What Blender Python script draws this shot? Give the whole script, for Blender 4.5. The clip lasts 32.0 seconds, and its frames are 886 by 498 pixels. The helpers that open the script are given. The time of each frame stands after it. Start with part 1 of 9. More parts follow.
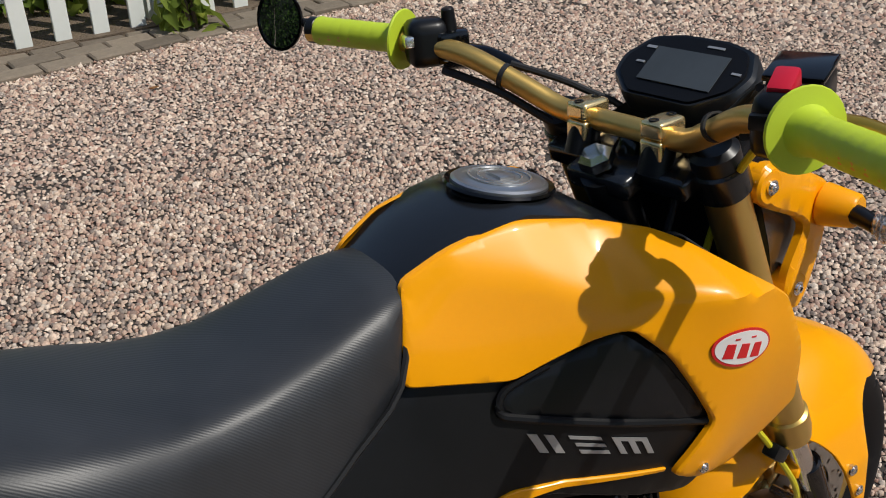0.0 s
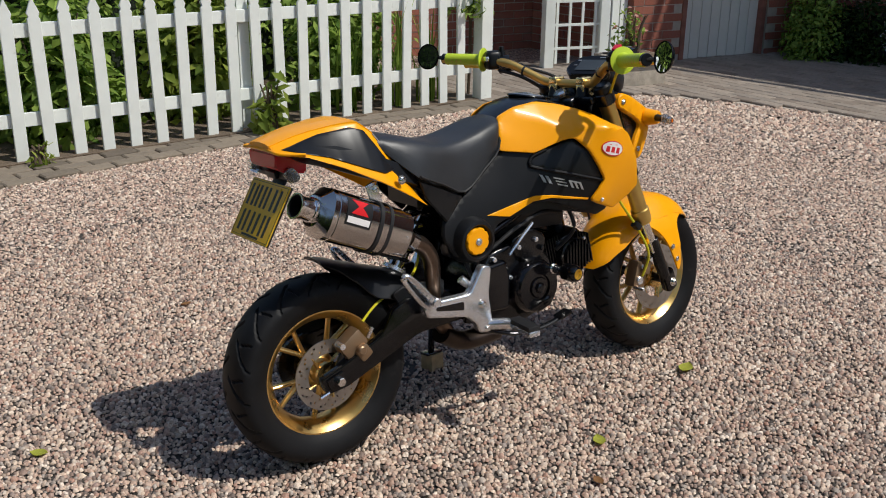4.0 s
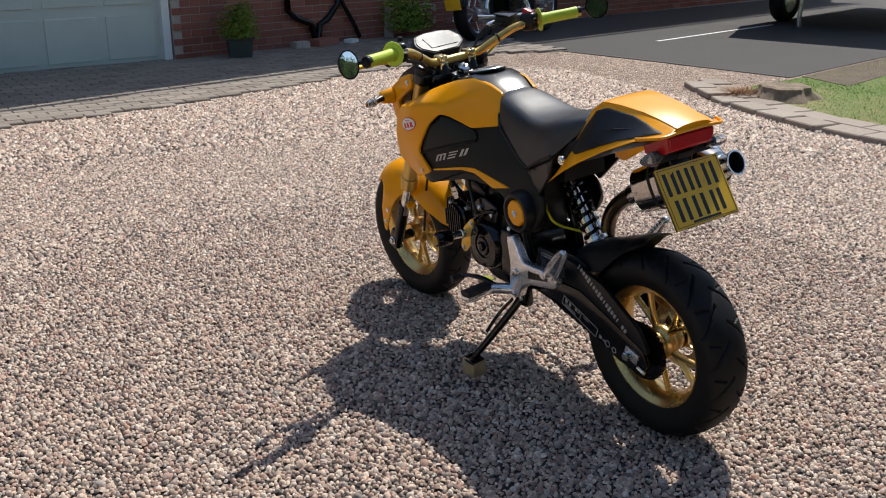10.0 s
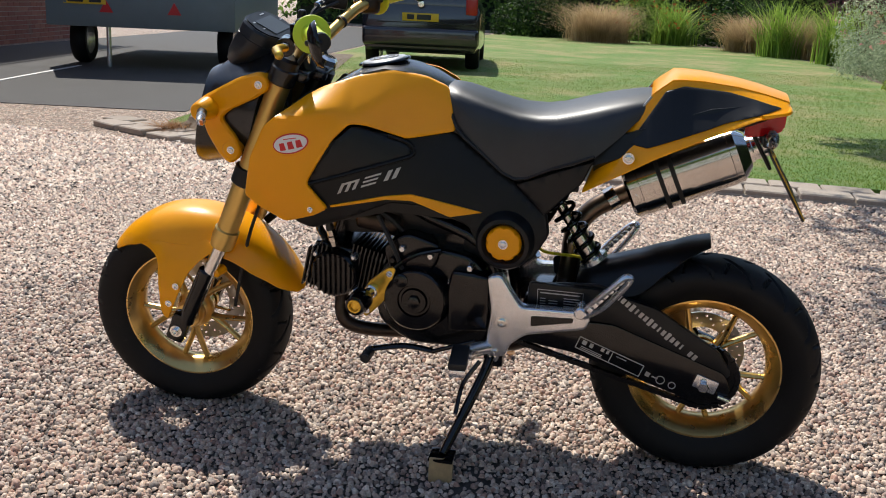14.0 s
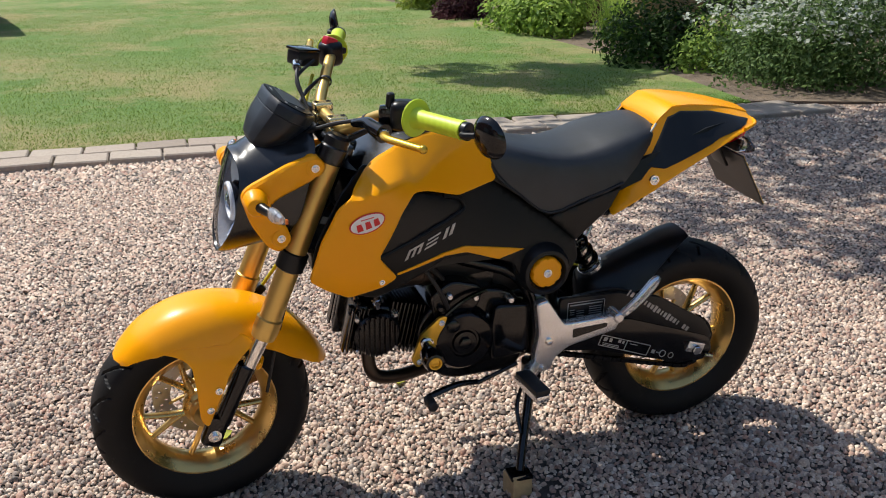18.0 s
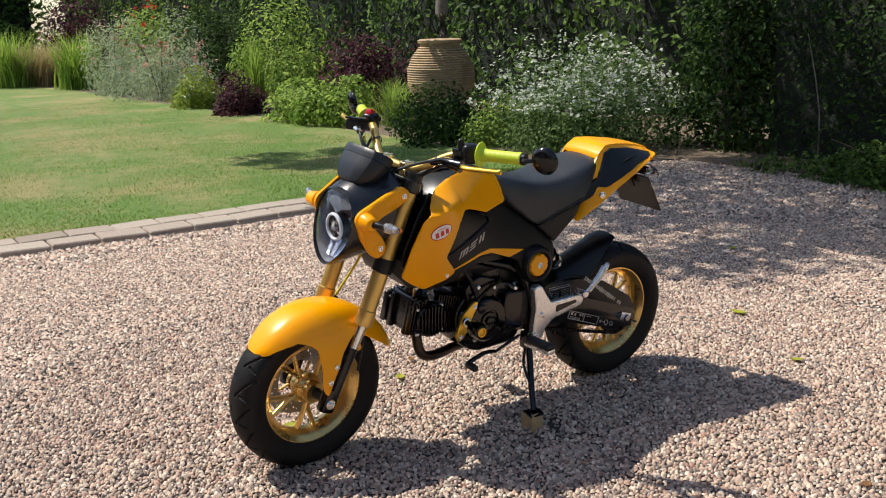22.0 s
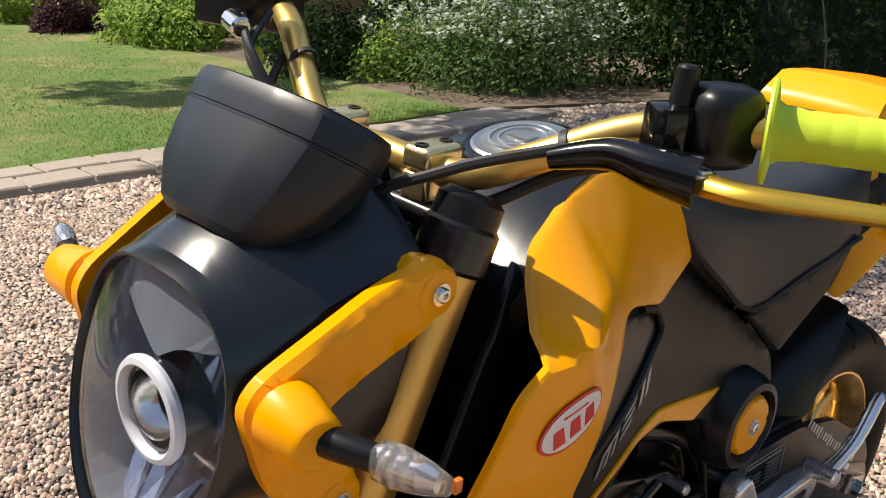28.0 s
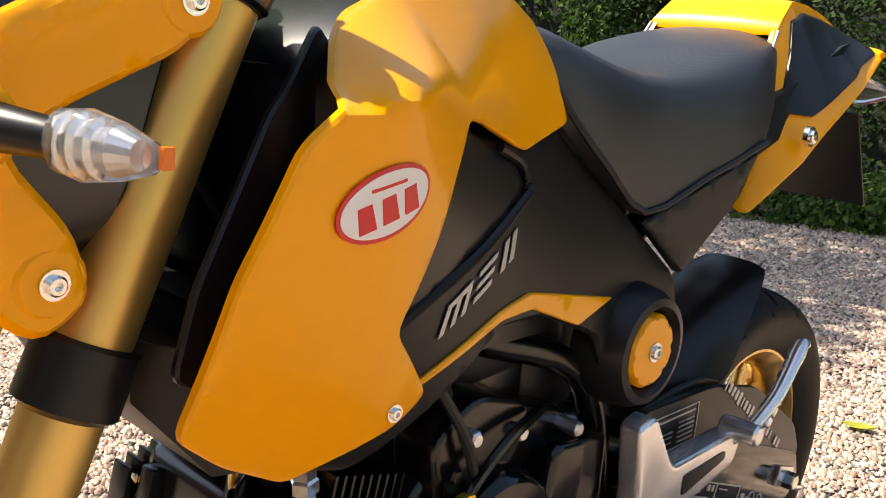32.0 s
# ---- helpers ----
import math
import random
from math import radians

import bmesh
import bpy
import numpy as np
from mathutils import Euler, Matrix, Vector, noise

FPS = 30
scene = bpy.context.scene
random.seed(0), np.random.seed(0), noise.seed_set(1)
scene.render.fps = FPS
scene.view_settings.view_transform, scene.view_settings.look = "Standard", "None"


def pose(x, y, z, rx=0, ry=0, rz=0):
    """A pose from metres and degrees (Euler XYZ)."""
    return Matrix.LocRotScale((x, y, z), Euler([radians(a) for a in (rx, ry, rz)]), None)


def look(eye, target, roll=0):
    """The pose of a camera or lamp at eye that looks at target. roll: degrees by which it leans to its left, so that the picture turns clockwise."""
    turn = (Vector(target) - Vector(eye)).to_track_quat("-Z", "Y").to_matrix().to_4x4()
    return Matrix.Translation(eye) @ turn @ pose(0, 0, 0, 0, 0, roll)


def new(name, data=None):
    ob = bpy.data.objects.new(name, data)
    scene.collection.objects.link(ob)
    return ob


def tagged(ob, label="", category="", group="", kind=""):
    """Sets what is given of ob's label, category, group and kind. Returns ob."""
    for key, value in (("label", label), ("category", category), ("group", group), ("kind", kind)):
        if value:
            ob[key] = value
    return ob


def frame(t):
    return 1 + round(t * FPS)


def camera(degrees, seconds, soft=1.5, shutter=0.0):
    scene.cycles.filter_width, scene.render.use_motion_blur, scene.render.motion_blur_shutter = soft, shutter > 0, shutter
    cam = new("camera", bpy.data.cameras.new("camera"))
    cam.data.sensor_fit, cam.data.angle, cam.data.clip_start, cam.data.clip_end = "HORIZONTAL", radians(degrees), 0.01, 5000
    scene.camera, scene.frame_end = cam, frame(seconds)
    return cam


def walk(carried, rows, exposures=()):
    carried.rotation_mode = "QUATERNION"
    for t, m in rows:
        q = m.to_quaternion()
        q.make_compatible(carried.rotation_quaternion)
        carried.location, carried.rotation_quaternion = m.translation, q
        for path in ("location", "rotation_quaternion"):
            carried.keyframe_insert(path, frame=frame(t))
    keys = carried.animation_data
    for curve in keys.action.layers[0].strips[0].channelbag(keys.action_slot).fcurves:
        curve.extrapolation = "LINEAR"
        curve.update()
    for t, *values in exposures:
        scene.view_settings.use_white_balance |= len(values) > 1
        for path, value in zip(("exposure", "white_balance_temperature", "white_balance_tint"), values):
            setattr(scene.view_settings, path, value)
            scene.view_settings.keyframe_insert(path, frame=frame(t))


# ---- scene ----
cam = camera(48.8, 32.0, 1.0)
PATH = [
    (0, (0.202, -0.644, 1.332), (1.166, 0.784, 0.317), -0.7),
    (0.5, (0.064, -0.832, 1.334), (0.997, 0.667, 0.394), 0.0),
    (1, (-0.097, -1.047, 1.341), (0.779, 0.521, 0.461), -0.7),
    (1.5, (-0.312, -1.219, 1.358), (0.567, 0.361, 0.503), -1.6),
    (2, (-0.459, -1.373, 1.385), (0.472, 0.175, 0.527), -1.2),
    (2.5, (-0.586, -1.551, 1.37), (0.389, -0.023, 0.524), -0.4),
    (4.5, (-1.214, -2.081, 1.439), (-0.067, -0.58, 0.785), 0.6),
    (5, (-1.235, -1.963, 1.426), (-0.11, -0.468, 0.72), 1.9),
    (5.5, (-1.299, -1.655, 1.403), (-0.074, -0.247, 0.683), 2.5),
    (6, (-1.451, -1.297, 1.404), (-0.024, -0.09, 0.691), 3.0),
    (6.5, (-1.668, -0.946, 1.392), (-0.092, 0.029, 0.639), 3.1),
    (7, (-1.794, -0.551, 1.362), (-0.122, 0.207, 0.568), 3.5),
    (7.5, (-1.937, -0.113, 1.353), (-0.173, 0.386, 0.553), 3.0),
    (8, (-2.028, 0.315, 1.348), (-0.218, 0.572, 0.537), 1.8),
    (8.5, (-1.989, 0.755, 1.306), (-0.154, 0.704, 0.512), 2.4),
    (9, (-1.958, 1.121, 1.32), (-0.171, 0.672, 0.543), 2.2),
    (9.5, (-1.851, 1.401, 1.295), (-0.133, 0.664, 0.583), 1.8),
    (10, (-1.678, 1.777, 1.303), (-0.082, 0.751, 0.673), -0.1),
    (10.5, (-1.527, 2.023, 1.321), (-0.055, 0.816, 0.707), -2.1),
    (11, (-1.255, 2.148, 1.251), (0.045, 0.757, 0.638), -1.2),
    (11.5, (-0.928, 2.233, 1.248), (0.192, 0.693, 0.635), -0.5),
    (12, (-0.671, 2.198, 1.266), (0.318, 0.583, 0.625), -0.7),
    (12.5, (-0.376, 2.177, 1.266), (0.462, 0.485, 0.609), -1.1),
    (13, (-0.142, 2.135, 1.196), (0.526, 0.359, 0.567), 0.2),
    (13.5, (0.1, 2.159, 1.122), (0.558, 0.3, 0.543), 2.3),
    (14, (0.18, 2.161, 1.021), (0.558, 0.26, 0.527), 2.6),
    (14.5, (0.191, 2.15, 0.937), (0.496, 0.224, 0.492), 3.4),
    (16.5, (0.488, 2.164, 1.223), (0.52, 0.273, 0.575), 3.3),
    (17, (0.8, 2.187, 1.245), (0.625, 0.299, 0.608), 2.0),
    (17.5, (1.092, 2.158, 1.307), (0.755, 0.304, 0.638), 0.5),
    (18, (1.368, 2.101, 1.297), (0.75, 0.307, 0.664), -0.7),
    (18.5, (1.654, 2.208, 1.342), (0.866, 0.476, 0.726), -1.2),
    (19, (1.944, 2.405, 1.336), (1.073, 0.694, 0.777), -1.4),
    (19.5, (2.185, 2.499, 1.368), (1.214, 0.843, 0.808), -1.0),
    (20, (2.392, 2.526, 1.352), (1.315, 0.931, 0.808), -1.3),
    (20.5, (2.468, 2.566, 1.353), (1.359, 0.979, 0.852), -1.6),
    (21, (2.5, 2.596, 1.349), (1.382, 1.005, 0.882), -1.6),
    (21.5, (2.504, 2.59, 1.34), (1.388, 0.993, 0.889), -1.4),
    (22, (2.487, 2.532, 1.326), (1.371, 0.938, 0.866), -1.9),
    (22.5, (2.381, 2.357, 1.294), (1.248, 0.779, 0.818), -2.8),
    (23, (2.207, 2.081, 1.269), (1.052, 0.509, 0.826), -2.9),
    (23.5, (2.149, 1.805, 1.131), (0.962, 0.244, 0.739), -1.3),
    (24, (2.17, 1.687, 0.974), (0.96, 0.146, 0.574), -0.1),
    (24.5, (2.177, 1.666, 0.902), (0.944, 0.157, 0.45), 0.3),
    (26.5, (1.925, 1.149, 1.167), (0.666, -0.291, 0.584), 0.1),
    (27, (1.794, 0.923, 1.16), (0.484, -0.465, 0.563), -1.2),
    (27.5, (1.608, 0.769, 1.15), (0.269, -0.596, 0.565), -1.5),
    (28, (1.429, 0.672, 1.066), (0.116, -0.715, 0.471), 0.5),
    (28.5, (1.281, 0.564, 0.915), (-0.068, -0.797, 0.344), 0.2),
    (29, (1.251, 0.571, 0.797), (-0.121, -0.791, 0.286), 1.1),
    (29.5, (1.237, 0.641, 0.744), (-0.183, -0.683, 0.264), 2.0),
    (30, (1.226, 0.7, 0.723), (-0.238, -0.573, 0.238), 1.6),
    (30.5, (1.221, 0.729, 0.704), (-0.271, -0.507, 0.207), 0.6),
    (31, (1.245, 0.736, 0.721), (-0.242, -0.513, 0.246), 0.2),
    (31.5, (1.268, 0.715, 0.758), (-0.198, -0.585, 0.359), 0.9),
    (32, (1.281, 0.66, 0.787), (-0.159, -0.688, 0.454), 0.6),
]
walk(cam, [(t, look(eye, target, roll)) for t, eye, target, roll in PATH],
     exposures=[(0.0, -0.27, 6450, 9), (5.0, -0.15, 6350, 9), (7.0, -0.10, 6450, 9), (9.0, 0.15, 6400, 9), (11.0, 0.25, 6350, 9), (13.0, 0.36, 6400, 9), (21.0, 0.43, 6600, 9),
                (24.0, 0.43, 6850, 10), (26.0, 0.42, 6900, 10), (28.0, 0.58, 7050, 10), (29.0, 1.18, 7450, 10), (30.5, 1.32, 7400, 10), (32.0, 1.24, 7400, 10)])

# ---- light ----
SUN_WAY = Vector((0.36, -0.52, 0.93))          # towards the sun
world = bpy.data.worlds.new("sky")
scene.world = world
world.use_nodes = True
_wn = world.node_tree
_sky = _wn.nodes.new("ShaderNodeTexSky")
_sky.sky_type, _sky.sun_disc = "NISHITA", False
_sky.sun_elevation = math.asin(SUN_WAY.normalized().z)
_sky.sun_rotation = math.atan2(SUN_WAY.x, SUN_WAY.y)
_bg = _wn.nodes["Background"]
_wn.links.new(_sky.outputs[0], _bg.inputs[0])
_bg.inputs[1].default_value = 0.128
sun = new("sun", bpy.data.lights.new("sun", "SUN"))
sun.data.energy, sun.data.angle, sun.data.color = 4.15, radians(0.53), (1.0, 0.95, 0.87)
sun.matrix_world = look(SUN_WAY * 30, (0, 0, 0))


# ---- materials ----
class Nodes:
    """A short way to wire a material's nodes."""

    def __init__(self, name):
        self.mat = bpy.data.materials.new(name)
        self.mat.use_nodes = True
        self.tree = self.mat.node_tree
        self.bsdf = self.tree.nodes["Principled BSDF"]

    def add(self, kind, **sets):
        n = self.tree.nodes.new(kind)
        for k, v in sets.items():
            if k in n.inputs:
                n.inputs[k].default_value = v
        return n

    def link(self, a, b):
        self.tree.links.new(a, b)

    def coords(self, scale=1.0):
        c = self.add("ShaderNodeTexCoord")
        m = self.add("ShaderNodeMapping")
        m.inputs["Scale"].default_value = (scale,) * 3 if not isinstance(scale, tuple) else scale
        self.link(c.outputs["Object"], m.inputs["Vector"])
        return m.outputs[0]

    def noise(self, scale, detail=4.0, rough=0.6, vec=None):
        n = self.add("ShaderNodeTexNoise", Scale=scale, Detail=detail, Roughness=rough)
        self.link(vec if vec is not None else self.coords(), n.inputs["Vector"])
        return n.outputs["Fac"]

    def ramp(self, fac, *stops):
        r = self.add("ShaderNodeValToRGB")
        e = r.color_ramp.elements
        while len(e) < len(stops):
            e.new(0.5)
        for el, (p, c) in zip(e, stops):
            el.position = p
            el.color = c if len(c) == 4 else (*c, 1.0)
        self.link(fac, r.inputs[0])
        return r.outputs[0]

    def mix(self, fac, a, b, blend="MIX"):
        m = self.tree.nodes.new("ShaderNodeMix")
        m.data_type, m.blend_type = "RGBA", blend
        for val, sock in ((fac, m.inputs[0]), (a, m.inputs[6]), (b, m.inputs[7])):
            if isinstance(val, (int, float)):
                sock.default_value = val
            elif isinstance(val, tuple):
                sock.default_value = val
            else:
                self.link(val, sock)
        return m.outputs[2]

    def bump(self, height, strength=0.3, distance=0.01, normal=None):
        b = self.add("ShaderNodeBump", Strength=strength, Distance=distance)
        self.link(height, b.inputs["Height"])
        if normal is not None:
            self.link(normal, b.inputs["Normal"])
        self.link(b.outputs[0], self.bsdf.inputs["Normal"])
        return b.outputs[0]

    def rough(self, fac, lo, hi):
        m = self.add("ShaderNodeMapRange")
        m.inputs["To Min"].default_value, m.inputs["To Max"].default_value = lo, hi
        self.link(fac, m.inputs[0])
        self.link(m.outputs[0], self.bsdf.inputs["Roughness"])

    def color(self, sock):
        self.link(sock, self.bsdf.inputs["Base Color"])


def surface(name, base, rough=0.5, metal=0.0, vary=0.12, scale=9.0, fine=180.0, bump=0.05, depth=0.001, coat=0.0, dirt=None, dirt_at=0.62, spec=0.5):
    """A surface with slow and fine variation of tone, gloss and relief; dirt: a colour that gathers in patches."""
    n = Nodes(name)
    slow, quick = n.noise(scale), n.noise(fine, 3.0)
    dark = tuple(c * (1 - vary) for c in base[:3]) + (1.0,)
    light = tuple(min(1.0, c * (1 + vary)) for c in base[:3]) + (1.0,)
    col = n.ramp(slow, (0.3, dark), (0.7, light))
    col = n.mix(0.12, col, n.ramp(quick, (0.3, dark), (0.7, light)))
    if dirt is not None:
        col = n.mix(n.ramp(n.noise(scale * 2.3, 6.0), (dirt_at, (0, 0, 0)), (dirt_at + 0.16, (0.7, 0.7, 0.7))), col, dirt)
    n.color(col)
    n.rough(slow, max(0.02, rough * 0.82), min(1.0, rough * 1.18))
    b = n.bsdf
    b.inputs["Metallic"].default_value = metal
    b.inputs["Coat Weight"].default_value, b.inputs["Coat Roughness"].default_value = coat, 0.06
    b.inputs["Specular IOR Level"].default_value = spec
    if bump:
        n.bump(quick, bump, depth)
    return n.mat


M = {}
M["yellow"] = surface("yellow_paint", (0.92, 0.368, 0.0012, 1), 0.32, vary=0.02, bump=0.0, coat=0.18, dirt=(0.80, 0.32, 0.010, 1), dirt_at=0.76, spec=0.22)
M["plastic"] = surface("black_satin_plastic", (0.0075, 0.0080, 0.0092, 1), 0.34, vary=0.25, fine=900, bump=0.06, depth=0.0004, spec=0.30)
M["grey_plastic"] = surface("charcoal_textured_plastic", (0.0075, 0.0076, 0.0082, 1), 0.42, vary=0.18, fine=1100, bump=0.12, depth=0.0004, spec=0.24)
M["gloss_black"] = surface("gloss_black_paint", (0.003, 0.003, 0.0037, 1), 0.13, vary=0.3, bump=0.0, coat=0.1, spec=0.4)
M["engine_black"] = surface("engine_black_enamel", (0.0035, 0.0035, 0.004, 1), 0.22, vary=0.3, fine=300, bump=0.08, depth=0.0004, dirt=(0.014, 0.012, 0.010, 1), dirt_at=0.70)
M["rubber"] = surface("tyre_rubber", (0.0065, 0.0065, 0.0072, 1), 0.58, vary=0.25, scale=14, fine=420, bump=0.18, depth=0.0008, dirt=(0.020, 0.019, 0.018, 1), dirt_at=0.62, spec=0.24)
M["soft_rubber"] = surface("black_rubber", (0.010, 0.010, 0.011, 1), 0.58, vary=0.2, bump=0.1, depth=0.0006)
M["gold"] = surface("gold_anodised_rim", (0.70, 0.47, 0.17, 1), 0.28, metal=0.95, vary=0.12, fine=500, bump=0.05, depth=0.0003, dirt=(0.20, 0.15, 0.08, 1), dirt_at=0.66)
M["gold_tube"] = surface("gold_anodised_tube", (0.66, 0.44, 0.13, 1), 0.36, metal=0.8, vary=0.08, fine=700, bump=0.04, depth=0.0002)
M["gold_bright"] = surface("bright_gold_anodised", (0.72, 0.45, 0.06, 1), 0.3, metal=0.85, vary=0.06, bump=0.0)
M["alloy"] = surface("cast_alloy", (0.74, 0.75, 0.77, 1), 0.25, metal=0.85, vary=0.08, fine=600, bump=0.12, depth=0.0005, dirt=(0.25, 0.24, 0.22, 1), dirt_at=0.70)
M["chrome"] = surface("polished_steel", (0.80, 0.79, 0.77, 1), 0.16, metal=1.0, vary=0.06, bump=0.0)
M["brushed"] = surface("brushed_stainless", (0.50, 0.48, 0.46, 1), 0.11, metal=1.0, vary=0.08, fine=900, bump=0.01, depth=0.0002)
M["heat_steel"] = surface("heat_browned_steel", (0.16, 0.115, 0.085, 1), 0.32, metal=0.95, vary=0.3, scale=22, bump=0.03, depth=0.0003)
M["header_steel"] = surface("dark_header_steel", (0.055, 0.040, 0.032, 1), 0.35, metal=0.85, vary=0.3, scale=22, bump=0.03, depth=0.0003)
M["disc"] = surface("brake_disc_steel", (0.45, 0.43, 0.40, 1), 0.3, metal=0.95, vary=0.1, scale=40, bump=0.05, depth=0.0003)
M["caliper"] = surface("bronze_caliper", (0.30, 0.20, 0.12, 1), 0.40, metal=0.75, vary=0.15, bump=0.1, depth=0.0005)
M["lime"] = surface("lime_rubber_grip", (0.52, 0.66, 0.035, 1), 0.48, vary=0.07, fine=500, bump=0.12, depth=0.0006)
M["lime_hose"] = surface("lime_yellow_hose", (0.62, 0.55, 0.02, 1), 0.4, vary=0.06, bump=0.0)
M["red_lens"] = surface("red_lamp_lens", (0.46, 0.006, 0.010, 1), 0.2, vary=0.15, bump=0.0, coat=0.15)
M["red"] = surface("red_print", (0.62, 0.014, 0.018, 1), 0.35, vary=0.05, bump=0.0)
M["white"] = surface("white_print", (0.78, 0.75, 0.73, 1), 0.4, vary=0.03, bump=0.0)
M["silver_print"] = surface("silver_foil_print", (0.42, 0.42, 0.42, 1), 0.35, metal=0.5, vary=0.1, bump=0.0)
M["plate_yellow"] = surface("number_plate_yellow", (0.78, 0.47, 0.016, 1), 0.38, vary=0.05, bump=0.0, coat=0.1, dirt=(0.35, 0.24, 0.03, 1), dirt_at=0.66)
M["ink"] = surface("plate_black_ink", (0.010, 0.010, 0.011, 1), 0.4, vary=0.1, bump=0.0)
M["orange_lens"] = surface("amber_lens", (0.75, 0.17, 0.02, 1), 0.2, vary=0.1, bump=0.0)
M["fuel_cap"] = surface("fuel_cap_steel", (0.50, 0.50, 0.50, 1), 0.3, metal=0.9, vary=0.08, bump=0.0)
M["red_plastic"] = surface("red_switch", (0.55, 0.01, 0.03, 1), 0.35, vary=0.06, bump=0.0)
M["screen"] = surface("dark_lcd_screen", (0.055, 0.065, 0.075, 1), 0.4, vary=0.15, bump=0.0, spec=0.12)


def seat_cover():
    n = Nodes("ribbed_seat_vinyl")
    vec = n.coords()
    w = n.add("ShaderNodeTexVoronoi", Scale=420.0)
    n.link(vec, w.inputs["Vector"])
    slow = n.noise(12, vec=vec)
    n.color(n.ramp(slow, (0.3, (0.018, 0.0195, 0.022)), (0.7, (0.028, 0.030, 0.034))))
    n.rough(slow, 0.38, 0.50)
    n.bsdf.inputs["Specular IOR Level"].default_value = 0.5
    rib = n.add("ShaderNodeTexWave", Scale=150.0, Distortion=0.6, Detail=1.0)
    rib.bands_direction = "DIAGONAL"
    n.link(vec, rib.inputs["Vector"])
    n.bump(n.mix(0.75, w.outputs["Distance"], rib.outputs["Fac"]), 0.10, 0.001)
    return n.mat


def clear(name, tint=(1, 1, 1, 1), rough=0.02):
    n = Nodes(name)
    n.bsdf.inputs["Transmission Weight"].default_value = 1.0
    n.bsdf.inputs["Roughness"].default_value = rough
    n.bsdf.inputs["IOR"].default_value = 1.42
    n.color(n.mix(0.2, tint, n.ramp(n.noise(30), (0.3, tint), (0.7, tuple(c * 0.94 for c in tint[:3])))))
    return n.mat


def thin_lens():
    """A thin clear cover: seen straight through, with the gloss of its surface."""
    n = Nodes("headlight_cover")
    t, g, f, m = n.add("ShaderNodeBsdfTransparent"), n.add("ShaderNodeBsdfGlossy"), n.add("ShaderNodeLayerWeight"), n.add("ShaderNodeMixShader")
    t.inputs[0].default_value = (0.93, 0.95, 0.98, 1)
    g.inputs["Roughness"].default_value = 0.03
    p, q = n.add("ShaderNodeMath"), n.add("ShaderNodeMath")
    p.operation, q.operation = "POWER", "MULTIPLY_ADD"
    p.inputs[1].default_value, q.inputs[1].default_value, q.inputs[2].default_value = 4.0, 0.85, 0.05
    n.link(f.outputs["Facing"], p.inputs[0])
    n.link(p.outputs[0], q.inputs[0])
    n.link(q.outputs[0], m.inputs[0])
    n.link(t.outputs[0], m.inputs[1])
    n.link(g.outputs[0], m.inputs[2])
    n.link(m.outputs[0], n.tree.nodes["Material Output"].inputs[0])
    return n.mat


def mirror():
    n = Nodes("mirror_glass")
    n.bsdf.inputs["Metallic"].default_value = 1.0
    n.bsdf.inputs["Base Color"].default_value = (0.82, 0.84, 0.85, 1)
    n.bsdf.inputs["Roughness"].default_value = 0.015
    return n.mat


M["seat"] = seat_cover()
M["clear"] = clear("clear_lens")
M["frost"] = clear("frosted_lens", (0.94, 0.94, 0.94, 1), 0.07)
M["frost"].node_tree.nodes["Principled BSDF"].inputs["Transmission Weight"].default_value = 0.93
M["gauge_glass"] = surface("gauge_cover_glass", (0.006, 0.006, 0.007, 1), 0.40, vary=0.2, bump=0.0, spec=0.15)
M["mirror"] = mirror()
M["cover"] = thin_lens()
M["satin"] = surface("black_satin_mould", (0.0080, 0.0088, 0.0105, 1), 0.24, vary=0.2, fine=900, bump=0.04, depth=0.0003, spec=0.6)
M["gold_polish"] = surface("polished_pale_gold", (0.90, 0.69, 0.34, 1), 0.24, metal=0.9, vary=0.05, bump=0.0)
M["lamp_chrome"] = surface("lamp_mirror_chrome", (0.68, 0.72, 0.80, 1), 0.20, metal=1.0, vary=0.06, bump=0.0)
M["pod"] = surface("slate_black_mould", (0.012, 0.0150, 0.0195, 1), 0.40, vary=0.15, fine=1100, bump=0.10, depth=0.0003, spec=0.40)
M["lamp_grey"] = surface("lamp_silver_grey", (0.46, 0.50, 0.57, 1), 0.24, metal=0.5, vary=0.12, bump=0.0)
M["lamp_smoke"] = surface("lamp_smoked_grey", (0.32, 0.36, 0.42, 1), 0.22, vary=0.12, bump=0.0)
M["halo"] = surface("pale_ring_plastic", (0.74, 0.75, 0.80, 1), 0.25, vary=0.05, bump=0.0)
M["lamp_dark"] = surface("lamp_dark_gloss", (0.016, 0.019, 0.028, 1), 0.12, 0.2, vary=0.15, bump=0.0, coat=0.4)

STONES = ((0, (0.131, 0.101, 0.086)), (0.1, (0.449, 0.302, 0.235)), (0.22, (0.62, 0.484, 0.376)), (0.33, (0.205, 0.173, 0.152)),
          (0.44, (0.545, 0.391, 0.302)), (0.55, (0.726, 0.59, 0.465)), (0.66, (0.412, 0.239, 0.176)), (0.76, (0.305, 0.259, 0.227)),
          (0.87, (0.821, 0.698, 0.579)), (0.95, (0.482, 0.374, 0.295)), (1.0, (0.153, 0.128, 0.117)))


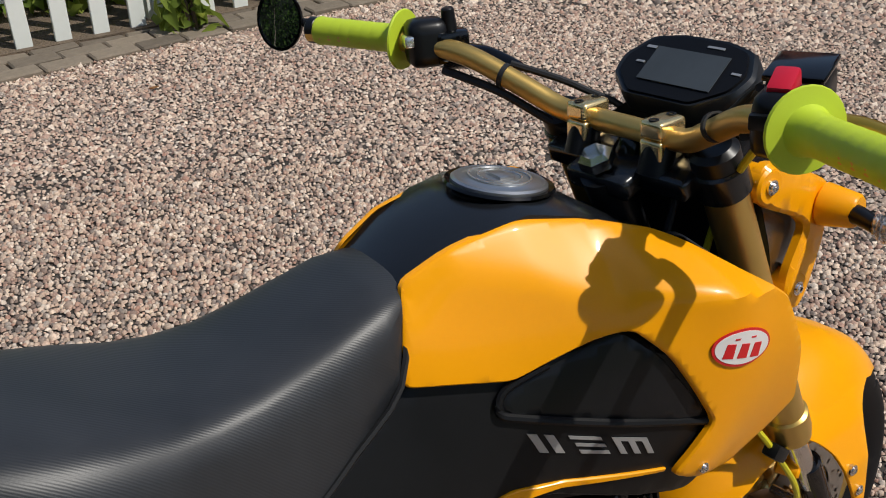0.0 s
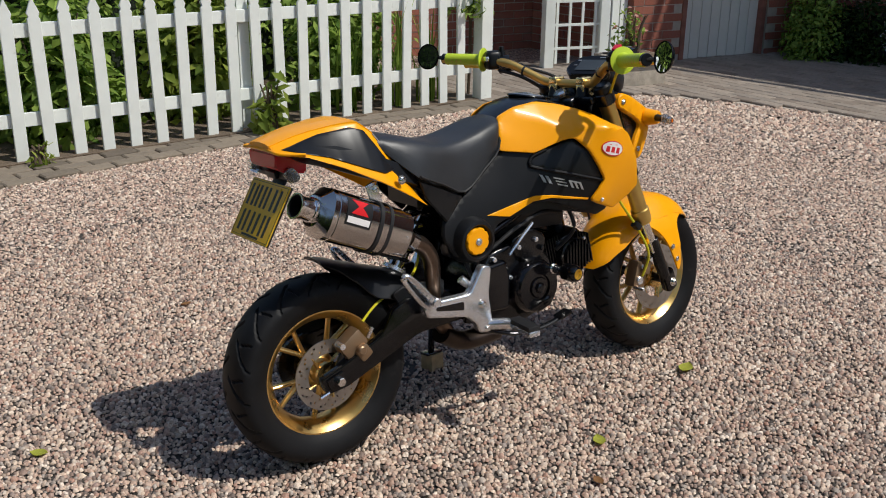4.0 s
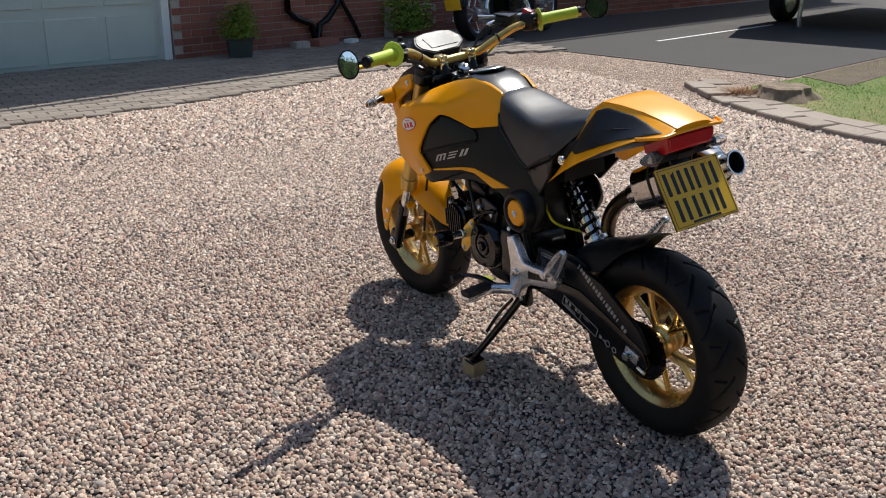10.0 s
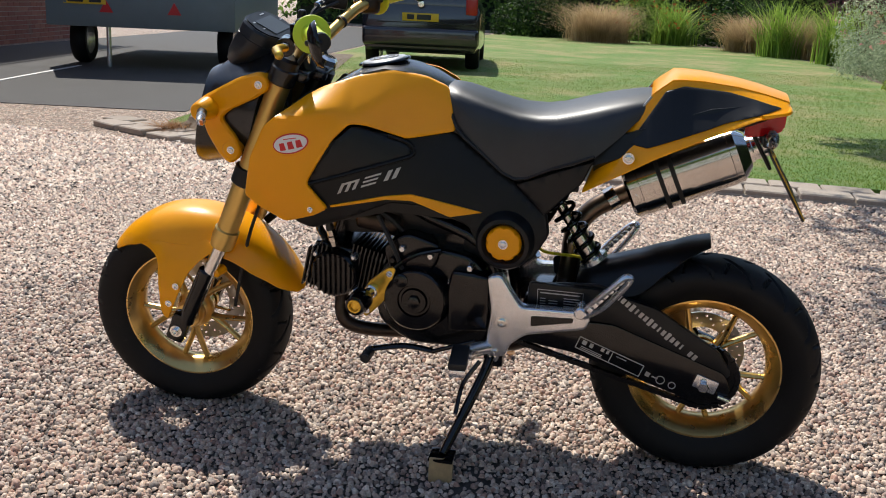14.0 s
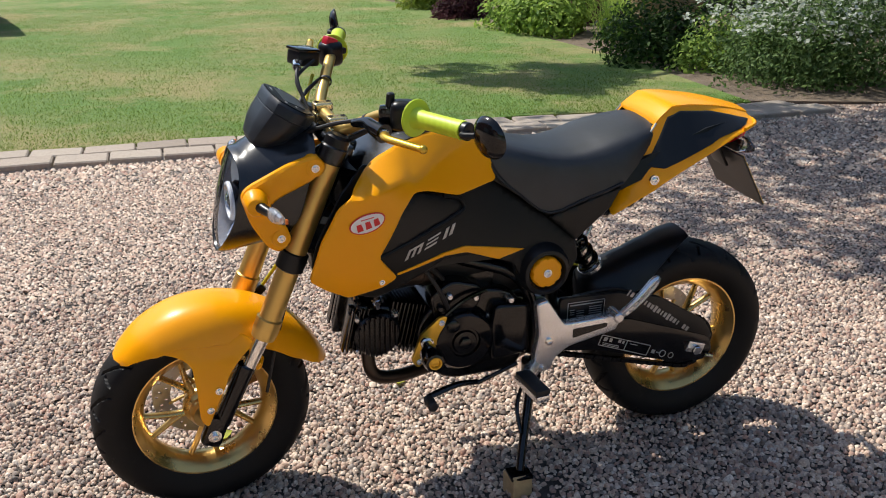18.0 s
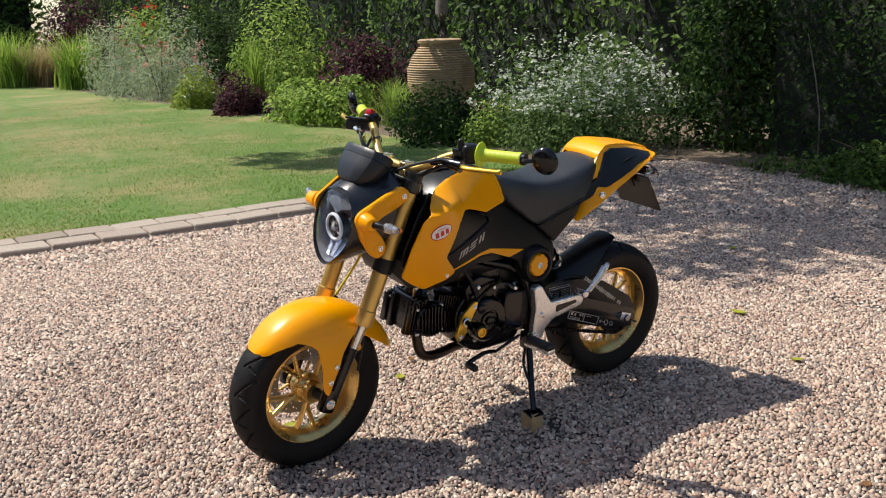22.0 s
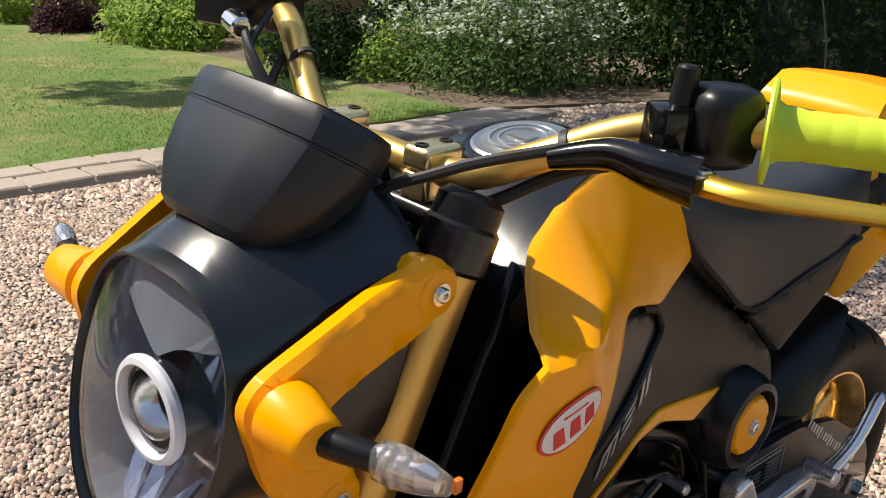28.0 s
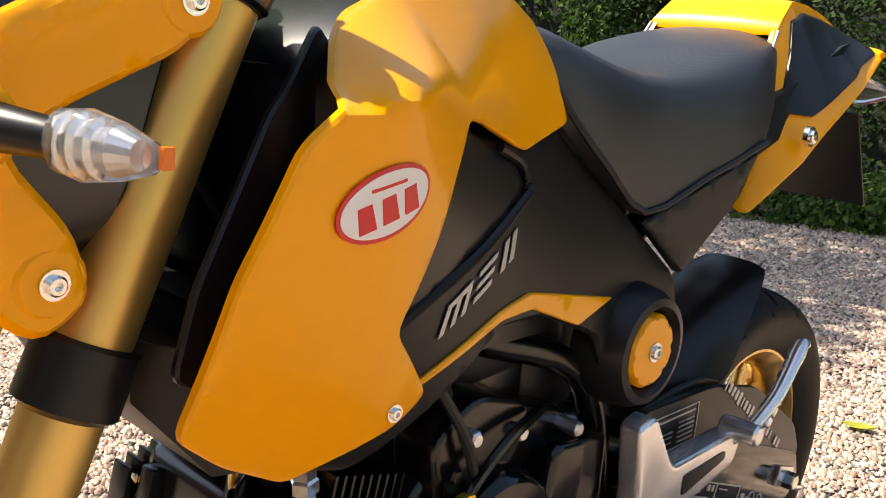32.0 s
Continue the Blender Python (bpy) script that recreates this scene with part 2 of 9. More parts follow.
def pebble():
    n = Nodes("pebble_stone")
    g = n.add("ShaderNodeNewGeometry")
    tone = n.ramp(g.outputs["Random Per Island"], *STONES)
    vec = n.coords()
    fine = n.noise(160, 4, vec=vec)
    col = n.mix(0.75, tone, n.ramp(fine, (0.35, (0.60, 0.57, 0.55)), (0.65, (1.18, 1.16, 1.13))), "MULTIPLY")
    n.color(col)
    n.rough(fine, 0.55, 0.85)
    n.bump(fine, 0.2, 0.001)
    return n.mat


def gravel_bed():
    n = Nodes("gravel_bed")
    vec = n.coords()
    v = n.add("ShaderNodeTexVoronoi", Scale=52.0)
    v2 = n.add("ShaderNodeTexVoronoi", Scale=52.0)
    v2.feature = "DISTANCE_TO_EDGE"
    for x in (v, v2):
        n.link(vec, x.inputs["Vector"])
    sep = n.add("ShaderNodeSeparateColor")
    n.link(v.outputs["Color"], sep.inputs[0])
    tone = n.ramp(sep.outputs[0], *STONES)
    gap = n.ramp(v2.outputs["Distance"], (0.0, (0.22, 0.19, 0.17)), (0.12, (1.15, 1.13, 1.1)))
    slow = n.ramp(n.noise(0.7, 5, vec=vec), (0.3, (0.95, 0.93, 0.91)), (0.7, (1.15, 1.13, 1.10)))
    n.color(n.mix(1.0, n.mix(1.0, tone, gap, "MULTIPLY"), slow, "MULTIPLY"))
    n.rough(sep.outputs[1], 0.6, 0.9)
    n.bump(n.ramp(v2.outputs["Distance"], (0.0, (0, 0, 0)), (0.35, (1, 1, 1))), 1.0, 0.014)
    return n.mat


def grass_ground():
    n = Nodes("lawn_turf")
    vec = n.coords()
    big = n.noise(0.55, 5, 0.65, vec)
    mid = n.noise(0.62, 9, 0.72, vec)
    fine = n.noise(60, 4, 0.7, vec)
    green = n.ramp(fine, (0.3, (0.055, 0.125, 0.014)), (0.7, (0.15, 0.275, 0.035)))
    dry = n.ramp(fine, (0.3, (0.22, 0.185, 0.065)), (0.7, (0.40, 0.33, 0.14)))
    col = n.mix(n.ramp(mid, (0.465, (0, 0, 0)), (0.605, (0.85, 0.85, 0.85))), green, dry)
    col = n.mix(n.ramp(big, (0.40, (0, 0, 0)), (0.66, (0.34, 0.34, 0.34))), col, dry)
    n.color(col)
    n.bsdf.inputs["Roughness"].default_value = 0.85
    n.bump(fine, 0.8, 0.03)
    return n.mat


def leaf(name, dark, light, back=0.45, rough=0.6):
    n = Nodes(name)
    n.bsdf.inputs["Specular IOR Level"].default_value = 0.18
    g = n.add("ShaderNodeNewGeometry")
    col = n.ramp(g.outputs["Random Per Island"], (0.0, dark), (0.55, tuple((a + b) / 2 for a, b in zip(dark, light))), (1.0, light))
    n.color(n.mix(0.3, col, n.ramp(n.noise(5), (0.3, (0.7, 0.7, 0.7)), (0.7, (1, 1, 1))), "MULTIPLY"))
    n.bsdf.inputs["Roughness"].default_value = rough
    t = n.add("ShaderNodeBsdfTranslucent")
    n.link(col, t.inputs[0])
    m = n.add("ShaderNodeMixShader")
    m.inputs[0].default_value = back
    out = n.tree.nodes["Material Output"]
    n.link(n.bsdf.outputs[0], m.inputs[1])
    n.link(t.outputs[0], m.inputs[2])
    n.link(m.outputs[0], out.inputs[0])
    return n.mat


def stone_piece(name, stops, rough=0.85, scale=40, bump=0.5, stain=(0.20, 0.18, 0.15)):
    """Blocks and bricks, each with its own tone."""
    n = Nodes(name)
    o = n.add("ShaderNodeObjectInfo")
    g = n.add("ShaderNodeNewGeometry")
    add = n.add("ShaderNodeMath")
    add.operation = "ADD"
    n.link(o.outputs["Random"], add.inputs[0])
    n.link(g.outputs["Random Per Island"], add.inputs[1])
    frac = n.add("ShaderNodeMath")
    frac.operation = "FRACT"
    n.link(add.outputs[0], frac.inputs[0])
    tone = n.ramp(frac.outputs[0], *stops)
    vec = n.coords()
    fine = n.noise(scale, 6, 0.7, vec)
    blot = n.noise(3.0, 5, 0.6, vec)
    col = n.mix(0.5, tone, n.ramp(fine, (0.3, (0.45, 0.43, 0.40)), (0.75, (1.1, 1.08, 1.05))), "MULTIPLY")
    col = n.mix(n.ramp(blot, (0.55, (0, 0, 0)), (0.75, (0.45, 0.45, 0.45))), col, stain + (1.0,))
    n.color(col)
    n.rough(fine, rough * 0.88, min(1, rough * 1.1))
    n.bump(fine, bump, 0.004)
    return n.mat


M["pebble"], M["gravel"], M["turf"] = pebble(), gravel_bed(), grass_ground()
M["blade"] = leaf("grass_blade", (0.11, 0.19, 0.028), (0.28, 0.38, 0.075), 0.4, 0.6)
M["paver"] = stone_piece("drive_block", ((0.0, (0.22, 0.18, 0.145)), (0.4, (0.31, 0.265, 0.22)), (0.75, (0.26, 0.225, 0.19)), (1.0, (0.36, 0.305, 0.25))), stain=(0.13, 0.105, 0.08))
M["edging_block"] = stone_piece("mossy_edging_block", ((0.0, (0.13, 0.105, 0.08)), (0.5, (0.20, 0.165, 0.125)), (1.0, (0.25, 0.205, 0.155))), stain=(0.085, 0.075, 0.05))
M["kerb_block"] = stone_piece("kerb_sett", ((0.0, (0.30, 0.245, 0.195)), (0.5, (0.43, 0.365, 0.30)), (1.0, (0.37, 0.30, 0.245))))
M["brick"] = stone_piece("house_brick", ((0.0, (0.27, 0.085, 0.055)), (0.4, (0.36, 0.125, 0.08)), (0.75, (0.30, 0.10, 0.07)), (1.0, (0.42, 0.17, 0.115))), 0.85, 60)
M["mortar"] = surface("lime_mortar", (0.42, 0.37, 0.31, 1), 0.9, vary=0.15, fine=120, bump=0.4, depth=0.004)
# tarmac tone lowered so that its colour carries the drive's shade
M["tarmac"] = surface("worn_shaded_tarmac", (0.050, 0.046, 0.043, 1), 0.85, vary=0.25, scale=2.5, fine=140, bump=0.6, depth=0.006, dirt=(0.095, 0.083, 0.07, 1), dirt_at=0.60)
# near-black sheet colour in place of the shade in gaps between stones
M["grit"] = surface("gravel_gap_shade", (0.050, 0.042, 0.036, 1), 0.95, vary=0.3, scale=6, fine=90, bump=0.9, depth=0.01)
M["soil"] = surface("dry_soil", (0.15, 0.11, 0.075, 1), 0.95, vary=0.3, scale=5, fine=60, bump=0.9, depth=0.02)
M["white_wood"] = surface("white_painted_wood", (0.77, 0.80, 0.75, 1), 0.5, vary=0.06, scale=6, fine=90, bump=0.12, depth=0.001, dirt=(0.42, 0.44, 0.37, 1), dirt_at=0.62)
M["door_paint"] = surface("pale_green_door_paint", (0.56, 0.63, 0.56, 1), 0.42, vary=0.04, scale=3, bump=0.05, dirt=(0.45, 0.48, 0.42, 1), dirt_at=0.70)
M["cream_paint"] = surface("cream_door_paint", (0.66, 0.64, 0.57, 1), 0.45, vary=0.05, scale=3, bump=0.05)
M["roof_tile"] = surface("clay_roof_tile", (0.24, 0.10, 0.07, 1), 0.85, vary=0.3, scale=8, bump=0.4, depth=0.004)
M["bark"] = surface("tree_bark", (0.17, 0.145, 0.12, 1), 0.9, vary=0.3, scale=14, fine=70, bump=0.9, depth=0.01)
M["twig"] = surface("brown_twig", (0.10, 0.07, 0.045, 1), 0.85, vary=0.3, bump=0.3, depth=0.002)
M["terracotta"] = surface("weathered_urn_clay", (0.36, 0.25, 0.14, 1), 0.75, vary=0.25, scale=7, fine=60, bump=0.5, depth=0.004, dirt=(0.17, 0.14, 0.10, 1), dirt_at=0.58)
M["pot_plastic"] = surface("dark_plastic_pot", (0.045, 0.065, 0.062, 1), 0.5, vary=0.15)
M["stone"] = surface("pale_rubble_stone", (0.42, 0.37, 0.30, 1), 0.85, vary=0.25, scale=16, fine=90, bump=0.6, depth=0.004)
M["wood_cut"] = surface("cut_softwood", (0.47, 0.33, 0.17, 1), 0.75, vary=0.2, scale=40, bump=0.2)
M["stump_wood"] = surface("weathered_stump", (0.24, 0.18, 0.12, 1), 0.9, vary=0.3, scale=25, bump=0.7, depth=0.006)
M["trailer_white"] = surface("white_trailer_panel", (0.72, 0.74, 0.74, 1), 0.35, vary=0.04, scale=3)
M["trailer_grey"] = surface("grey_trailer_skirt", (0.16, 0.18, 0.185, 1), 0.45, vary=0.08, scale=4)
M["car_paint"] = surface("dark_plum_car_paint", (0.020, 0.014, 0.021, 1), 0.22, vary=0.1, bump=0.0, coat=0.9)
M["dark_glass"] = surface("dark_window_glass", (0.014, 0.016, 0.018, 1), 0.05, vary=0.1, bump=0.0, coat=0.6)
M["paper_white"] = surface("white_paint_line", (0.70, 0.68, 0.64, 1), 0.7, vary=0.1, fine=60, bump=0.2)
M["pink_plastic"] = surface("pink_bucket_plastic", (0.55, 0.33, 0.34, 1), 0.45, vary=0.05)
GREENS = {
    "leaf_green": ((0.1, 0.19, 0.032), (0.43, 0.57, 0.12)),
    "leaf_dark": ((0.008, 0.026, 0.006), (0.06, 0.115, 0.022)),
    "leaf_lime": ((0.13, 0.2, 0.03), (0.38, 0.45, 0.08)),
    "leaf_grey": ((0.22, 0.29, 0.16), (0.54, 0.61, 0.4)),
    "leaf_purple": ((0.04, 0.014, 0.022), (0.14, 0.055, 0.065)),
    "leaf_straw": ((0.34, 0.23, 0.11), (0.62, 0.47, 0.27)),
    "leaf_sword": ((0.13, 0.24, 0.03), (0.4, 0.54, 0.1)),
    "leaf_pale": ((0.05, 0.10, 0.025), (0.21, 0.31, 0.11)),
    "leaf_mid": ((0.024, 0.058, 0.014), (0.19, 0.3, 0.064)),
    "petal_white": ((0.45, 0.50, 0.42), (0.80, 0.82, 0.74)),
    "petal_pink": ((0.50, 0.20, 0.18), (0.75, 0.45, 0.36)),
    "petal_red": ((0.45, 0.01, 0.02), (0.65, 0.05, 0.03)),
    "leaf_fallen": ((0.40, 0.44, 0.05), (0.62, 0.60, 0.12)),
    "leaf_dry": ((0.28, 0.12, 0.05), (0.42, 0.26, 0.12)),
}
# near-black green: shade deep in the hedges, put into the colour
M["shade_leaf"] = surface("hedge_inner_shade", (0.010, 0.018, 0.008, 1), 0.95, vary=0.4, scale=6, fine=30, bump=0.8, depth=0.03)
for k, (a, b) in GREENS.items():
    M[k] = leaf(k, a, b)


# ---- mesh tools ----
def finish(name, bm, material, parent=None, label="", smooth=40.0, kind=""):
    me = bpy.data.meshes.new(name)
    bmesh.ops.recalc_face_normals(bm, faces=bm.faces)
    bm.to_mesh(me)
    bm.free()
    for m in material if isinstance(material, (list, tuple)) else [material]:
        me.materials.append(m)
    if smooth:
        me.shade_smooth()
        me.set_sharp_from_angle(angle=radians(smooth))
    ob = new(name, me)
    if parent is not None:
        ob.parent = parent
    if label or kind:
        tagged(ob, label=label, kind=kind)
    return ob


def part(name, bm, material, parent, label="", smooth=40.0):
    return finish(name, bm, material, parent, label, smooth)


def raw(name, verts, faces, material, parent=None, smooth=False):
    """A mesh from arrays of vertices and same-length faces, fast."""
    me = bpy.data.meshes.new(name)
    verts, faces = np.asarray(verts, np.float32), np.asarray(faces, np.int32)
    k = faces.shape[1]
    me.vertices.add(len(verts))
    me.vertices.foreach_set("co", verts.ravel())
    me.loops.add(faces.size)
    me.loops.foreach_set("vertex_index", faces.ravel())
    me.polygons.add(len(faces))
    me.polygons.foreach_set("loop_start", np.arange(0, faces.size, k, dtype=np.int32))
    if smooth:
        me.polygons.foreach_set("use_smooth", np.ones(len(faces), bool))
    me.update(calc_edges=True)
    for m in material if isinstance(material, (list, tuple)) else [material]:
        me.materials.append(m)
    ob = new(name, me)
    if parent is not None:
        ob.parent = parent
    return ob


def box(size, at=(0, 0, 0), turn=(0, 0, 0), bevel=0.0, bm=None, seg=2):
    bm = bm or bmesh.new()
    m = pose(*at, *turn) @ Matrix.Diagonal((*size, 1))
    got = bmesh.ops.create_cube(bm, size=1.0, matrix=m)
    if bevel:
        es = list({e for v in got["verts"] for e in v.link_edges})
        bmesh.ops.bevel(bm, geom=es, offset=bevel, segments=seg, affect="EDGES", profile=0.6)
    return bm


def basis(p, q):
    p, q = Vector(p), Vector(q)
    return Matrix.Translation(p) @ (q - p).to_track_quat("Z", "Y").to_matrix().to_4x4(), (q - p).length


def lathe(profile, seg=32, m=None, bm=None, closed=False):
    """Turns (radius, height) pairs about z; m places it."""
    bm = bm or bmesh.new()
    m = m or Matrix()
    rings = []
    for r, h in profile:
        if r < 1e-5:
            rings.append([bm.verts.new(m @ Vector((0, 0, h)))])
        else:
            rings.append([bm.verts.new(m @ Vector((r * math.cos(2 * math.pi * i / seg), r * math.sin(2 * math.pi * i / seg), h))) for i in range(seg)])
    pairs = list(zip(rings, rings[1:])) + ([(rings[-1], rings[0])] if closed else [])
    for a, b in pairs:
        for i in range(seg):
            j = (i + 1) % seg
            if len(a) == 1 and len(b) == 1:
                continue
            if len(a) == 1:
                bm.faces.new((a[0], b[j], b[i]))
            elif len(b) == 1:
                bm.faces.new((a[i], a[j], b[0]))
            else:
                bm.faces.new((a[i], a[j], b[j], b[i]))
    return bm


def rod(p, q, r, r2=None, seg=16, bm=None, bevel=0.0):
    m, l = basis(p, q)
    r2 = r if r2 is None else r2
    b = bevel
    prof = [(0, 0), (r, 0), (r2, l), (0, l)] if not b else [(0, 0), (r - b, 0), (r, b), (r2, l - b), (r2 - b, l), (0, l)]
    return lathe(prof, seg, m, bm)


def smooth_path(points, steps=6):
    pts = [Vector(p) for p in points]
    out = []
    for i in range(len(pts) - 1):
        a, b, c, d = pts[max(i - 1, 0)], pts[i], pts[i + 1], pts[min(i + 2, len(pts) - 1)]
        for k in range(steps):
            t = k / steps
            out.append(0.5 * ((2 * b) + (c - a) * t + (2 * a - 5 * b + 4 * c - d) * t * t + (3 * b - 3 * c + d - a) * t ** 3))
    return out + [pts[-1]]


def tube(points, r, seg=10, steps=6, bm=None, flat=1.0, taper=None):
    """A round bar along a smooth path; taper: radius at the far end."""
    bm = bm or bmesh.new()
    path = smooth_path(points, steps) if steps else [Vector(p) for p in points]
    up = Vector((0, 0, 1))
    rings = []
    for i, p in enumerate(path):
        way = (path[min(i + 1, len(path) - 1)] - path[max(i - 1, 0)]).normalized()
        side = way.cross(up)
        side = side.normalized() if side.length > 1e-3 else Vector((0, 1, 0))
        top = side.cross(way).normalized()
        rr = r if taper is None else r + (taper - r) * i / (len(path) - 1)
        rings.append([bm.verts.new(p + rr * (math.cos(a) * side + flat * math.sin(a) * top)) for a in (2 * math.pi * k / seg for k in range(seg))])
    for a, b in zip(rings, rings[1:]):
        for i in range(seg):
            bm.faces.new((a[i], a[(i + 1) % seg], b[(i + 1) % seg], b[i]))
    bm.faces.new(rings[0][::-1])
    bm.faces.new(rings[-1])
    return bm


def loft(rings, bm=None, caps=True, closed=True):
    bm = bm or bmesh.new()
    vs = [[bm.verts.new(p) for p in ring] for ring in rings]
    n = len(vs[0])
    for a, b in zip(vs, vs[1:]):
        for i in range(n if closed else n - 1):
            bm.faces.new((a[i], a[(i + 1) % n], b[(i + 1) % n], b[i]))
    if caps and closed:
        bm.faces.new(vs[0][::-1])
        bm.faces.new(vs[-1])
    return bm


def slab(outline, y0, y1, bevel=0.0, bm=None, seg=2):
    """A plate with its outline in x, z and its thickness along y."""
    bm = bm or bmesh.new()
    a = [bm.verts.new((x, y0, z)) for x, z in outline]
    f = bm.faces.new(a)
    ext = bmesh.ops.extrude_face_region(bm, geom=[f])
    vs = [g for g in ext["geom"] if isinstance(g, bmesh.types.BMVert)]
    bmesh.ops.translate(bm, verts=vs, vec=(0, y1 - y0, 0))
    if bevel:
        fs = [g for g in ext["geom"] if isinstance(g, bmesh.types.BMFace)]
        es = list({e for fc in fs + [f] if fc.is_valid for e in fc.edges})
        bmesh.ops.bevel(bm, geom=es, offset=bevel, segments=seg, affect="EDGES", profile=0.6)
    return bm


def to_segments(p, poly):
    best = 9.0
    for (ax, az), (bx, bz) in zip(poly, poly[1:] + poly[:1]):
        dx, dz = bx - ax, bz - az
        t = max(0.0, min(1.0, ((p[0] - ax) * dx + (p[1] - az) * dz) / (dx * dx + dz * dz + 1e-12)))
        best = min(best, math.hypot(p[0] - ax - t * dx, p[1] - az - t * dz))
    return best


def rounded(outline, r=0.008, n=3):
    """Cuts the corners of an outline round."""
    out, k = [], len(outline)
    for i in range(k):
        p, q, s = Vector(outline[i - 1]), Vector(outline[i]), Vector(outline[(i + 1) % k])
        a, b = p - q, s - q
        ra, rb = min(r, a.length * 0.45), min(r, b.length * 0.45)
        u, v = q + a.normalized() * ra, q + b.normalized() * rb
        for j in range(n + 1):
            t = j / n
            w = (1 - t) ** 2 * u + 2 * t * (1 - t) * q + t * t * v
            out.append((w.x, w.y))
    return out


def skin(outline, height, side=1, thick=0.004, edge=0.006, cell=0.02, lift=0.0, bm=None):
    """A curved panel: its outline in x, z is laid on y = height(x, z), with rounded rims and thickness."""
    own = bmesh.new()
    f = own.faces.new([own.verts.new((x, 0, z)) for x, z in outline])
    if edge:
        for e in (edge * 0.35, edge * 0.65):
            bmesh.ops.inset_region(own, faces=[f], thickness=e, use_even_offset=True, use_boundary=True)
    xs, zs = [p[0] for p in outline], [p[1] for p in outline]
    for lo, hi, no in ((min(xs), max(xs), (1, 0, 0)), (min(zs), max(zs), (0, 0, 1))):
        k = max(1, int((hi - lo) / cell))
        for i in range(1, k):
            c = lo + (hi - lo) * i / k
            bmesh.ops.bisect_plane(own, geom=own.verts[:] + own.edges[:] + own.faces[:], plane_co=Vector(no) * c, plane_no=no)
    for v in own.verts:
        d = to_segments((v.co.x, v.co.z), outline)
        fall = edge * (1 - math.sqrt(max(0.0, 1 - (1 - min(d, edge) / edge) ** 2))) if edge else 0.0
        v.co.y = side * (height(v.co.x, v.co.z) + lift - 0.8 * fall)
    bmesh.ops.triangulate(own, faces=[fc for fc in own.faces if len(fc.verts) > 4])
    got = bmesh.ops.extrude_face_region(own, geom=own.faces[:])
    for g in got["geom"]:
        if isinstance(g, bmesh.types.BMVert):
            g.co.y -= side * thick
    if bm is None:
        return own
    me = bpy.data.meshes.new("t")
    own.to_mesh(me)
    own.free()
    bm.from_mesh(me)
    bpy.data.meshes.remove(me)
    return bm


def plate_surface(knots):
    """A smooth height over x, z through a few knots (x, z, y): a thin-plate spline."""
    k = np.array(knots, float)
    n = len(k)

    def kern(d2):
        return np.where(d2 > 1e-12, d2 * np.log(d2 + 1e-12), 0.0)

    d2 = ((k[:, None, :2] - k[None, :, :2]) ** 2).sum(-1)
    a = np.zeros((n + 3, n + 3))
    a[:n, :n] = kern(d2) + 2e-4 * np.eye(n)
    a[:n, n], a[:n, n + 1:] = 1, k[:, :2]
    a[n, :n], a[n + 1:, :n] = 1, k[:, :2].T
    w = np.linalg.solve(a, np.r_[k[:, 2], 0, 0, 0])

    def height(x, z):
        return float(kern((k[:, 0] - x) ** 2 + (k[:, 1] - z) ** 2) @ w[:n] + w[n] + w[n + 1] * x + w[n + 2] * z)

    return height


def lerp(x, *pairs):
    """Straight lines through (x, value) pairs, in rising x."""
    return float(np.interp(x, [p[0] for p in pairs], [p[1] for p in pairs]))


def ellipse(cx, cz, a, b, turn=0.0, n=28):
    c, s = math.cos(radians(turn)), math.sin(radians(turn))
    return [(cx + a * math.cos(t) * c - b * math.sin(t) * s, cz + a * math.cos(t) * s + b * math.sin(t) * c) for t in (2 * math.pi * i / n for i in range(n))]


def bolt(at, way, r=0.007, h=0.005, bm=None, head=6):
    """A domed bolt head with a hex socket edge."""
    m, _ = basis(at, Vector(at) + Vector(way))
    bm = lathe([(0, -0.004), (r * 1.5, -0.004), (r * 1.5, 0.0015), (r, 0.0015), (r, h * 0.8), (r * 0.8, h), (r * 0.45, h), (r * 0.4, h * 0.4), (0, h * 0.4)], 14, m, bm)
    return bm


# ---- the motorcycle ----
bike = tagged(new("motorcycle"), "yellow and black small motorcycle with gold wheels, leaning on its stand", "motorcycle")
bike.matrix_basis = pose(0, -0.017, 0, -5.5, 0, -0.7)

STEER_AT, STEER_AXIS = Vector((0.885, 0, 0.87)), Vector((-0.39, 0, 0.92)).normalized()
STEER = Matrix.Translation(STEER_AT) @ Matrix.Rotation(radians(4.0), 4, STEER_AXIS) @ Matrix.Translation(-STEER_AT)


def front(name, bm, material, parent=bike, label="", smooth=40.0):
    """A part of the steered front end."""
    bm.transform(STEER)
    return part(name, bm, material, parent, label, smooth)


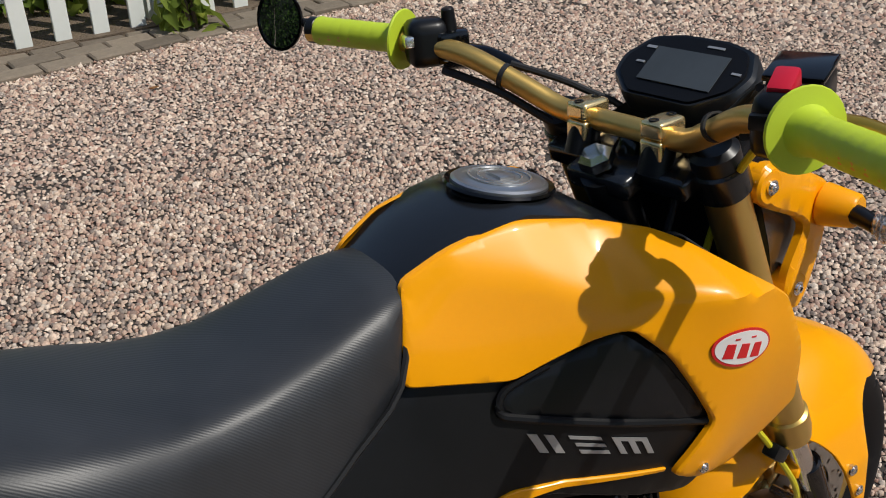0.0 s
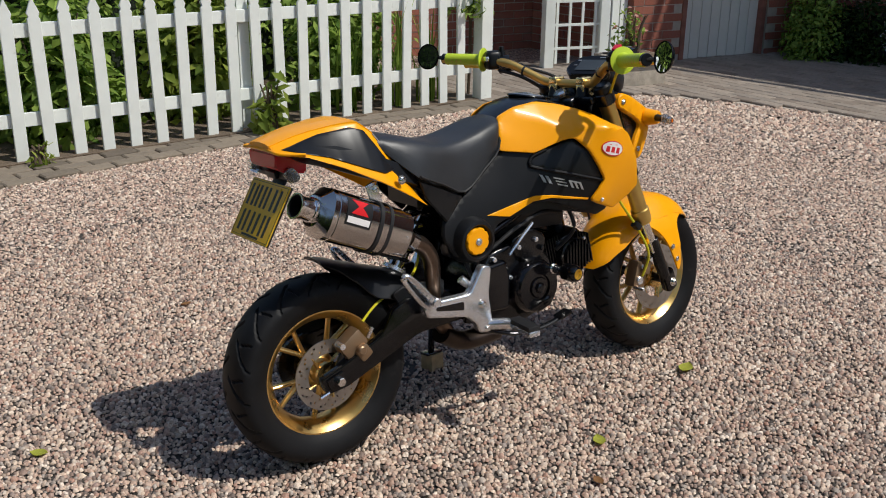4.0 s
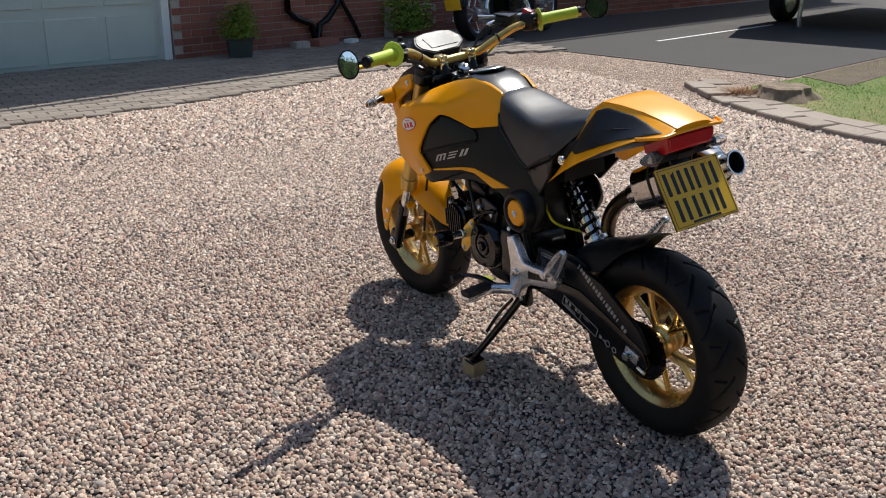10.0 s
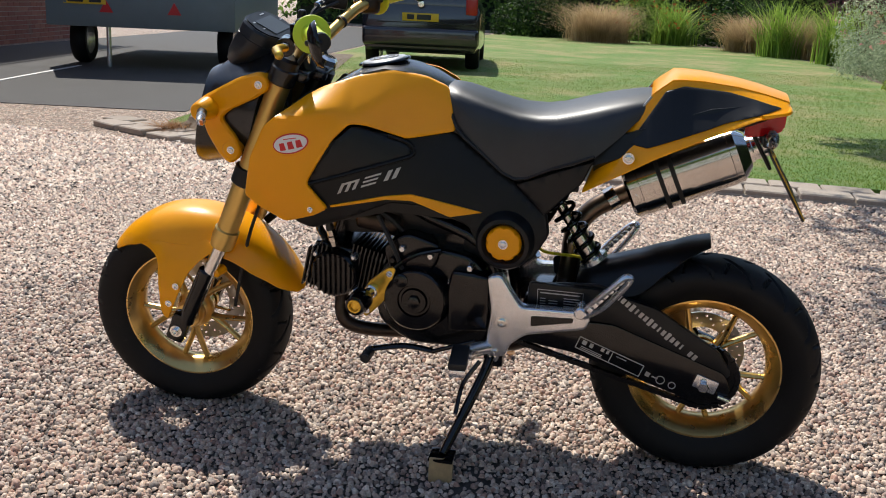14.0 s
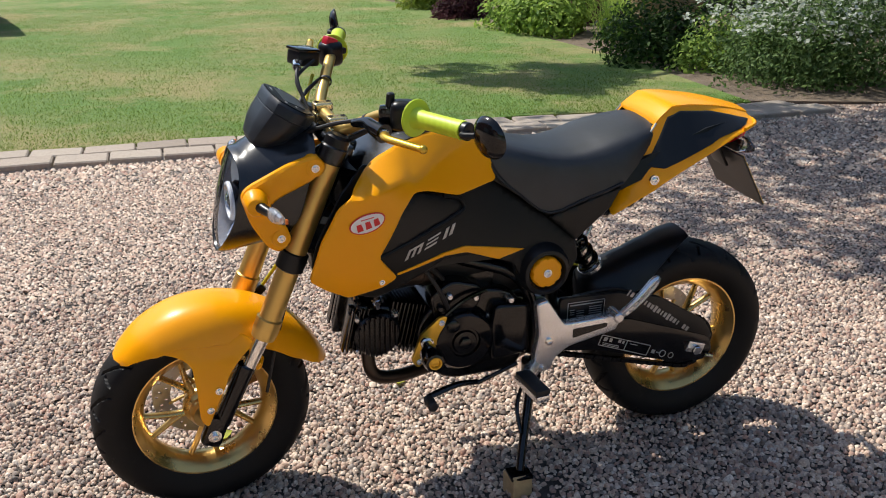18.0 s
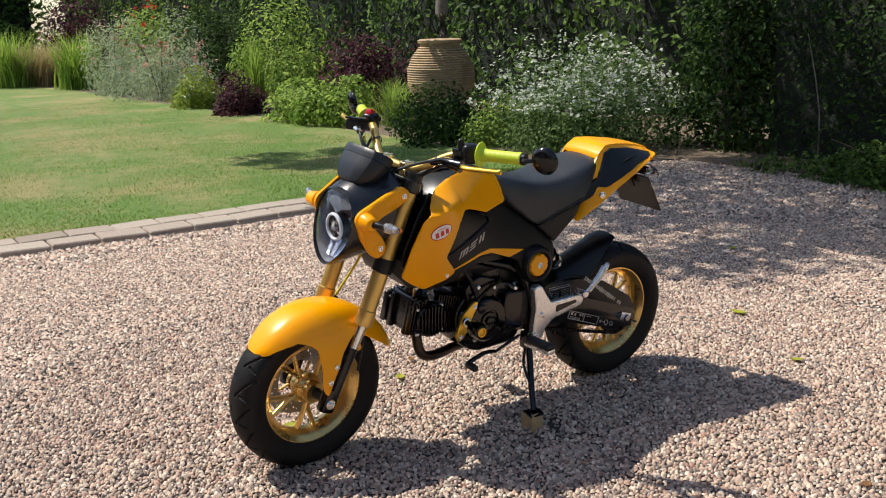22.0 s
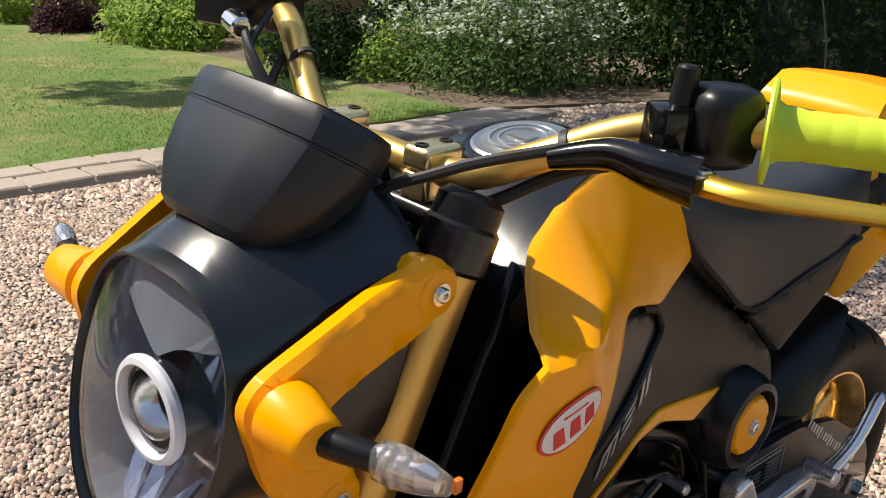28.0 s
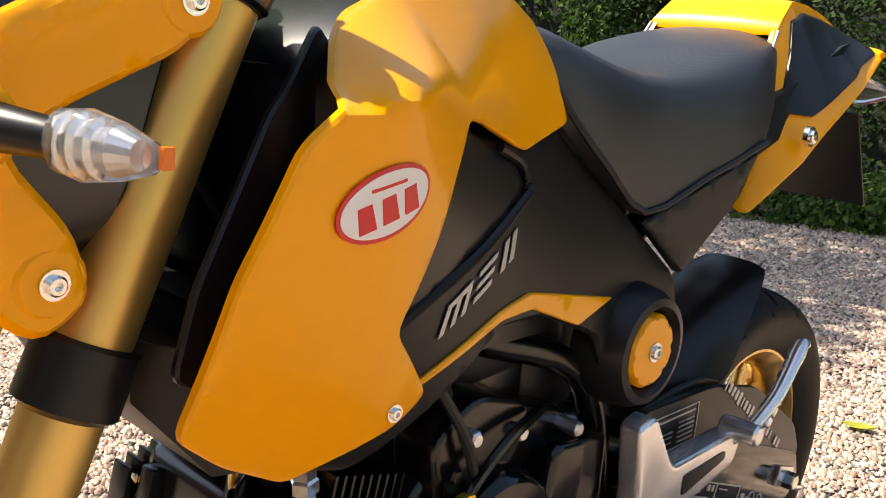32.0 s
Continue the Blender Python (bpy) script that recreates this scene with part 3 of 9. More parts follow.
def wheel(at, wide, radius, rim_wide, prefix, place, disc_side, disc_r):
    ax = Matrix.Translation(at) @ Matrix.Rotation(radians(-90), 4, "X")    # z of the lathe becomes +y
    n, k = 442, 36
    verts, faces = [], []
    hw = wide / 2
    shape = [(-0.70, 0.160), (-0.86, 0.175), (-0.97, 0.193), (-1.0, 0.207)]
    ring = [(s * hw, r * radius / 0.2435) for s, r in shape]
    for j in range(k + 1):
        a = -1 + 2 * j / k
        ring.append((a * hw * 0.985, radius - (radius - 0.209 * radius / 0.2435) * (1 - math.sqrt(max(0, 1 - (abs(a) * 0.985) ** 2.3)))))
    ring += [(-y, r) for y, r in ring[:4][::-1]]
    m = len(ring)
    for i in range(n):
        th = 2 * math.pi * i / n
        for y, r in ring:
            u = abs(y) / hw
            g = 0.0
            if r > 0.213 * radius / 0.2435:
                ph = (th * 17 / (2 * math.pi) + 0.85 * u ** 1.2 + (0.5 if y > 0 else 0)) % 1.0
                if ph < 0.11 and 0.08 < u < 0.95:
                    g = 0.0065 * min(1.0, 2.2 * (1 - abs(ph - 0.055) / 0.055))
                ph2 = (th * 17 / (2 * math.pi) - 0.25 * u + (0.72 if y > 0 else 0.22)) % 1.0
                if ph2 < 0.09 and 0.40 < u < 0.85:
                    g = max(g, 0.0055 * min(1.0, 2.2 * (1 - abs(ph2 - 0.045) / 0.045)))
            rr = r - g
            verts.append(ax @ Vector((rr * math.cos(th), rr * math.sin(th), y)))
        for j in range(m):
            if j + 1 < m:
                a, b = i * m + j, ((i + 1) % n) * m + j
                faces.append((a, b, b + 1, a + 1))
    bm = bmesh.new()
    vs = [bm.verts.new(v) for v in verts]
    for f in faces:
        bm.faces.new([vs[x] for x in f])
    tyre = place(prefix + "_tyre", bm, M["rubber"], label="black road tyre with chevron tread grooves", smooth=28)
    q = rim_wide / 2
    s = radius / 0.2435
    rim = lathe([(r_ * s, h_) for r_, h_ in [(0.166, -q), (0.168, -q + 0.004), (0.161, -q + 0.008), (0.152, -q * 0.72), (0.141, -q * 0.45), (0.139, 0), (0.141, q * 0.45), (0.152, q * 0.72), (0.161, q - 0.008), (0.168, q - 0.004),
                 (0.166, q), (0.158, q), (0.149, q * 0.8), (0.134, q * 0.42), (0.131, 0), (0.134, -q * 0.42), (0.149, -q * 0.8), (0.158, -q)]], 72, ax, closed=True)
    rim_ob = place(prefix + "_rim", rim, M["gold"], label="gold cast wheel rim")
    place("hub", lathe([(0.0, -0.05), (0.030, -0.05), (0.036, -0.040), (0.034, -0.020), (0.046, -0.010), (0.048, 0), (0.046, 0.010), (0.034, 0.020), (0.036, 0.040), (0.030, 0.05), (0.0, 0.05)], 28, ax), M["gold"], rim_ob)
    for i in range(5):
        th = 2 * math.pi * (i + 0.2) / 5
        sp = bmesh.new()
        for d in (-0.20, 0.20):
            pts = [(0.030, th), (0.062, th + d * 0.32), (0.10, th + d * 0.85), (0.139, th + d * 1.15)]
            tube([ax @ Vector((r * math.cos(a), r * math.sin(a), 0)) for r, a in pts], 0.0108, 10, 4, sp, 0.72, 0.0088)
        place("spoke", sp, M["gold"], rim_ob)
    # drilled brake disc
    d = bmesh.new()
    nt, rr = 96, np.linspace(disc_r * 0.62, disc_r, 7)
    for zz, flip in ((disc_side - 0.002, True), (disc_side + 0.002, False)):
        grid = [[d.verts.new(ax @ Vector((r * math.cos(2 * math.pi * i / nt), r * math.sin(2 * math.pi * i / nt), zz))) for r in rr] for i in range(nt)]
        for i in range(nt):
            for j in range(6):
                if (i % 6 == 1 and j in (1,)) or (i % 6 == 3 and j in (3,)) or (i % 6 == 5 and j == 4):
                    continue
                d.faces.new((grid[i][j], grid[(i + 1) % nt][j], grid[(i + 1) % nt][j + 1], grid[i][j + 1]))
    lathe([(disc_r, disc_side - 0.002), (disc_r, disc_side + 0.002)], nt, ax, d)
    disc = place("brake_disc", d, M["disc"], rim_ob, "drilled steel brake disc")
    c = bmesh.new()
    for i in range(5):
        a0 = 2 * math.pi * i / 5
        tube([ax @ Vector((0.03 * math.cos(a0), 0.03 * math.sin(a0), disc_side * 0.9)), ax @ Vector((disc_r * 0.68 * math.cos(a0 + 0.25), disc_r * 0.68 * math.sin(a0 + 0.25), disc_side))], 0.007, 6, 0, c, 0.5)
    lathe([(0.0, disc_side - 0.006), (0.036, disc_side - 0.006), (0.036, disc_side + 0.006), (0.0, disc_side + 0.006)], 24, ax, c)
    place("disc_carrier", c, M["gold"], rim_ob)
    return rim_ob


def rear(name, bm, material, parent=bike, label="", smooth=40.0):
    return part(name, bm, material, parent, label, smooth)


FA, RA = (1.234, 0, 0.2500), (0.002, 0, 0.2590)
front_rim = wheel(FA, 0.118, 0.2470, 0.084, "front", front, -0.058, 0.108)
rear_rim = wheel(RA, 0.134, 0.2525, 0.096, "rear", rear, -0.062, 0.095)
# rear sprocket and carrier
sp = bmesh.new()
AXY = Matrix.Translation(RA) @ Matrix.Rotation(radians(-90), 4, "X")
teeth = [((0.078 if i % 2 else 0.072), 2 * math.pi * i / 68) for i in range(68)]
loft([[AXY @ Vector((r * math.cos(a), r * math.sin(a), h)) for r, a in teeth] for h in (0.066, 0.072)], sp)
lathe([(0.0, 0.045), (0.045, 0.045), (0.045, 0.068), (0, 0.068)], 24, AXY, sp)
part("sprocket", sp, M["engine_black"], rear_rim, "dark chain sprocket")


# fork, axle and front fender
for s in (1, -1):
    y = 0.111 * s
    top, collar, low, axle = (0.935, y, 0.893), (1.108, y, 0.470), (1.162, y, 0.362), (1.215, y, 0.245)
    leg = front("fork_leg", rod(top, collar, 0.0245, bevel=0.002, seg=28), M["gold_tube"], label="gold anodised upper fork tube")
    m, l = basis(top, collar)
    ring = lathe([(0.0246, l - 0.045), (0.0285, l - 0.042), (0.0285, l - 0.012), (0.026, l + 0.004), (0.017, l + 0.006)], 28, m)
    front("fork_collar", ring, M["gold_tube"], leg)
    front("stanchion", rod(collar, low, 0.0165, seg=22), M["chrome"], leg, "polished fork stanchion")
    foot = rod((1.147, y, 0.404), (1.213, y, 0.264), 0.0205, 0.019, 18, bevel=0.003)
    box((0.046, 0.036, 0.075), (1.228, y, 0.252), (0, -22, 0), 0.012, foot)
    front("fork_foot", foot, M["gloss_black"], leg, "black cast fork foot")
    front("axle_nut", bolt((1.231, y + 0.018 * s, 0.246), (0, s, 0), 0.010, 0.010), M["chrome"], leg)
    cap = lathe([(0, -0.016), (0.020, -0.016), (0.0265, -0.010), (0.0265, 0.045), (0.0, 0.045)], 24, m)
    front("fork_cap", cap, M["plastic"], leg)
    cl = lathe([(0.025, l * 0.55), (0.031, l * 0.555), (0.031, l * 0.555 + 0.038), (0.025, l * 0.555 + 0.042)], 24, m)
    front("lower_clamp_ring", cl, M["plastic"], leg, "black lower yoke clamp")
front("front_axle", rod((1.231, -0.11, 0.2505), (1.231, 0.11, 0.2505), 0.009), M["chrome"])
for s in (1, -1):
    front("axle_spacer", rod((1.231, 0.048 * s, 0.2505), (1.231, 0.092 * s, 0.2505), 0.017, 0.014), M["plastic"], front_rim)
yoke = box((0.050, 0.205, 0.026), (0.920, 0, 0.868), (0, -18, 0), 0.008, seg=3)
box((0.060, 0.090, 0.028), (0.900, 0, 0.862), (0, -18, 0), 0.010, yoke, 3)
for s in (1, -1):
    rod((0.952, s * 0.111, 0.852), (0.938, s * 0.111, 0.886), 0.030, 0.030, 24, yoke, 0.003)
front("top_yoke", yoke, M["satin"], label="black cast top yoke")
yoke = slab(rounded([(0.965, 0.672), (1.042, 0.704), (1.05, 0.672), (0.973, 0.642)], 0.006), -0.12, 0.12, 0.005)
front("lower_yoke", yoke, M["plastic"])
stem = front("steering_stem", rod((0.885, 0, 0.865), (0.985, 0, 0.65), 0.026), M["plastic"])
front("stem_nut", lathe([(0, 0), (0.02, 0), (0.02, 0.012), (0.014, 0.018), (0.014, 0.004), (0, 0.004)], 6, basis((0.878, 0, 0.876), (0.868, 0, 0.9))[0]), M["chrome"], stem)


def fender(name, centre, angles, radius, half, drop, place, mat_, label, thick=0.003, cols=14):
    """An arched mudguard round a wheel: radius(a) gives the crown, half(a) the half width, drop(a) how far the sides come down."""
    rings = []
    for a in angles:
        r, h, d = radius(a), half(a), drop(a)
        ring = []
        for k in range(cols + 1):
            u = -1 + 2 * k / cols
            rr = r - d * abs(u) ** 2.6
            yy = h * math.copysign(abs(u) ** 0.85, u)
            ring.append((centre[0] + rr * math.cos(radians(a)), yy, centre[2] + rr * math.sin(radians(a))))
        for k in range(cols, -1, -1):
            u = -1 + 2 * k / cols
            rr = r - thick - d * abs(u) ** 2.6
            yy = (h - thick * 0.7) * math.copysign(abs(u) ** 0.85, u)
            ring.append((centre[0] + rr * math.cos(radians(a)), yy, centre[2] + rr * math.sin(radians(a))))
        rings.append(ring)
    return place(name, loft(rings), mat_, label=label)


ang = np.linspace(40, 162, 32)
ff = fender("front_fender", (1.216, 0, 0.248), ang,
            lambda a: lerp(a, (40, 0.262), (56, 0.272), (75, 0.279), (95, 0.280), (120, 0.280), (140, 0.282), (158, 0.284), (162, 0.286)),
            lambda a: lerp(a, (40, 0.034), (44, 0.060), (60, 0.090), (85, 0.106), (115, 0.105), (140, 0.096), (154, 0.076), (160, 0.056), (162, 0.038)),
            lambda a: lerp(a, (40, 0.010), (60, 0.044), (85, 0.066), (115, 0.068), (140, 0.056), (154, 0.034), (162, 0.012)), front, M["yellow"], "yellow painted front mudguard", cols=20)
flap = rounded([(1.330, 0.452), (1.290, 0.444), (1.266, 0.428), (1.261, 0.373), (1.259, 0.300), (1.243, 0.280), (1.221, 0.332), (1.188, 0.400), (1.160, 0.430), (1.126, 0.452), (1.150, 0.474), (1.22, 0.486), (1.29, 0.480)], 0.012)
for s in (1, -1):
    side = skin(flap, lambda x, z: lerp(z, (0.27, 0.143), (0.37, 0.140), (0.425, 0.124), (0.455, 0.108), (0.465, 0.101), (0.480, 0.087), (0.495, 0.068)) - 0.55 * max(0, x - 1.25) ** 1.25 - 0.3 * max(0, 1.15 - x) ** 1.2, s, 0.003, 0.002, 0.010)
    front("fender_side", side, M["yellow"], ff)
    front("fender_stay", rod((1.115, s * 0.088, 0.402), (1.128, s * 0.118, 0.398), 0.011, bevel=0.003), M["yellow"], ff)
    for bx, bz in ((1.216, 0.369), (1.237, 0.324)):
        front("fender_bolt", bolt((bx, s * 0.1425, bz), (0, s, 0), 0.0055, 0.004), M["chrome"], ff)
# front brake: caliper, hose and clip
cal = box((0.055, 0.042, 0.085), (1.122, -0.070, 0.287), (0, 18, 0), 0.010)
box((0.03, 0.03, 0.05), (1.138, -0.092, 0.312), (0, 18, 0), 0.008, cal)
calp = front("front_caliper", cal, M["caliper"], label="bronze front brake caliper")
for dx, dz in ((-0.012, -0.016), (0.012, 0.024)):
    front("piston_cover", rod((1.122 + dx, -0.089, 0.287 + dz), (1.122 + dx, -0.098, 0.287 + dz), 0.014, bevel=0.002), M["alloy"], calp)
front("caliper_pin", rod((1.14, -0.07, 0.337), (1.14, -0.118, 0.337), 0.007), M["alloy"], calp)
front("caliper_pin", rod((1.108, -0.07, 0.244), (1.108, -0.112, 0.244), 0.006), M["alloy"], calp)
hose = front("brake_hose", tube([(1.118, -0.098, 0.285), (1.125, -0.118, 0.36), (1.075, -0.118, 0.45), (1.015, -0.10, 0.545), (0.985, -0.08, 0.62), (0.965, -0.075, 0.74), (0.95, -0.12, 0.86), (0.90, -0.20, 0.95)], 0.0042, 8), M["lime_hose"], label="lime yellow braided brake hose")
front("hose_clip", box((0.03, 0.022, 0.02), (1.068, -0.118, 0.462), (0, 40, 0), 0.005), M["plastic"], hose)
front("speed_cable", tube([(1.10, 0.075, 0.30), (1.06, 0.07, 0.47), (1.01, 0.06, 0.62), (0.98, 0.05, 0.80)], 0.004, 8), M["soft_rubber"])


# headlight, its cowl and brackets
def lamp_ring(scale, back, n=36):
    """The lamp's outline: broad and round above, pointed below."""
    pts = []
    for i in range(n):
        a = 2 * math.pi * i / n
        c, s_ = math.cos(a), math.sin(a)
        w = 0.095 * (1 - 0.45 * max(0, -s_) ** 1.6)
        h = 0.102 if s_ > 0 else 0.112
        y = w * math.copysign(abs(c) ** 0.78, c) * scale
        z = h * math.copysign(abs(s_) ** 0.86, s_) * scale
        x = 1.170 - 2.9 * y * y - 1.5 * z * z - 0.22 * z - back
        pts.append((x, y + 0.006, 0.757 + z))
    return pts


def cowl_ring(t, n=36):
    """From the lamp's rim (t = 0) back to the yokes (t = 1)."""
    rg = []
    for i, (x, y, z) in enumerate(lamp_ring(1.065, 0.008)):
        a = 2 * math.pi * i / n
        c, s_ = math.cos(a), math.sin(a)
        by = 0.127 * math.copysign(abs(c) ** (0.55 if s_ > 0 else 0.85), c)
        bz = 0.772 + (0.132 if s_ > 0 else 0.105) * math.copysign(abs(s_) ** (0.60 if s_ > 0 else 0.85), s_)
        bx = 0.974 + 0.30 * (0.90 - bz)
        e = t ** 1.15
        up = z + (bz - z) * (e if z < 0.78 else min(1.0, t * 1.15) ** 0.72)
        if s_ > 0:                                             # raised roof in the middle, hollow flanks beside it
            lift = math.sin(math.pi * min(1.0, t * 0.62))
            up += lift * (0.012 if 8 <= i <= 10 else -0.007 if i in (5, 6, 12, 13) else 0.006 if i in (3, 15) else 0)
        rg.append((x + (bx - x) * t, y + (by - y) * e, up))
    return rg


cowl_rings = [lamp_ring(0.985, 0.002), lamp_ring(1.00, -0.004), lamp_ring(1.025, -0.006), lamp_ring(1.05, -0.001)] + [cowl_ring(t) for t in (0.0, 0.08, 0.2, 0.35, 0.5, 0.65, 0.8, 0.92, 1.0)]
hc = front("headlight_cowl", loft(cowl_rings, caps=False), M["satin"], label="satin black headlight cowl", smooth=24)
front("cowl_back", loft([[(x - 0.001, y, z) for x, y, z in cowl_rings[-1]], [(0.985, y * 0.5, 0.757 + (z - 0.757) * 0.5) for x, y, z in cowl_rings[-1]]]), M["plastic"], hc)
lens = bmesh.new()
vs = []
for k, sc in enumerate((0.0, 0.25, 0.5, 0.75, 0.92, 1.0)):
    vs.append([lens.verts.new(p) for p in (lamp_ring(sc, 0.0) if k else lamp_ring(0.001, 0.0))])
for a, b in zip(vs, vs[1:]):
    for i in range(36):
        lens.faces.new((a[i], a[(i + 1) % 36], b[(i + 1) % 36], b[i]))
lens.faces.new(vs[0])
bmesh.ops.solidify(lens, geom=lens.faces[:], thickness=0.003)
lp = front("headlight_lens", lens, M["cover"], hc, "clear headlight lens", 60)
lp.visible_shadow = False
refl = loft([lamp_ring(0.985, 0.006), lamp_ring(0.975, 0.075), lamp_ring(0.85, 0.098), lamp_ring(0.4, 0.108), lamp_ring(0.01, 0.110)], caps=False)
front("lamp_housing", refl, M["lamp_grey"], hc, "silvery grey lamp housing", 0)
# dark hood in the top of the lamp, drawn down to a point over the projector
rim_ = lamp_ring(0.955, 0.008)
hood = bmesh.new()
h_top = [hood.verts.new(rim_[i]) for i in range(1, 18)]
h_low = []
for i in range(1, 18):
    u = (i - 9) / 8
    h_low.append(hood.verts.new((1.135 - 0.030 * u * u, 0.006 - u * 0.082, 0.803 - 0.014 * max(0.0, 1 - 3.2 * abs(u)) + 0.010 * abs(u))))
for i in range(16):
    hood.faces.new((h_top[i], h_top[i + 1], h_low[i + 1], h_low[i]))
bmesh.ops.solidify(hood, geom=hood.faces[:], thickness=0.002)
front("lamp_hood", hood, M["lamp_smoke"], hc, "smoked grey hood inside the lamp", 25)
PX = Matrix.Translation((1.126, 0.010, 0.750)) @ Matrix.Rotation(radians(90), 4, "Y")
barrel = front("projector_barrel", lathe([(0.0300, 0.016), (0.0300, -0.012), (0.042, -0.012), (0.0405, 0.016)], 40, PX, closed=True), M["lamp_dark"], hc, "dark projector barrel")
front("projector_ring", lathe([(0.0335, 0.016), (0.0335, 0.020), (0.0360, 0.023), (0.0405, 0.022), (0.0425, 0.018), (0.0415, 0.014)], 44, PX, closed=True), M["halo"], barrel, "pale ring round the projector")
front("projector_lens", lathe([(0.0298, 0.004), (0.0285, 0.011), (0.022, 0.020), (0.012, 0.0255), (0.0, 0.027)], 32, PX), M["clear"], barrel, "clear projector lens")
front("projector_bowl", lathe([(0.0295, 0.002), (0.022, -0.008), (0.0, -0.012)], 32, PX), M["chrome"], barrel)
# chromed facets above and below the projector
for z0, z1, w0, w1, x0, x1, cols in ((0.795, 0.742, 0.080, 0.080, 1.066, 1.092, 6), (0.741, 0.700, 0.079, 0.066, 1.088, 1.120, 6), (0.699, 0.657, 0.064, 0.040, 1.112, 1.148, 4)):
    for k in range(cols):
        u0, u1 = -1 + 2 * k / cols + 0.03, -1 + 2 * (k + 1) / cols - 0.03
        um = (u0 + u1) / 2
        quad = [(x0, 0.010 + u0 * w0, z0), (x0, 0.010 + u1 * w0, z0), (x1, 0.010 + u1 * w1, z1), (x1, 0.010 + u0 * w1, z1)]
        mid = ((x0 + x1) / 2 - 0.005, 0.010 + um * (w0 + w1) / 2, (z0 + z1) / 2)
        fb = bmesh.new()
        vs_ = [fb.verts.new(p) for p in quad]
        mv = fb.verts.new(mid)
        for i in range(4):
            fb.faces.new((vs_[i], vs_[(i + 1) % 4], mv))
        bmesh.ops.solidify(fb, geom=fb.faces[:], thickness=0.0015)
        front("reflector_facet", fb, M["lamp_chrome"], hc, smooth=0)
front("lamp_divider", box((0.02, 0.11, 0.005), (1.112, 0.010, 0.714), (0, -14, 0), 0.001), M["brushed"], hc)
brk = rounded([(0.968, 0.853), (0.985, 0.880), (1.04, 0.862), (1.128, 0.815), (1.140, 0.795), (1.122, 0.735), (1.092, 0.684), (1.068, 0.668), (1.040, 0.690), (1.050, 0.728), (1.086, 0.772), (1.06, 0.792), (0.990, 0.826)], 0.014)
for s in (1, -1):
    b = front("headlight_bracket", skin(brk, lambda x, z: 0.141 - 0.14 * max(0, x - 1.0), s, 0.010, 0.008, 0.02), M["yellow"], label="yellow headlight mounting bracket")
    for bx, bz in ((0.99, 0.852), (1.064, 0.703)):
        front("bracket_bolt", bolt((bx, s * (0.142 - 0.14 * max(0, bx - 1.0)), bz), (0, s, 0), 0.0058, 0.005), M["chrome"], b)
        front("bracket_boss", rod((bx, s * 0.10, bz), (bx, s * (0.141 - 0.14 * max(0, bx - 1.0)), bz), 0.021, bevel=0.003), M["yellow"], b)
    boss = rod((1.112, s * 0.125, 0.792), (1.118, s * 0.168, 0.792), 0.026, 0.020, 20, bevel=0.003)
    front("indicator_boss", boss, M["yellow"], b)
    ind = front("front_indicator", tube([(1.112, s * 0.155, 0.792), (1.106, s * 0.178, 0.792), (1.096, s * 0.202, 0.791)], 0.0125, 12, 4, taper=0.009), M["plastic"], label="black stalked indicator with clear lens")
    hd = loft([[(1.098 + dx - 0.30 * (yy - 0.197), s * yy, 0.791 + w * 0.9 * math.sin(a)) for a, dx in ((2 * math.pi * i / 14, w * 0.62 * math.cos(2 * math.pi * i / 14)) for i in range(14))] for yy, w in ((0.195, 0.008), (0.201, 0.016), (0.214, 0.018), (0.232, 0.014), (0.247, 0.008))])
    front("indicator_lens", hd, M["frost"], ind, "clear indicator lens")
    core = loft([[(1.098 + dx - 0.30 * (yy - 0.197), s * yy, 0.791 + w * 0.9 * math.sin(a)) for a, dx in ((2 * math.pi * i / 14, w * 0.62 * math.cos(2 * math.pi * i / 14)) for i in range(14))] for yy, w in ((0.199, 0.010), (0.204, 0.0125), (0.2065, 0.0100), (0.212, 0.0135), (0.2145, 0.0105), (0.220, 0.0125), (0.2225, 0.0092), (0.229, 0.0105), (0.240, 0.0065))])
    front("indicator_reflector", core, M["alloy"], ind, "ribbed silver reflector", 0)
    front("indicator_tip", box((0.006, 0.004, 0.010), (1.078, s * 0.249, 0.791), (0, 0, 0), 0.001), M["orange_lens"], ind)

# gauge
face_c, fn = Vector((1.004, -0.005, 0.953)), Vector((-0.5, 0, 0.866)).normalized()
fu = Vector((0.866, 0, 0.5)).normalized()                    # up the face, away from the rider


def gface(sc, dep, su=1.0, go=(0, 0, 0)):
    pts = [(-0.050, -0.050), (0.050, -0.050), (0.088, -0.020), (0.094, 0.008), (0.074, 0.044), (0.034, 0.054), (-0.034, 0.054), (-0.074, 0.044), (-0.094, 0.008), (-0.088, -0.020)]
    rp = rounded(pts, 0.007, 2)
    return [face_c + Vector(go) + Vector((0, a * sc, 0)) + fu * (b * sc * su) - fn * dep for a, b in rp]


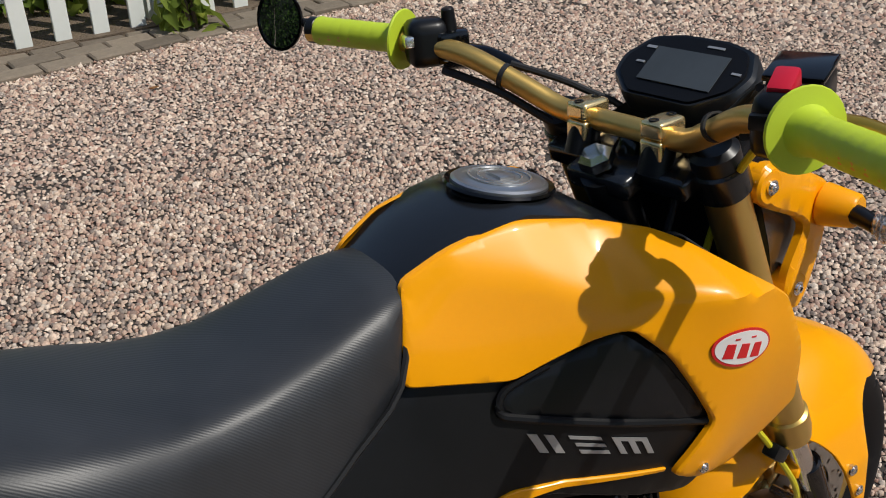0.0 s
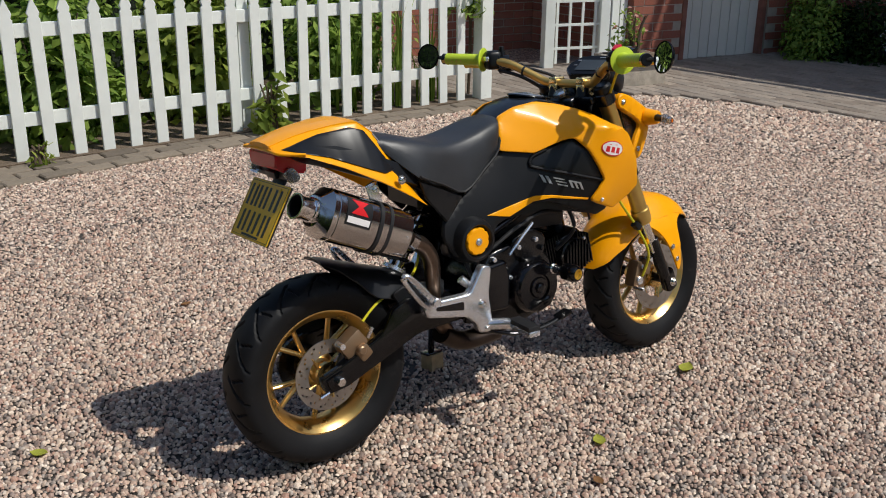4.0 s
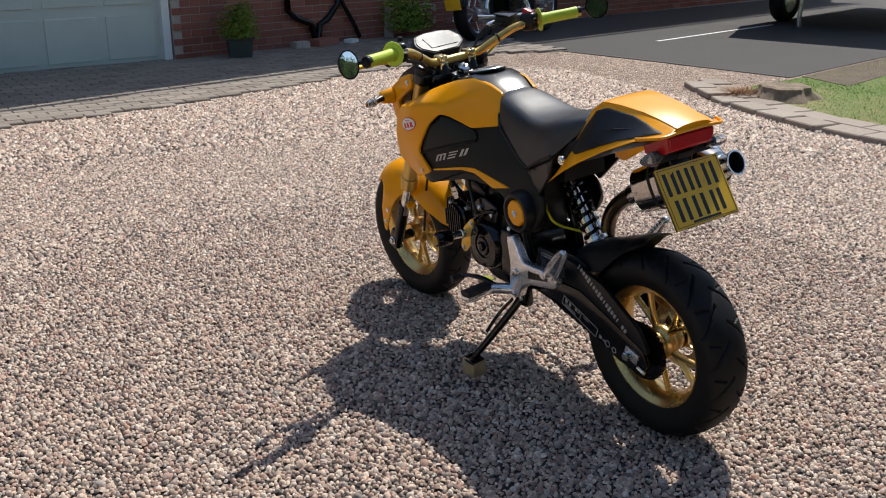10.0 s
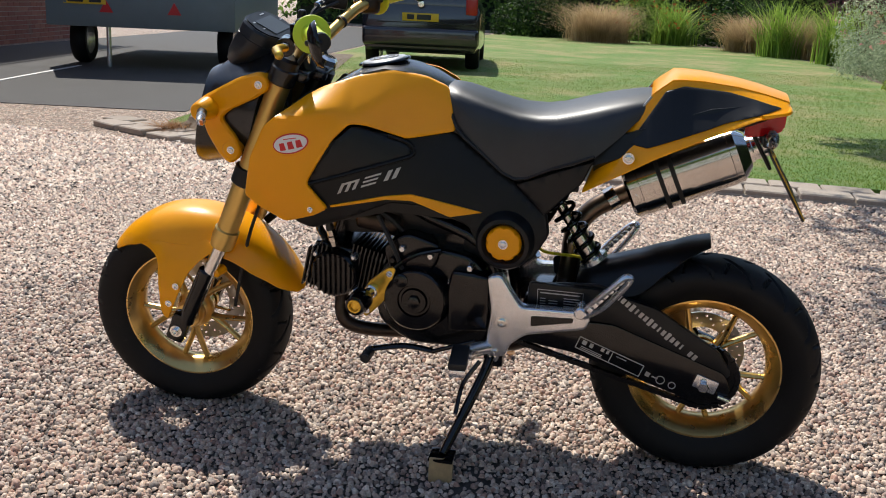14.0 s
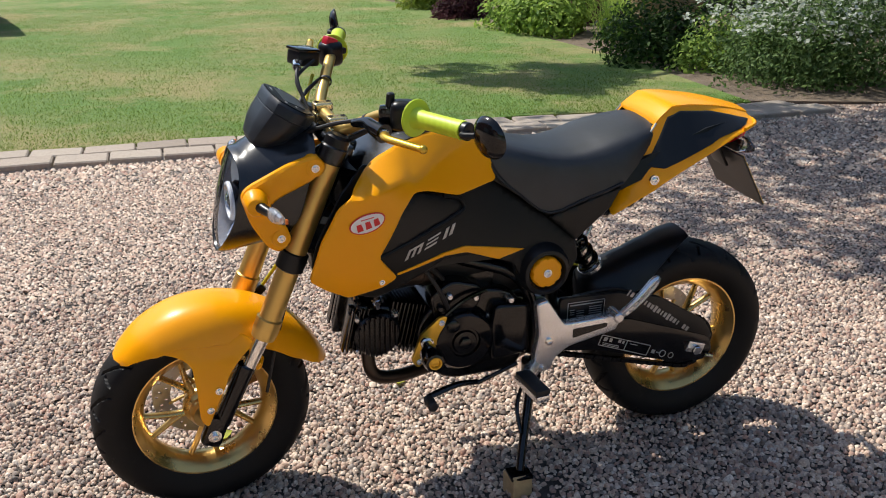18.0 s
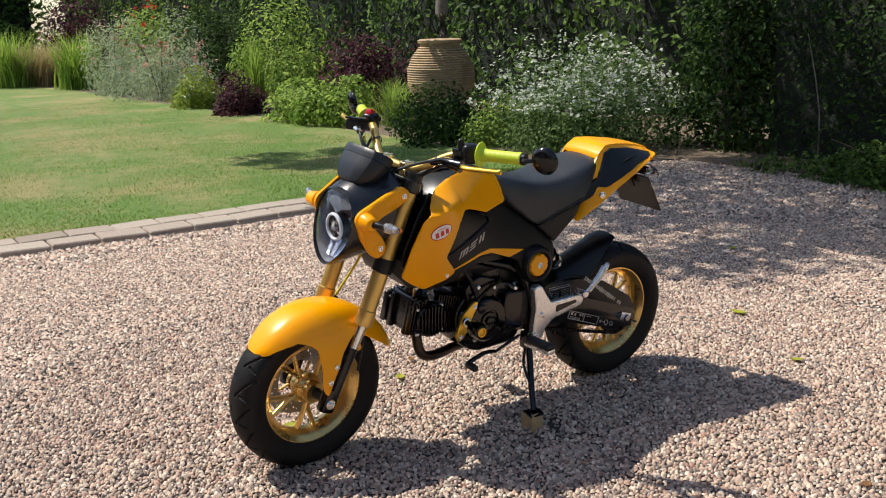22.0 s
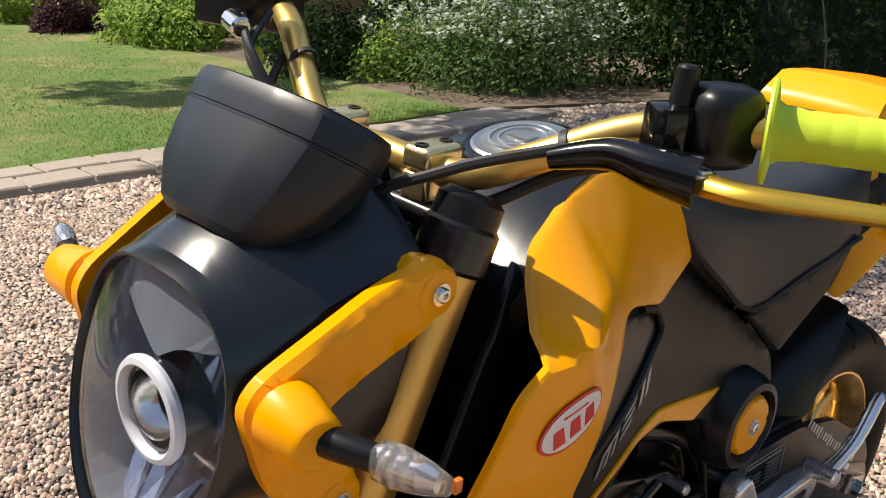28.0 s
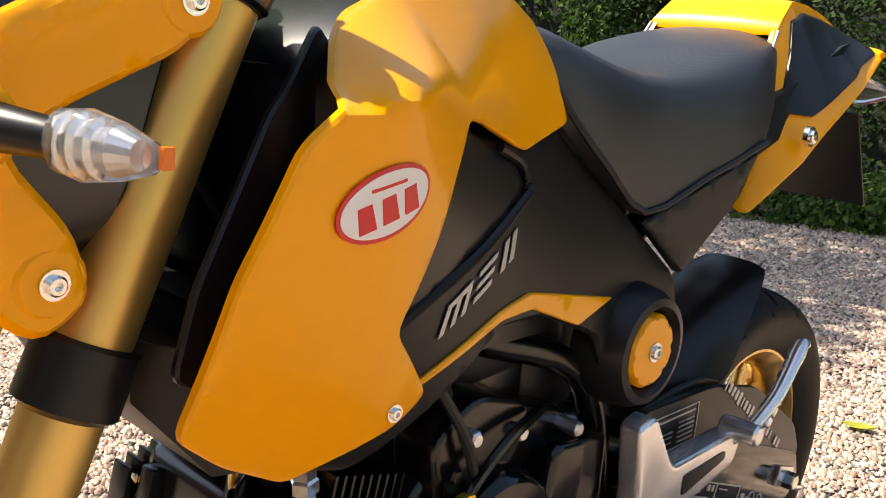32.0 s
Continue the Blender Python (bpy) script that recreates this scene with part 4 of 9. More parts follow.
gb = loft([gface(0.86, 0.001), gface(0.955, -0.001), gface(0.99, 0.004), gface(1.0, 0.012), gface(1.0, 0.0235), gface(0.982, 0.0242), gface(0.982, 0.0262), gface(0.998, 0.027),
           gface(0.955, 0.046, 0.98, (0.006, 0, 0)), gface(0.88, 0.066, 0.92, (0.014, 0, 0.0)), gface(0.66, 0.088, 0.80, (0.026, 0, 0)), gface(0.56, 0.094, 0.72, (0.028, 0, 0)), gface(0.46, 0.095, 0.6, (0.028, 0, 0))])
gauge = front("instrument_gauge", gb, M["pod"], label="black digital instrument pod", smooth=22)
front("gauge_glass", loft([gface(0.88, 0.003), gface(0.88, -0.0025)]), M["gauge_glass"], gauge, "dark gauge face")
lcd = [face_c + Vector((0, a, 0)) + fu * b + fn * 0.0030 for a, b in ((-0.058, -0.026), (0.044, -0.026), (0.050, 0.026), (-0.052, 0.026))]
front("lcd_screen", loft([lcd, [p + fn * 0.0012 for p in lcd]]), M["screen"], gauge, "grey lcd screen")
for u0, u1, v0, v1 in ((-0.035, -0.012, 0.036, 0.039), (0.052, 0.066, 0.022, 0.026), (0.052, 0.064, -0.002, 0.001), (-0.078, -0.066, 0.004, 0.007)):
    bar_ = [face_c + Vector((0, a, 0)) + fu * b + fn * 0.0028 for a, b in ((u0, v0), (u1, v0), (u1, v1), (u0, v1))]
    front("gauge_mark", loft([bar_, [p + fn * 0.0008 for p in bar_]]), M["silver_print"], gauge)
front("gauge_stalk", box((0.05, 0.06, 0.06), (1.02, 0, 0.900), (0, -30, 0), 0.008), M["plastic"], gauge)

# handlebar and controls
BAR = [(0.770, 0.405, 0.990), (0.800, 0.335, 0.987), (0.834, 0.262, 0.982), (0.862, 0.200, 0.970), (0.892, 0.140, 0.938), (0.912, 0.095, 0.914), (0.918, 0.055, 0.909), (0.918, 0.0, 0.909)]
bar_pts = BAR + [(x, -y, z) for x, y, z in BAR[-2::-1]]
hb = front("handlebar", tube(bar_pts, 0.0128, 16, 5), M["gold_tube"], label="gold tapered handlebar")
for s in (1, -1):
    at = Vector((0.918, 0.055 * s, 0.909))
    riser = rod((0.905, 0.055 * s, 0.868), (0.915, 0.055 * s, 0.90), 0.019, 0.018, 20)
    rs = front("bar_riser", riser, M["plastic"], hb)
    clampb = box((0.042, 0.030, 0.024), at + Vector((0.0, 0, -0.0125)), (0, 0, 0), 0.005, seg=3)
    front("bar_clamp", clampb, M["gold_polish"], hb, "pale gold handlebar clamp base")
    cc = box((0.042, 0.030, 0.020), at + Vector((0.0, 0, 0.0105)), (0, 0, 0), 0.006, seg=3)
    front("bar_clamp_cap", cc, M["gold_polish"], hb, "pale gold handlebar clamp cap")
    for dx in (-0.0135, 0.0135):
        front("clamp_bolt", lathe([(0.0055, 0.0), (0.0055, 0.003), (0.003, 0.003), (0.003, -0.002), (0, -0.002)], 12, Matrix.Translation(at + Vector((dx, 0, 0.0185)))), M["plastic"], hb)
    d = Vector((0.772, 0.405 * s, 0.990)) - Vector((0.834, 0.262 * s, 0.982))
    d.normalize()
    g0 = Vector((0.829, 0.279 * s, 0.985))
    prof = [(0.0, 0.0), (0.036, 0.0), (0.0370, 0.002), (0.036, 0.004), (0.022, 0.006), (0.0192, 0.011), (0.0185, 0.02)]
    for i in range(6):
        h = 0.026 + i * 0.0155
        prof += [(0.0172, h), (0.0176, h + 0.004), (0.0176, h + 0.011), (0.0172, h + 0.0145)]
    prof += [(0.0185, 0.124), (0.0175, 0.128), (0.0, 0.128)]
    grip = front("grip", lathe(prof, 26, basis(g0, g0 + d)[0]), M["lime"], hb, "lime green rubber grip with inner flange", 50)
    sw0 = g0 - d * 0.031
    sw = box((0.052, 0.046, 0.058), sw0, (0, 0, -23 * s), 0.017, seg=3)
    front("switch_housing", sw, M["plastic"], hb, "black switch housing")
    front("switch_button", box((0.012, 0.022, 0.014), sw0 + Vector((-0.027, 0.0, 0.006)), (0, 0, -23 * s), 0.003), M["alloy"] if s > 0 else M["plastic"], hb)
    if s < 0:
        front("kill_switch", box((0.032, 0.022, 0.020), sw0 + Vector((0.002, 0.002, 0.029)), (0, -22, 20), 0.005), M["red_plastic"], hb, "red kill switch")
        res = box((0.058, 0.052, 0.034), sw0 + Vector((0.075, 0.035, 0.004)), (0, -8, 20), 0.008)
        front("brake_reservoir", res, M["plastic"], hb, "black brake fluid reservoir")
        mb = sw0 + Vector((0.098, 0.062, 0.0))
        front("banjo_bolt", rod(mb, mb + Vector((0.006, 0.026, -0.004)), 0.010, bevel=0.002), M["chrome"], hb, "bright banjo fitting")
        for k in (0, 1):
            front("control_hose", tube([mb + Vector((-0.01 - 0.03 * k, 0.004, 0.004)), mb + Vector((0.012, 0.045, -0.016 - 0.006 * k)), mb + Vector((0.008, 0.085, -0.058)), mb + Vector((0.0, 0.125, -0.095))], 0.0040, 8, 5), M["soft_rubber"], hb)
        front("reservoir_lid", box((0.060, 0.054, 0.007), sw0 + Vector((0.074, 0.035, 0.024)), (0, -8, 20), 0.003), M["gloss_black"], hb)
    else:
        front("clutch_perch", box((0.042, 0.030, 0.040), sw0 + Vector((0.022, -0.020, -0.006)), (0, 0, -23), 0.007), M["gloss_black"], hb)
        front("perch_pin", rod(sw0 + Vector((0.022, -0.020, 0.0)), sw0 + Vector((0.020, -0.020, 0.040)), 0.010, 0.008, 14, bevel=0.002), M["plastic"], hb)
        perch0 = Vector(g0) + Vector((0.058, -0.012, -0.030))
        front("perch_boot", tube([perch0, sw0 + Vector((0.055, -0.014, -0.026)), sw0 + Vector((0.060, -0.046, -0.024)), sw0 + Vector((0.074, -0.085, -0.036))], 0.019, 14, 4, taper=0.008), M["gloss_black"], hb, "glossy black lever boot")
    low_ = 1 if s > 0 else 0
    perch = Vector(g0) + Vector((0.045 + 0.014 * low_, -0.010 * s, -0.006 - 0.024 * low_))
    tip = Vector(g0) + d * 0.128 + Vector((0.073 + 0.006 * low_, 0, -0.014 - 0.014 * low_))
    lv = tube([perch, perch.lerp(tip, 0.25) + Vector((0.012, 0, 0)), perch.lerp(tip, 0.6) + Vector((0.007, 0, 0)), tip], 0.0106, 10, 6, flat=0.8, taper=0.0080)
    bmesh.ops.create_uvsphere(lv, u_segments=10, v_segments=6, radius=0.0085, matrix=Matrix.Translation(tip))
    front("clutch_lever" if s > 0 else "brake_lever", lv, M["gold_bright"], hb, "gold folding lever")
    front("lever_pivot", bolt(perch + Vector((0, 0, 0.006)), (0, 0, 1), 0.0065, 0.004), M["alloy"], hb)
    e0 = g0 + d * 0.128
    clamp_ = rod(e0, e0 + d * 0.014, 0.017, bevel=0.002)
    mr = front("bar_end_mirror", clamp_, M["plastic"], hb, "round bar end mirror")
    mc = e0 + Vector((-0.016, 0.074 * s, 0.008))
    front("mirror_arm", tube([e0 + d * 0.010, e0 + Vector((0.016, 0.028 * s, 0.001)), mc + Vector((0.010, -0.022 * s, -0.002))], 0.006, 8, 5), M["plastic"], mr)
    mm = basis(mc, mc + Vector((-0.93, -0.30 * s, 0.16)))[0]
    front("mirror_shell", lathe([(0.0, -0.017), (0.022, -0.015), (0.035, -0.008), (0.0405, 0.0), (0.0405, 0.003), (0.037, 0.003), (0.037, 0.0005), (0, 0.0005)], 36, mm), M["gloss_black"], mr, "black mirror shell")
    front("mirror_glass", lathe([(0.0365, 0.0), (0.0365, 0.0018), (0.02, 0.0022), (0.0, 0.0024)], 36, mm), M["mirror"], mr)
front("clutch_cable", tube([(0.905, 0.17, 0.955), (0.955, 0.10, 0.925), (0.985, 0.05, 0.88), (0.93, 0.06, 0.74), (0.80, 0.075, 0.58)], 0.0045, 8), M["soft_rubber"], hb)
front("throttle_cable", tube([(0.86, -0.20, 0.955), (0.94, -0.13, 0.925), (0.965, -0.06, 0.89), (0.92, -0.05, 0.76)], 0.0045, 8), M["soft_rubber"], hb)
front("wiring_loom", tube([(0.845, 0.225, 0.952), (0.875, 0.16, 0.93), (0.91, 0.11, 0.895), (0.95, 0.05, 0.86)], 0.0055, 8), M["soft_rubber"], hb)
for s, q in ((1, 0.158), (-1, 0.150)):
    front("cable_tie", lathe([(0.0128, -0.003), (0.0152, -0.003), (0.0152, 0.003), (0.0128, 0.003)], 14, basis((0.884, q * s, 0.947), (0.862, (q + 0.055) * s, 0.968))[0], closed=True), M["soft_rubber"], hb)
front("ignition_lock", lathe([(0, 0), (0.021, 0), (0.023, 0.012), (0.015, 0.026), (0.0, 0.024)], 22, Matrix.Translation((0.928, -0.005, 0.872))), M["gloss_black"])
front("key_tag", box((0.006, 0.022, 0.045), (0.985, 0.035, 0.868), (0, 20, 15), 0.002), M["red_plastic"], label="red key tag")

# bodywork: half width of the tank and side panels over x, z; knots placed to fit the camera's views
SIDES = plate_surface([
    (0.588, 0.850, 0.066), (0.700, 0.850, 0.105), (0.780, 0.830, 0.150), (0.870, 0.820, 0.207), (0.920, 0.785, 0.205), (0.563, 0.763, 0.091), (0.590, 0.800, 0.088),
    (0.654, 0.718, 0.130), (0.773, 0.778, 0.164), (0.820, 0.800, 0.182), (0.884, 0.745, 0.206), (0.983, 0.696, 0.199),
    (1.006, 0.615, 0.182), (0.920, 0.560, 0.168), (0.860, 0.655, 0.196), (0.859, 0.597, 0.189), (0.821, 0.590, 0.182), (0.692, 0.632, 0.154), (0.588, 0.601, 0.138),
    (0.497, 0.606, 0.124), (0.448, 0.550, 0.126), (0.365, 0.600, 0.114), (0.438, 0.668, 0.100), (0.500, 0.660, 0.112), (0.700, 0.700, 0.150)])
EDGE_Z = ((0.588, 0.850), (0.635, 0.871), (0.707, 0.881), (0.780, 0.868), (0.870, 0.832), (0.910, 0.812), (0.940, 0.812))
EDGE_Y = ((0.588, 0.060), (0.635, 0.068), (0.707, 0.074), (0.780, 0.092), (0.870, 0.143), (0.910, 0.165), (0.940, 0.185))


def BODY(x, z):
    """Two pressed faces that meet in a fold: the sides, and the shoulder that slopes up to the tank's top edge."""
    a = SIDES(x, z)
    b = lerp(x, *EDGE_Y) + lerp(x, (0.60, 0.70), (0.75, 0.90), (0.78, 1.0), (0.83, 1.7), (0.87, 2.4)) * (lerp(x, *EDGE_Z) - z)
    h = max(0.0, 0.007 - abs(a - b)) / 0.007
    return min(a, b) - h * h * 0.007 / 4


SHROUD = rounded([(0.874, 0.834), (0.848, 0.848), (0.780, 0.871), (0.707, 0.885), (0.635, 0.874), (0.588, 0.853), (0.574, 0.810), (0.563, 0.766), (0.662, 0.750), (0.745, 0.778), (0.776, 0.782),
                  (0.808, 0.748), (0.862, 0.655), (0.818, 0.600), (0.846, 0.584), (0.922, 0.557), (0.974, 0.586), (1.008, 0.614), (0.984, 0.705), (0.948, 0.776)], 0.010, 3)
SIDE = rounded([(0.60, 0.775), (0.562, 0.760), (0.50, 0.714), (0.438, 0.668), (0.360, 0.603), (0.352, 0.560), (0.385, 0.503), (0.440, 0.488), (0.495, 0.510), (0.525, 0.568), (0.62, 0.606), (0.692, 0.612),
                (0.789, 0.572), (0.863, 0.545), (0.905, 0.556), (0.90, 0.62), (0.88, 0.70), (0.81, 0.75), (0.76, 0.77), (0.68, 0.76)], 0.010, 3)
VENT = rounded([(0.772, 0.780), (0.664, 0.742), (0.648, 0.722), (0.660, 0.709), (0.846, 0.655), (0.860, 0.664), (0.804, 0.750)], 0.010, 3)
STRIPE = rounded([(0.818, 0.605), (0.704, 0.628), (0.650, 0.633), (0.495, 0.600), (0.565, 0.587), (0.645, 0.618), (0.700, 0.620), (0.815, 0.600)], 0.003, 2)
for s in (1, -1):
    p = part("tank_shroud", skin(SHROUD, BODY, s, 0.006, 0.003, 0.0075, 0.003), M["yellow"], bike, "glossy yellow tank shroud panel")
    g = part("side_panel", skin(SIDE, BODY, s, 0.006, 0.006, 0.016, -0.010), M["grey_plastic"], bike, "matt charcoal side panel")
    part("vent_panel", skin(VENT, BODY, s, 0.004, 0.006, 0.012, -0.0085), M["plastic"], g, "black triangular air duct insert")
    lip = [(0.862, 0.652), (0.76, 0.682), (0.672, 0.707), (0.648, 0.718), (0.658, 0.740), (0.70, 0.756)]
    part("vent_lip", tube([(x, s * (BODY(x, z) - 0.0065), z) for x, z in lip], 0.0045, 8, 5), M["grey_plastic"], g)
    part("yellow_stripe", skin(STRIPE, BODY, s, 0.003, 0.002, 0.012, -0.0065), M["yellow"], g, "thin yellow trim stripe")
    part("panel_bolt", bolt((0.855, s * (BODY(0.855, 0.596) + 0.0045), 0.597), (0.05, s, 0), 0.0042, 0.004), M["chrome"], p)
    # oval sticker: red rim, pale middle, red marks
    lay = lambda x, z: BODY(x, z) + 0.0052
    sx_ = 0.889 if s > 0 else 0.882
    st = part("oval_sticker", skin(ellipse(sx_, 0.742, 0.0395, 0.0215, -15, 36), lay, s, 0.001, 0, 0.012), M["red"], p, "oval red and white sticker")
    part("sticker_field", skin(ellipse(sx_, 0.742, 0.0365, 0.0187, -15, 36), lay, s, 0.001, 0, 0.012, 0.0005), M["white"], st)
    tilt = lambda u, v: (sx_ + 0.966 * u + 0.259 * v, 0.742 - 0.259 * u + 0.966 * v)
    for k in range(3):
        cx, w = 0.0185 - 0.0185 * k, 0.0066
        part("sticker_mark", skin([tilt(cx - w, -0.0115), tilt(cx + w, -0.0115), tilt(cx + w * 0.8, 0.0045), tilt(cx - w * 0.8, 0.0045)], lay, s, 0.001, 0, 0.02, 0.001), M["red"], st)
    part("sticker_mark", skin([tilt(-0.016, 0.0085), tilt(0.012, 0.0105), tilt(0.012, 0.0125), tilt(-0.016, 0.0105)], lay, s, 0.001, 0, 0.02, 0.001), M["red"], st)
    # slanted silver badge strokes
    for k, (a, b, lo, hi) in enumerate(((0.800, 0.793, 0, 1), (0.785, 0.778, 0, 0.95), (0.770, 0.763, 0, 1), (0.797, 0.766, 0.78, 1.0), (0.752, 0.722, 0.0, 0.2), (0.752, 0.722, 0.42, 0.6), (0.752, 0.720, 0.82, 1.0), (0.706, 0.697, 0, 1), (0.690, 0.681, 0, 1))):
        base = lambda x: 0.630 + (0.805 - x) * 0.30
        sl = -0.010
        quad = [(a + sl * lo, base(a) + 0.023 * lo), (b + sl * lo, base(b) + 0.023 * lo), (b + sl * hi, base(b) + 0.023 * hi), (a + sl * hi, base(a) + 0.023 * hi)]
        part("badge_stroke", skin(quad, BODY, s, 0.001, 0, 0.01, -0.0082), M["silver_print"], g)
    # pivot cover
    pm = Matrix.Translation((0.445, s * 0.096, 0.5415)) @ Matrix.Rotation(radians(-90 * s), 4, "X")
    sr = part("pivot_surround", lathe([(0.068, -0.01), (0.062, 0.030), (0.055, 0.044), (0.047, 0.046), (0.042, 0.040), (0.040, 0.02), (0, 0.02)], 40, pm), M["plastic"], bike, "round black pivot surround")
    cap = lathe([(0.0, 0.030), (0.0385, 0.030), (0.0385, 0.040), (0.035, 0.044), (0.0, 0.045)], 40, pm)
    for v in cap.verts:
        q = pm.inverted() @ v.co
        if q.z > 0.035 and 0.033 < math.hypot(q.x, q.y):
            k = 1 - 0.09 * max(0, math.cos(8 * math.atan2(q.y, q.x)) - 0.75) * 4
            v.co = pm @ Vector((q.x * k, q.y * k, q.z))
    part("pivot_cap", cap, M["yellow"], sr, "yellow round frame cap")
    part("pivot_bolt", bolt((0.445, s * 0.1415, 0.5415), (0, s, 0), 0.007, 0.005), M["alloy"], sr)

# black tank top with the fuel cap
rings = []
for x, z, w, e in ((0.590, 0.850, 0.054, 0.843), (0.63, 0.869, 0.064, 0.863), (0.68, 0.886, 0.070, 0.878), (0.725, 0.892, 0.075, 0.882), (0.775, 0.880, 0.088, 0.870), (0.815, 0.860, 0.106, 0.852), (0.86, 0.830, 0.125, 0.82), (0.895, 0.79, 0.118, 0.77)):
    top_ = [(x, w * u, e + (z - e) * (1 - abs(u) ** 2.4) + 0.004) for u in np.linspace(-1, 1, 13)]
    rings.append(top_ + [(x, w * 0.98, e - 0.05), (x, -w * 0.98, e - 0.05)])
cover = part("tank_cover", loft(rings), M["satin"], bike, "satin black tank top cover", 50)
cm = Matrix.Translation((0.745, 0, 0.8900)) @ Matrix.Rotation(radians(10), 4, "Y")
fc = part("fuel_cap", lathe([(0.0, 0.0), (0.050, 0.0), (0.050, 0.004), (0.047, 0.006), (0.042, 0.005), (0.038, 0.007), (0.0, 0.008)], 44, cm), M["fuel_cap"], cover, "brushed steel fuel cap")
part("fuel_cap_recess", lathe([(0.051, -0.004), (0.058, 0.0), (0.056, 0.003), (0.0505, 0.002)], 44, cm, closed=True), M["gloss_black"], fc)
for r0, r1 in ((0.031, 0.033), (0.022, 0.0235)):
    part("fuel_cap_ring", lathe([(r0, 0.0075), (r0, 0.0092), (r1, 0.0092), (r1, 0.0075)], 40, cm, closed=True), M["alloy"], fc)
part("fuel_cap_flap", box((0.018, 0.026, 0.004), cm @ Vector((0, 0, 0.009)), (0, 9, 0), 0.0015), M["fuel_cap"], fc)

# frame and the dark inside behind the headlight
frame_bm = loft([[(x, y * w, zc + z * h) for y, z in ((-1, -1), (1, -1), (1, 1), (-1, 1))] for x, w, zc, h in ((0.30, 0.07, 0.70, 0.05), (0.50, 0.075, 0.70, 0.07), (0.70, 0.09, 0.72, 0.08), (0.86, 0.10, 0.72, 0.09), (0.90, 0.05, 0.74, 0.07))])
fr = part("frame_spine", frame_bm, M["plastic"], bike)
belly = loft([[(x, y * w, zc + z * h) for y, z in ((-1, -1), (1, -1), (1, 1), (-1, 1))] for x, w, zc, h in ((0.56, 0.09, 0.60, 0.03), (0.70, 0.12, 0.62, 0.035), (0.85, 0.15, 0.60, 0.050), (0.95, 0.13, 0.60, 0.045), (0.985, 0.09, 0.63, 0.03))])
part("belly_panel", belly, M["plastic"], fr)
for s in (1, -1):
    part("inner_fairing", skin(rounded([(0.875, 0.84), (0.93, 0.79), (0.985, 0.69), (1.0, 0.64), (0.93, 0.60), (0.86, 0.72), (0.84, 0.82)], 0.01), lambda x, z: lerp(x, (0.84, 0.10), (0.92, 0.15), (1.0, 0.165)), s, 0.004, 0.003, 0.03), M["plastic"], fr)
    part("subframe_rail", tube([(0.45, s * 0.075, 0.62), (0.33, s * 0.080, 0.69), (0.18, s * 0.085, 0.77), (0.0, s * 0.07, 0.83)], 0.012, 10, 4), M["plastic"], fr)
    part("down_tube", tube([(0.87, s * 0.03, 0.70), (0.66, s * 0.06, 0.58), (0.50, s * 0.085, 0.52), (0.45, s * 0.09, 0.40), (0.44, s * 0.085, 0.30)], 0.015, 10, 4), M["engine_black"], fr)

# added dark blocks close see-through gaps under the tank, in place of shade
part("airbox", box((0.34, 0.13, 0.12), (0.66, 0, 0.575), (0, 4, 0), 0.02), M["plastic"], fr, "dark block filling the gap under the tank")
part("engine_mount", box((0.20, 0.11, 0.10), (0.58, 0, 0.515), (0, 0, 0), 0.02), M["engine_black"], fr)
part("rear_mount", box((0.10, 0.12, 0.16), (0.50, 0, 0.54), (0, 0, 0), 0.02), M["plastic"], fr)
# seat
rings = []
for x, z, w, b, bw in ((0.604, 0.850, 0.050, 0.842, 0.055), (0.592, 0.855, 0.057, 0.832, 0.062), (0.560, 0.850, 0.070, 0.766, 0.094), (0.506, 0.834, 0.078, 0.722, 0.099), (0.47, 0.824, 0.082, 0.695, 0.101), (0.433, 0.816, 0.087, 0.672, 0.103),
                       (0.39, 0.814, 0.093, 0.692, 0.112), (0.352, 0.819, 0.099, 0.706, 0.122), (0.31, 0.831, 0.103, 0.722, 0.133), (0.268, 0.843, 0.102, 0.742, 0.138), (0.225, 0.853, 0.094, 0.78, 0.122), (0.19, 0.860, 0.084, 0.815, 0.102), (0.150, 0.864, 0.070, 0.84, 0.08)):
    ring = []
    for k in range(25):
        u = -1 + 2 * k / 24
        a = abs(u)
        if a < 0.62:
            y, zz = w * u / 0.62, z - 0.010 * (a / 0.62) ** 3
        else:
            t = (a - 0.62) / 0.38
            y = math.copysign(w + (bw - w) * t ** 0.8 + 0.004 * math.sin(math.pi * t), u)
            zz = (z - 0.010) + (b - z + 0.010) * (t ** 1.35)
        ring.append((x, y, zz))
    rings.append(ring)
st = part("seat", loft(rings), M["seat"], bike, "black grained vinyl seat", 60)
for s in (1, -1):
    part("seat_piping", tube([(x, s * (bw + 0.001), b + 0.002) for x, b, bw in ((0.588, 0.832, 0.064), (0.56, 0.770, 0.094), (0.506, 0.724, 0.099), (0.433, 0.674, 0.103), (0.352, 0.708, 0.122), (0.268, 0.744, 0.140))], 0.0035, 6, 3), M["soft_rubber"], st)
    part("under_seat_cover", skin(rounded([(0.430, 0.664), (0.352, 0.700), (0.268, 0.736), (0.290, 0.684), (0.322, 0.650), (0.365, 0.604)], 0.006), lambda x, z: lerp(x, (0.26, 0.138), (0.44, 0.099)), s, 0.006, 0.005, 0.015), M["plastic"], bike, "black plastic cover under the seat")
part("seat_base", loft([[(x, y * w, zc + z * 0.03) for y, z in ((-1, -1), (1, -1), (1, 1), (-1, 1))] for x, w, zc in ((0.16, 0.09, 0.82), (0.30, 0.11, 0.75), (0.44, 0.085, 0.70))]), M["plastic"], st)

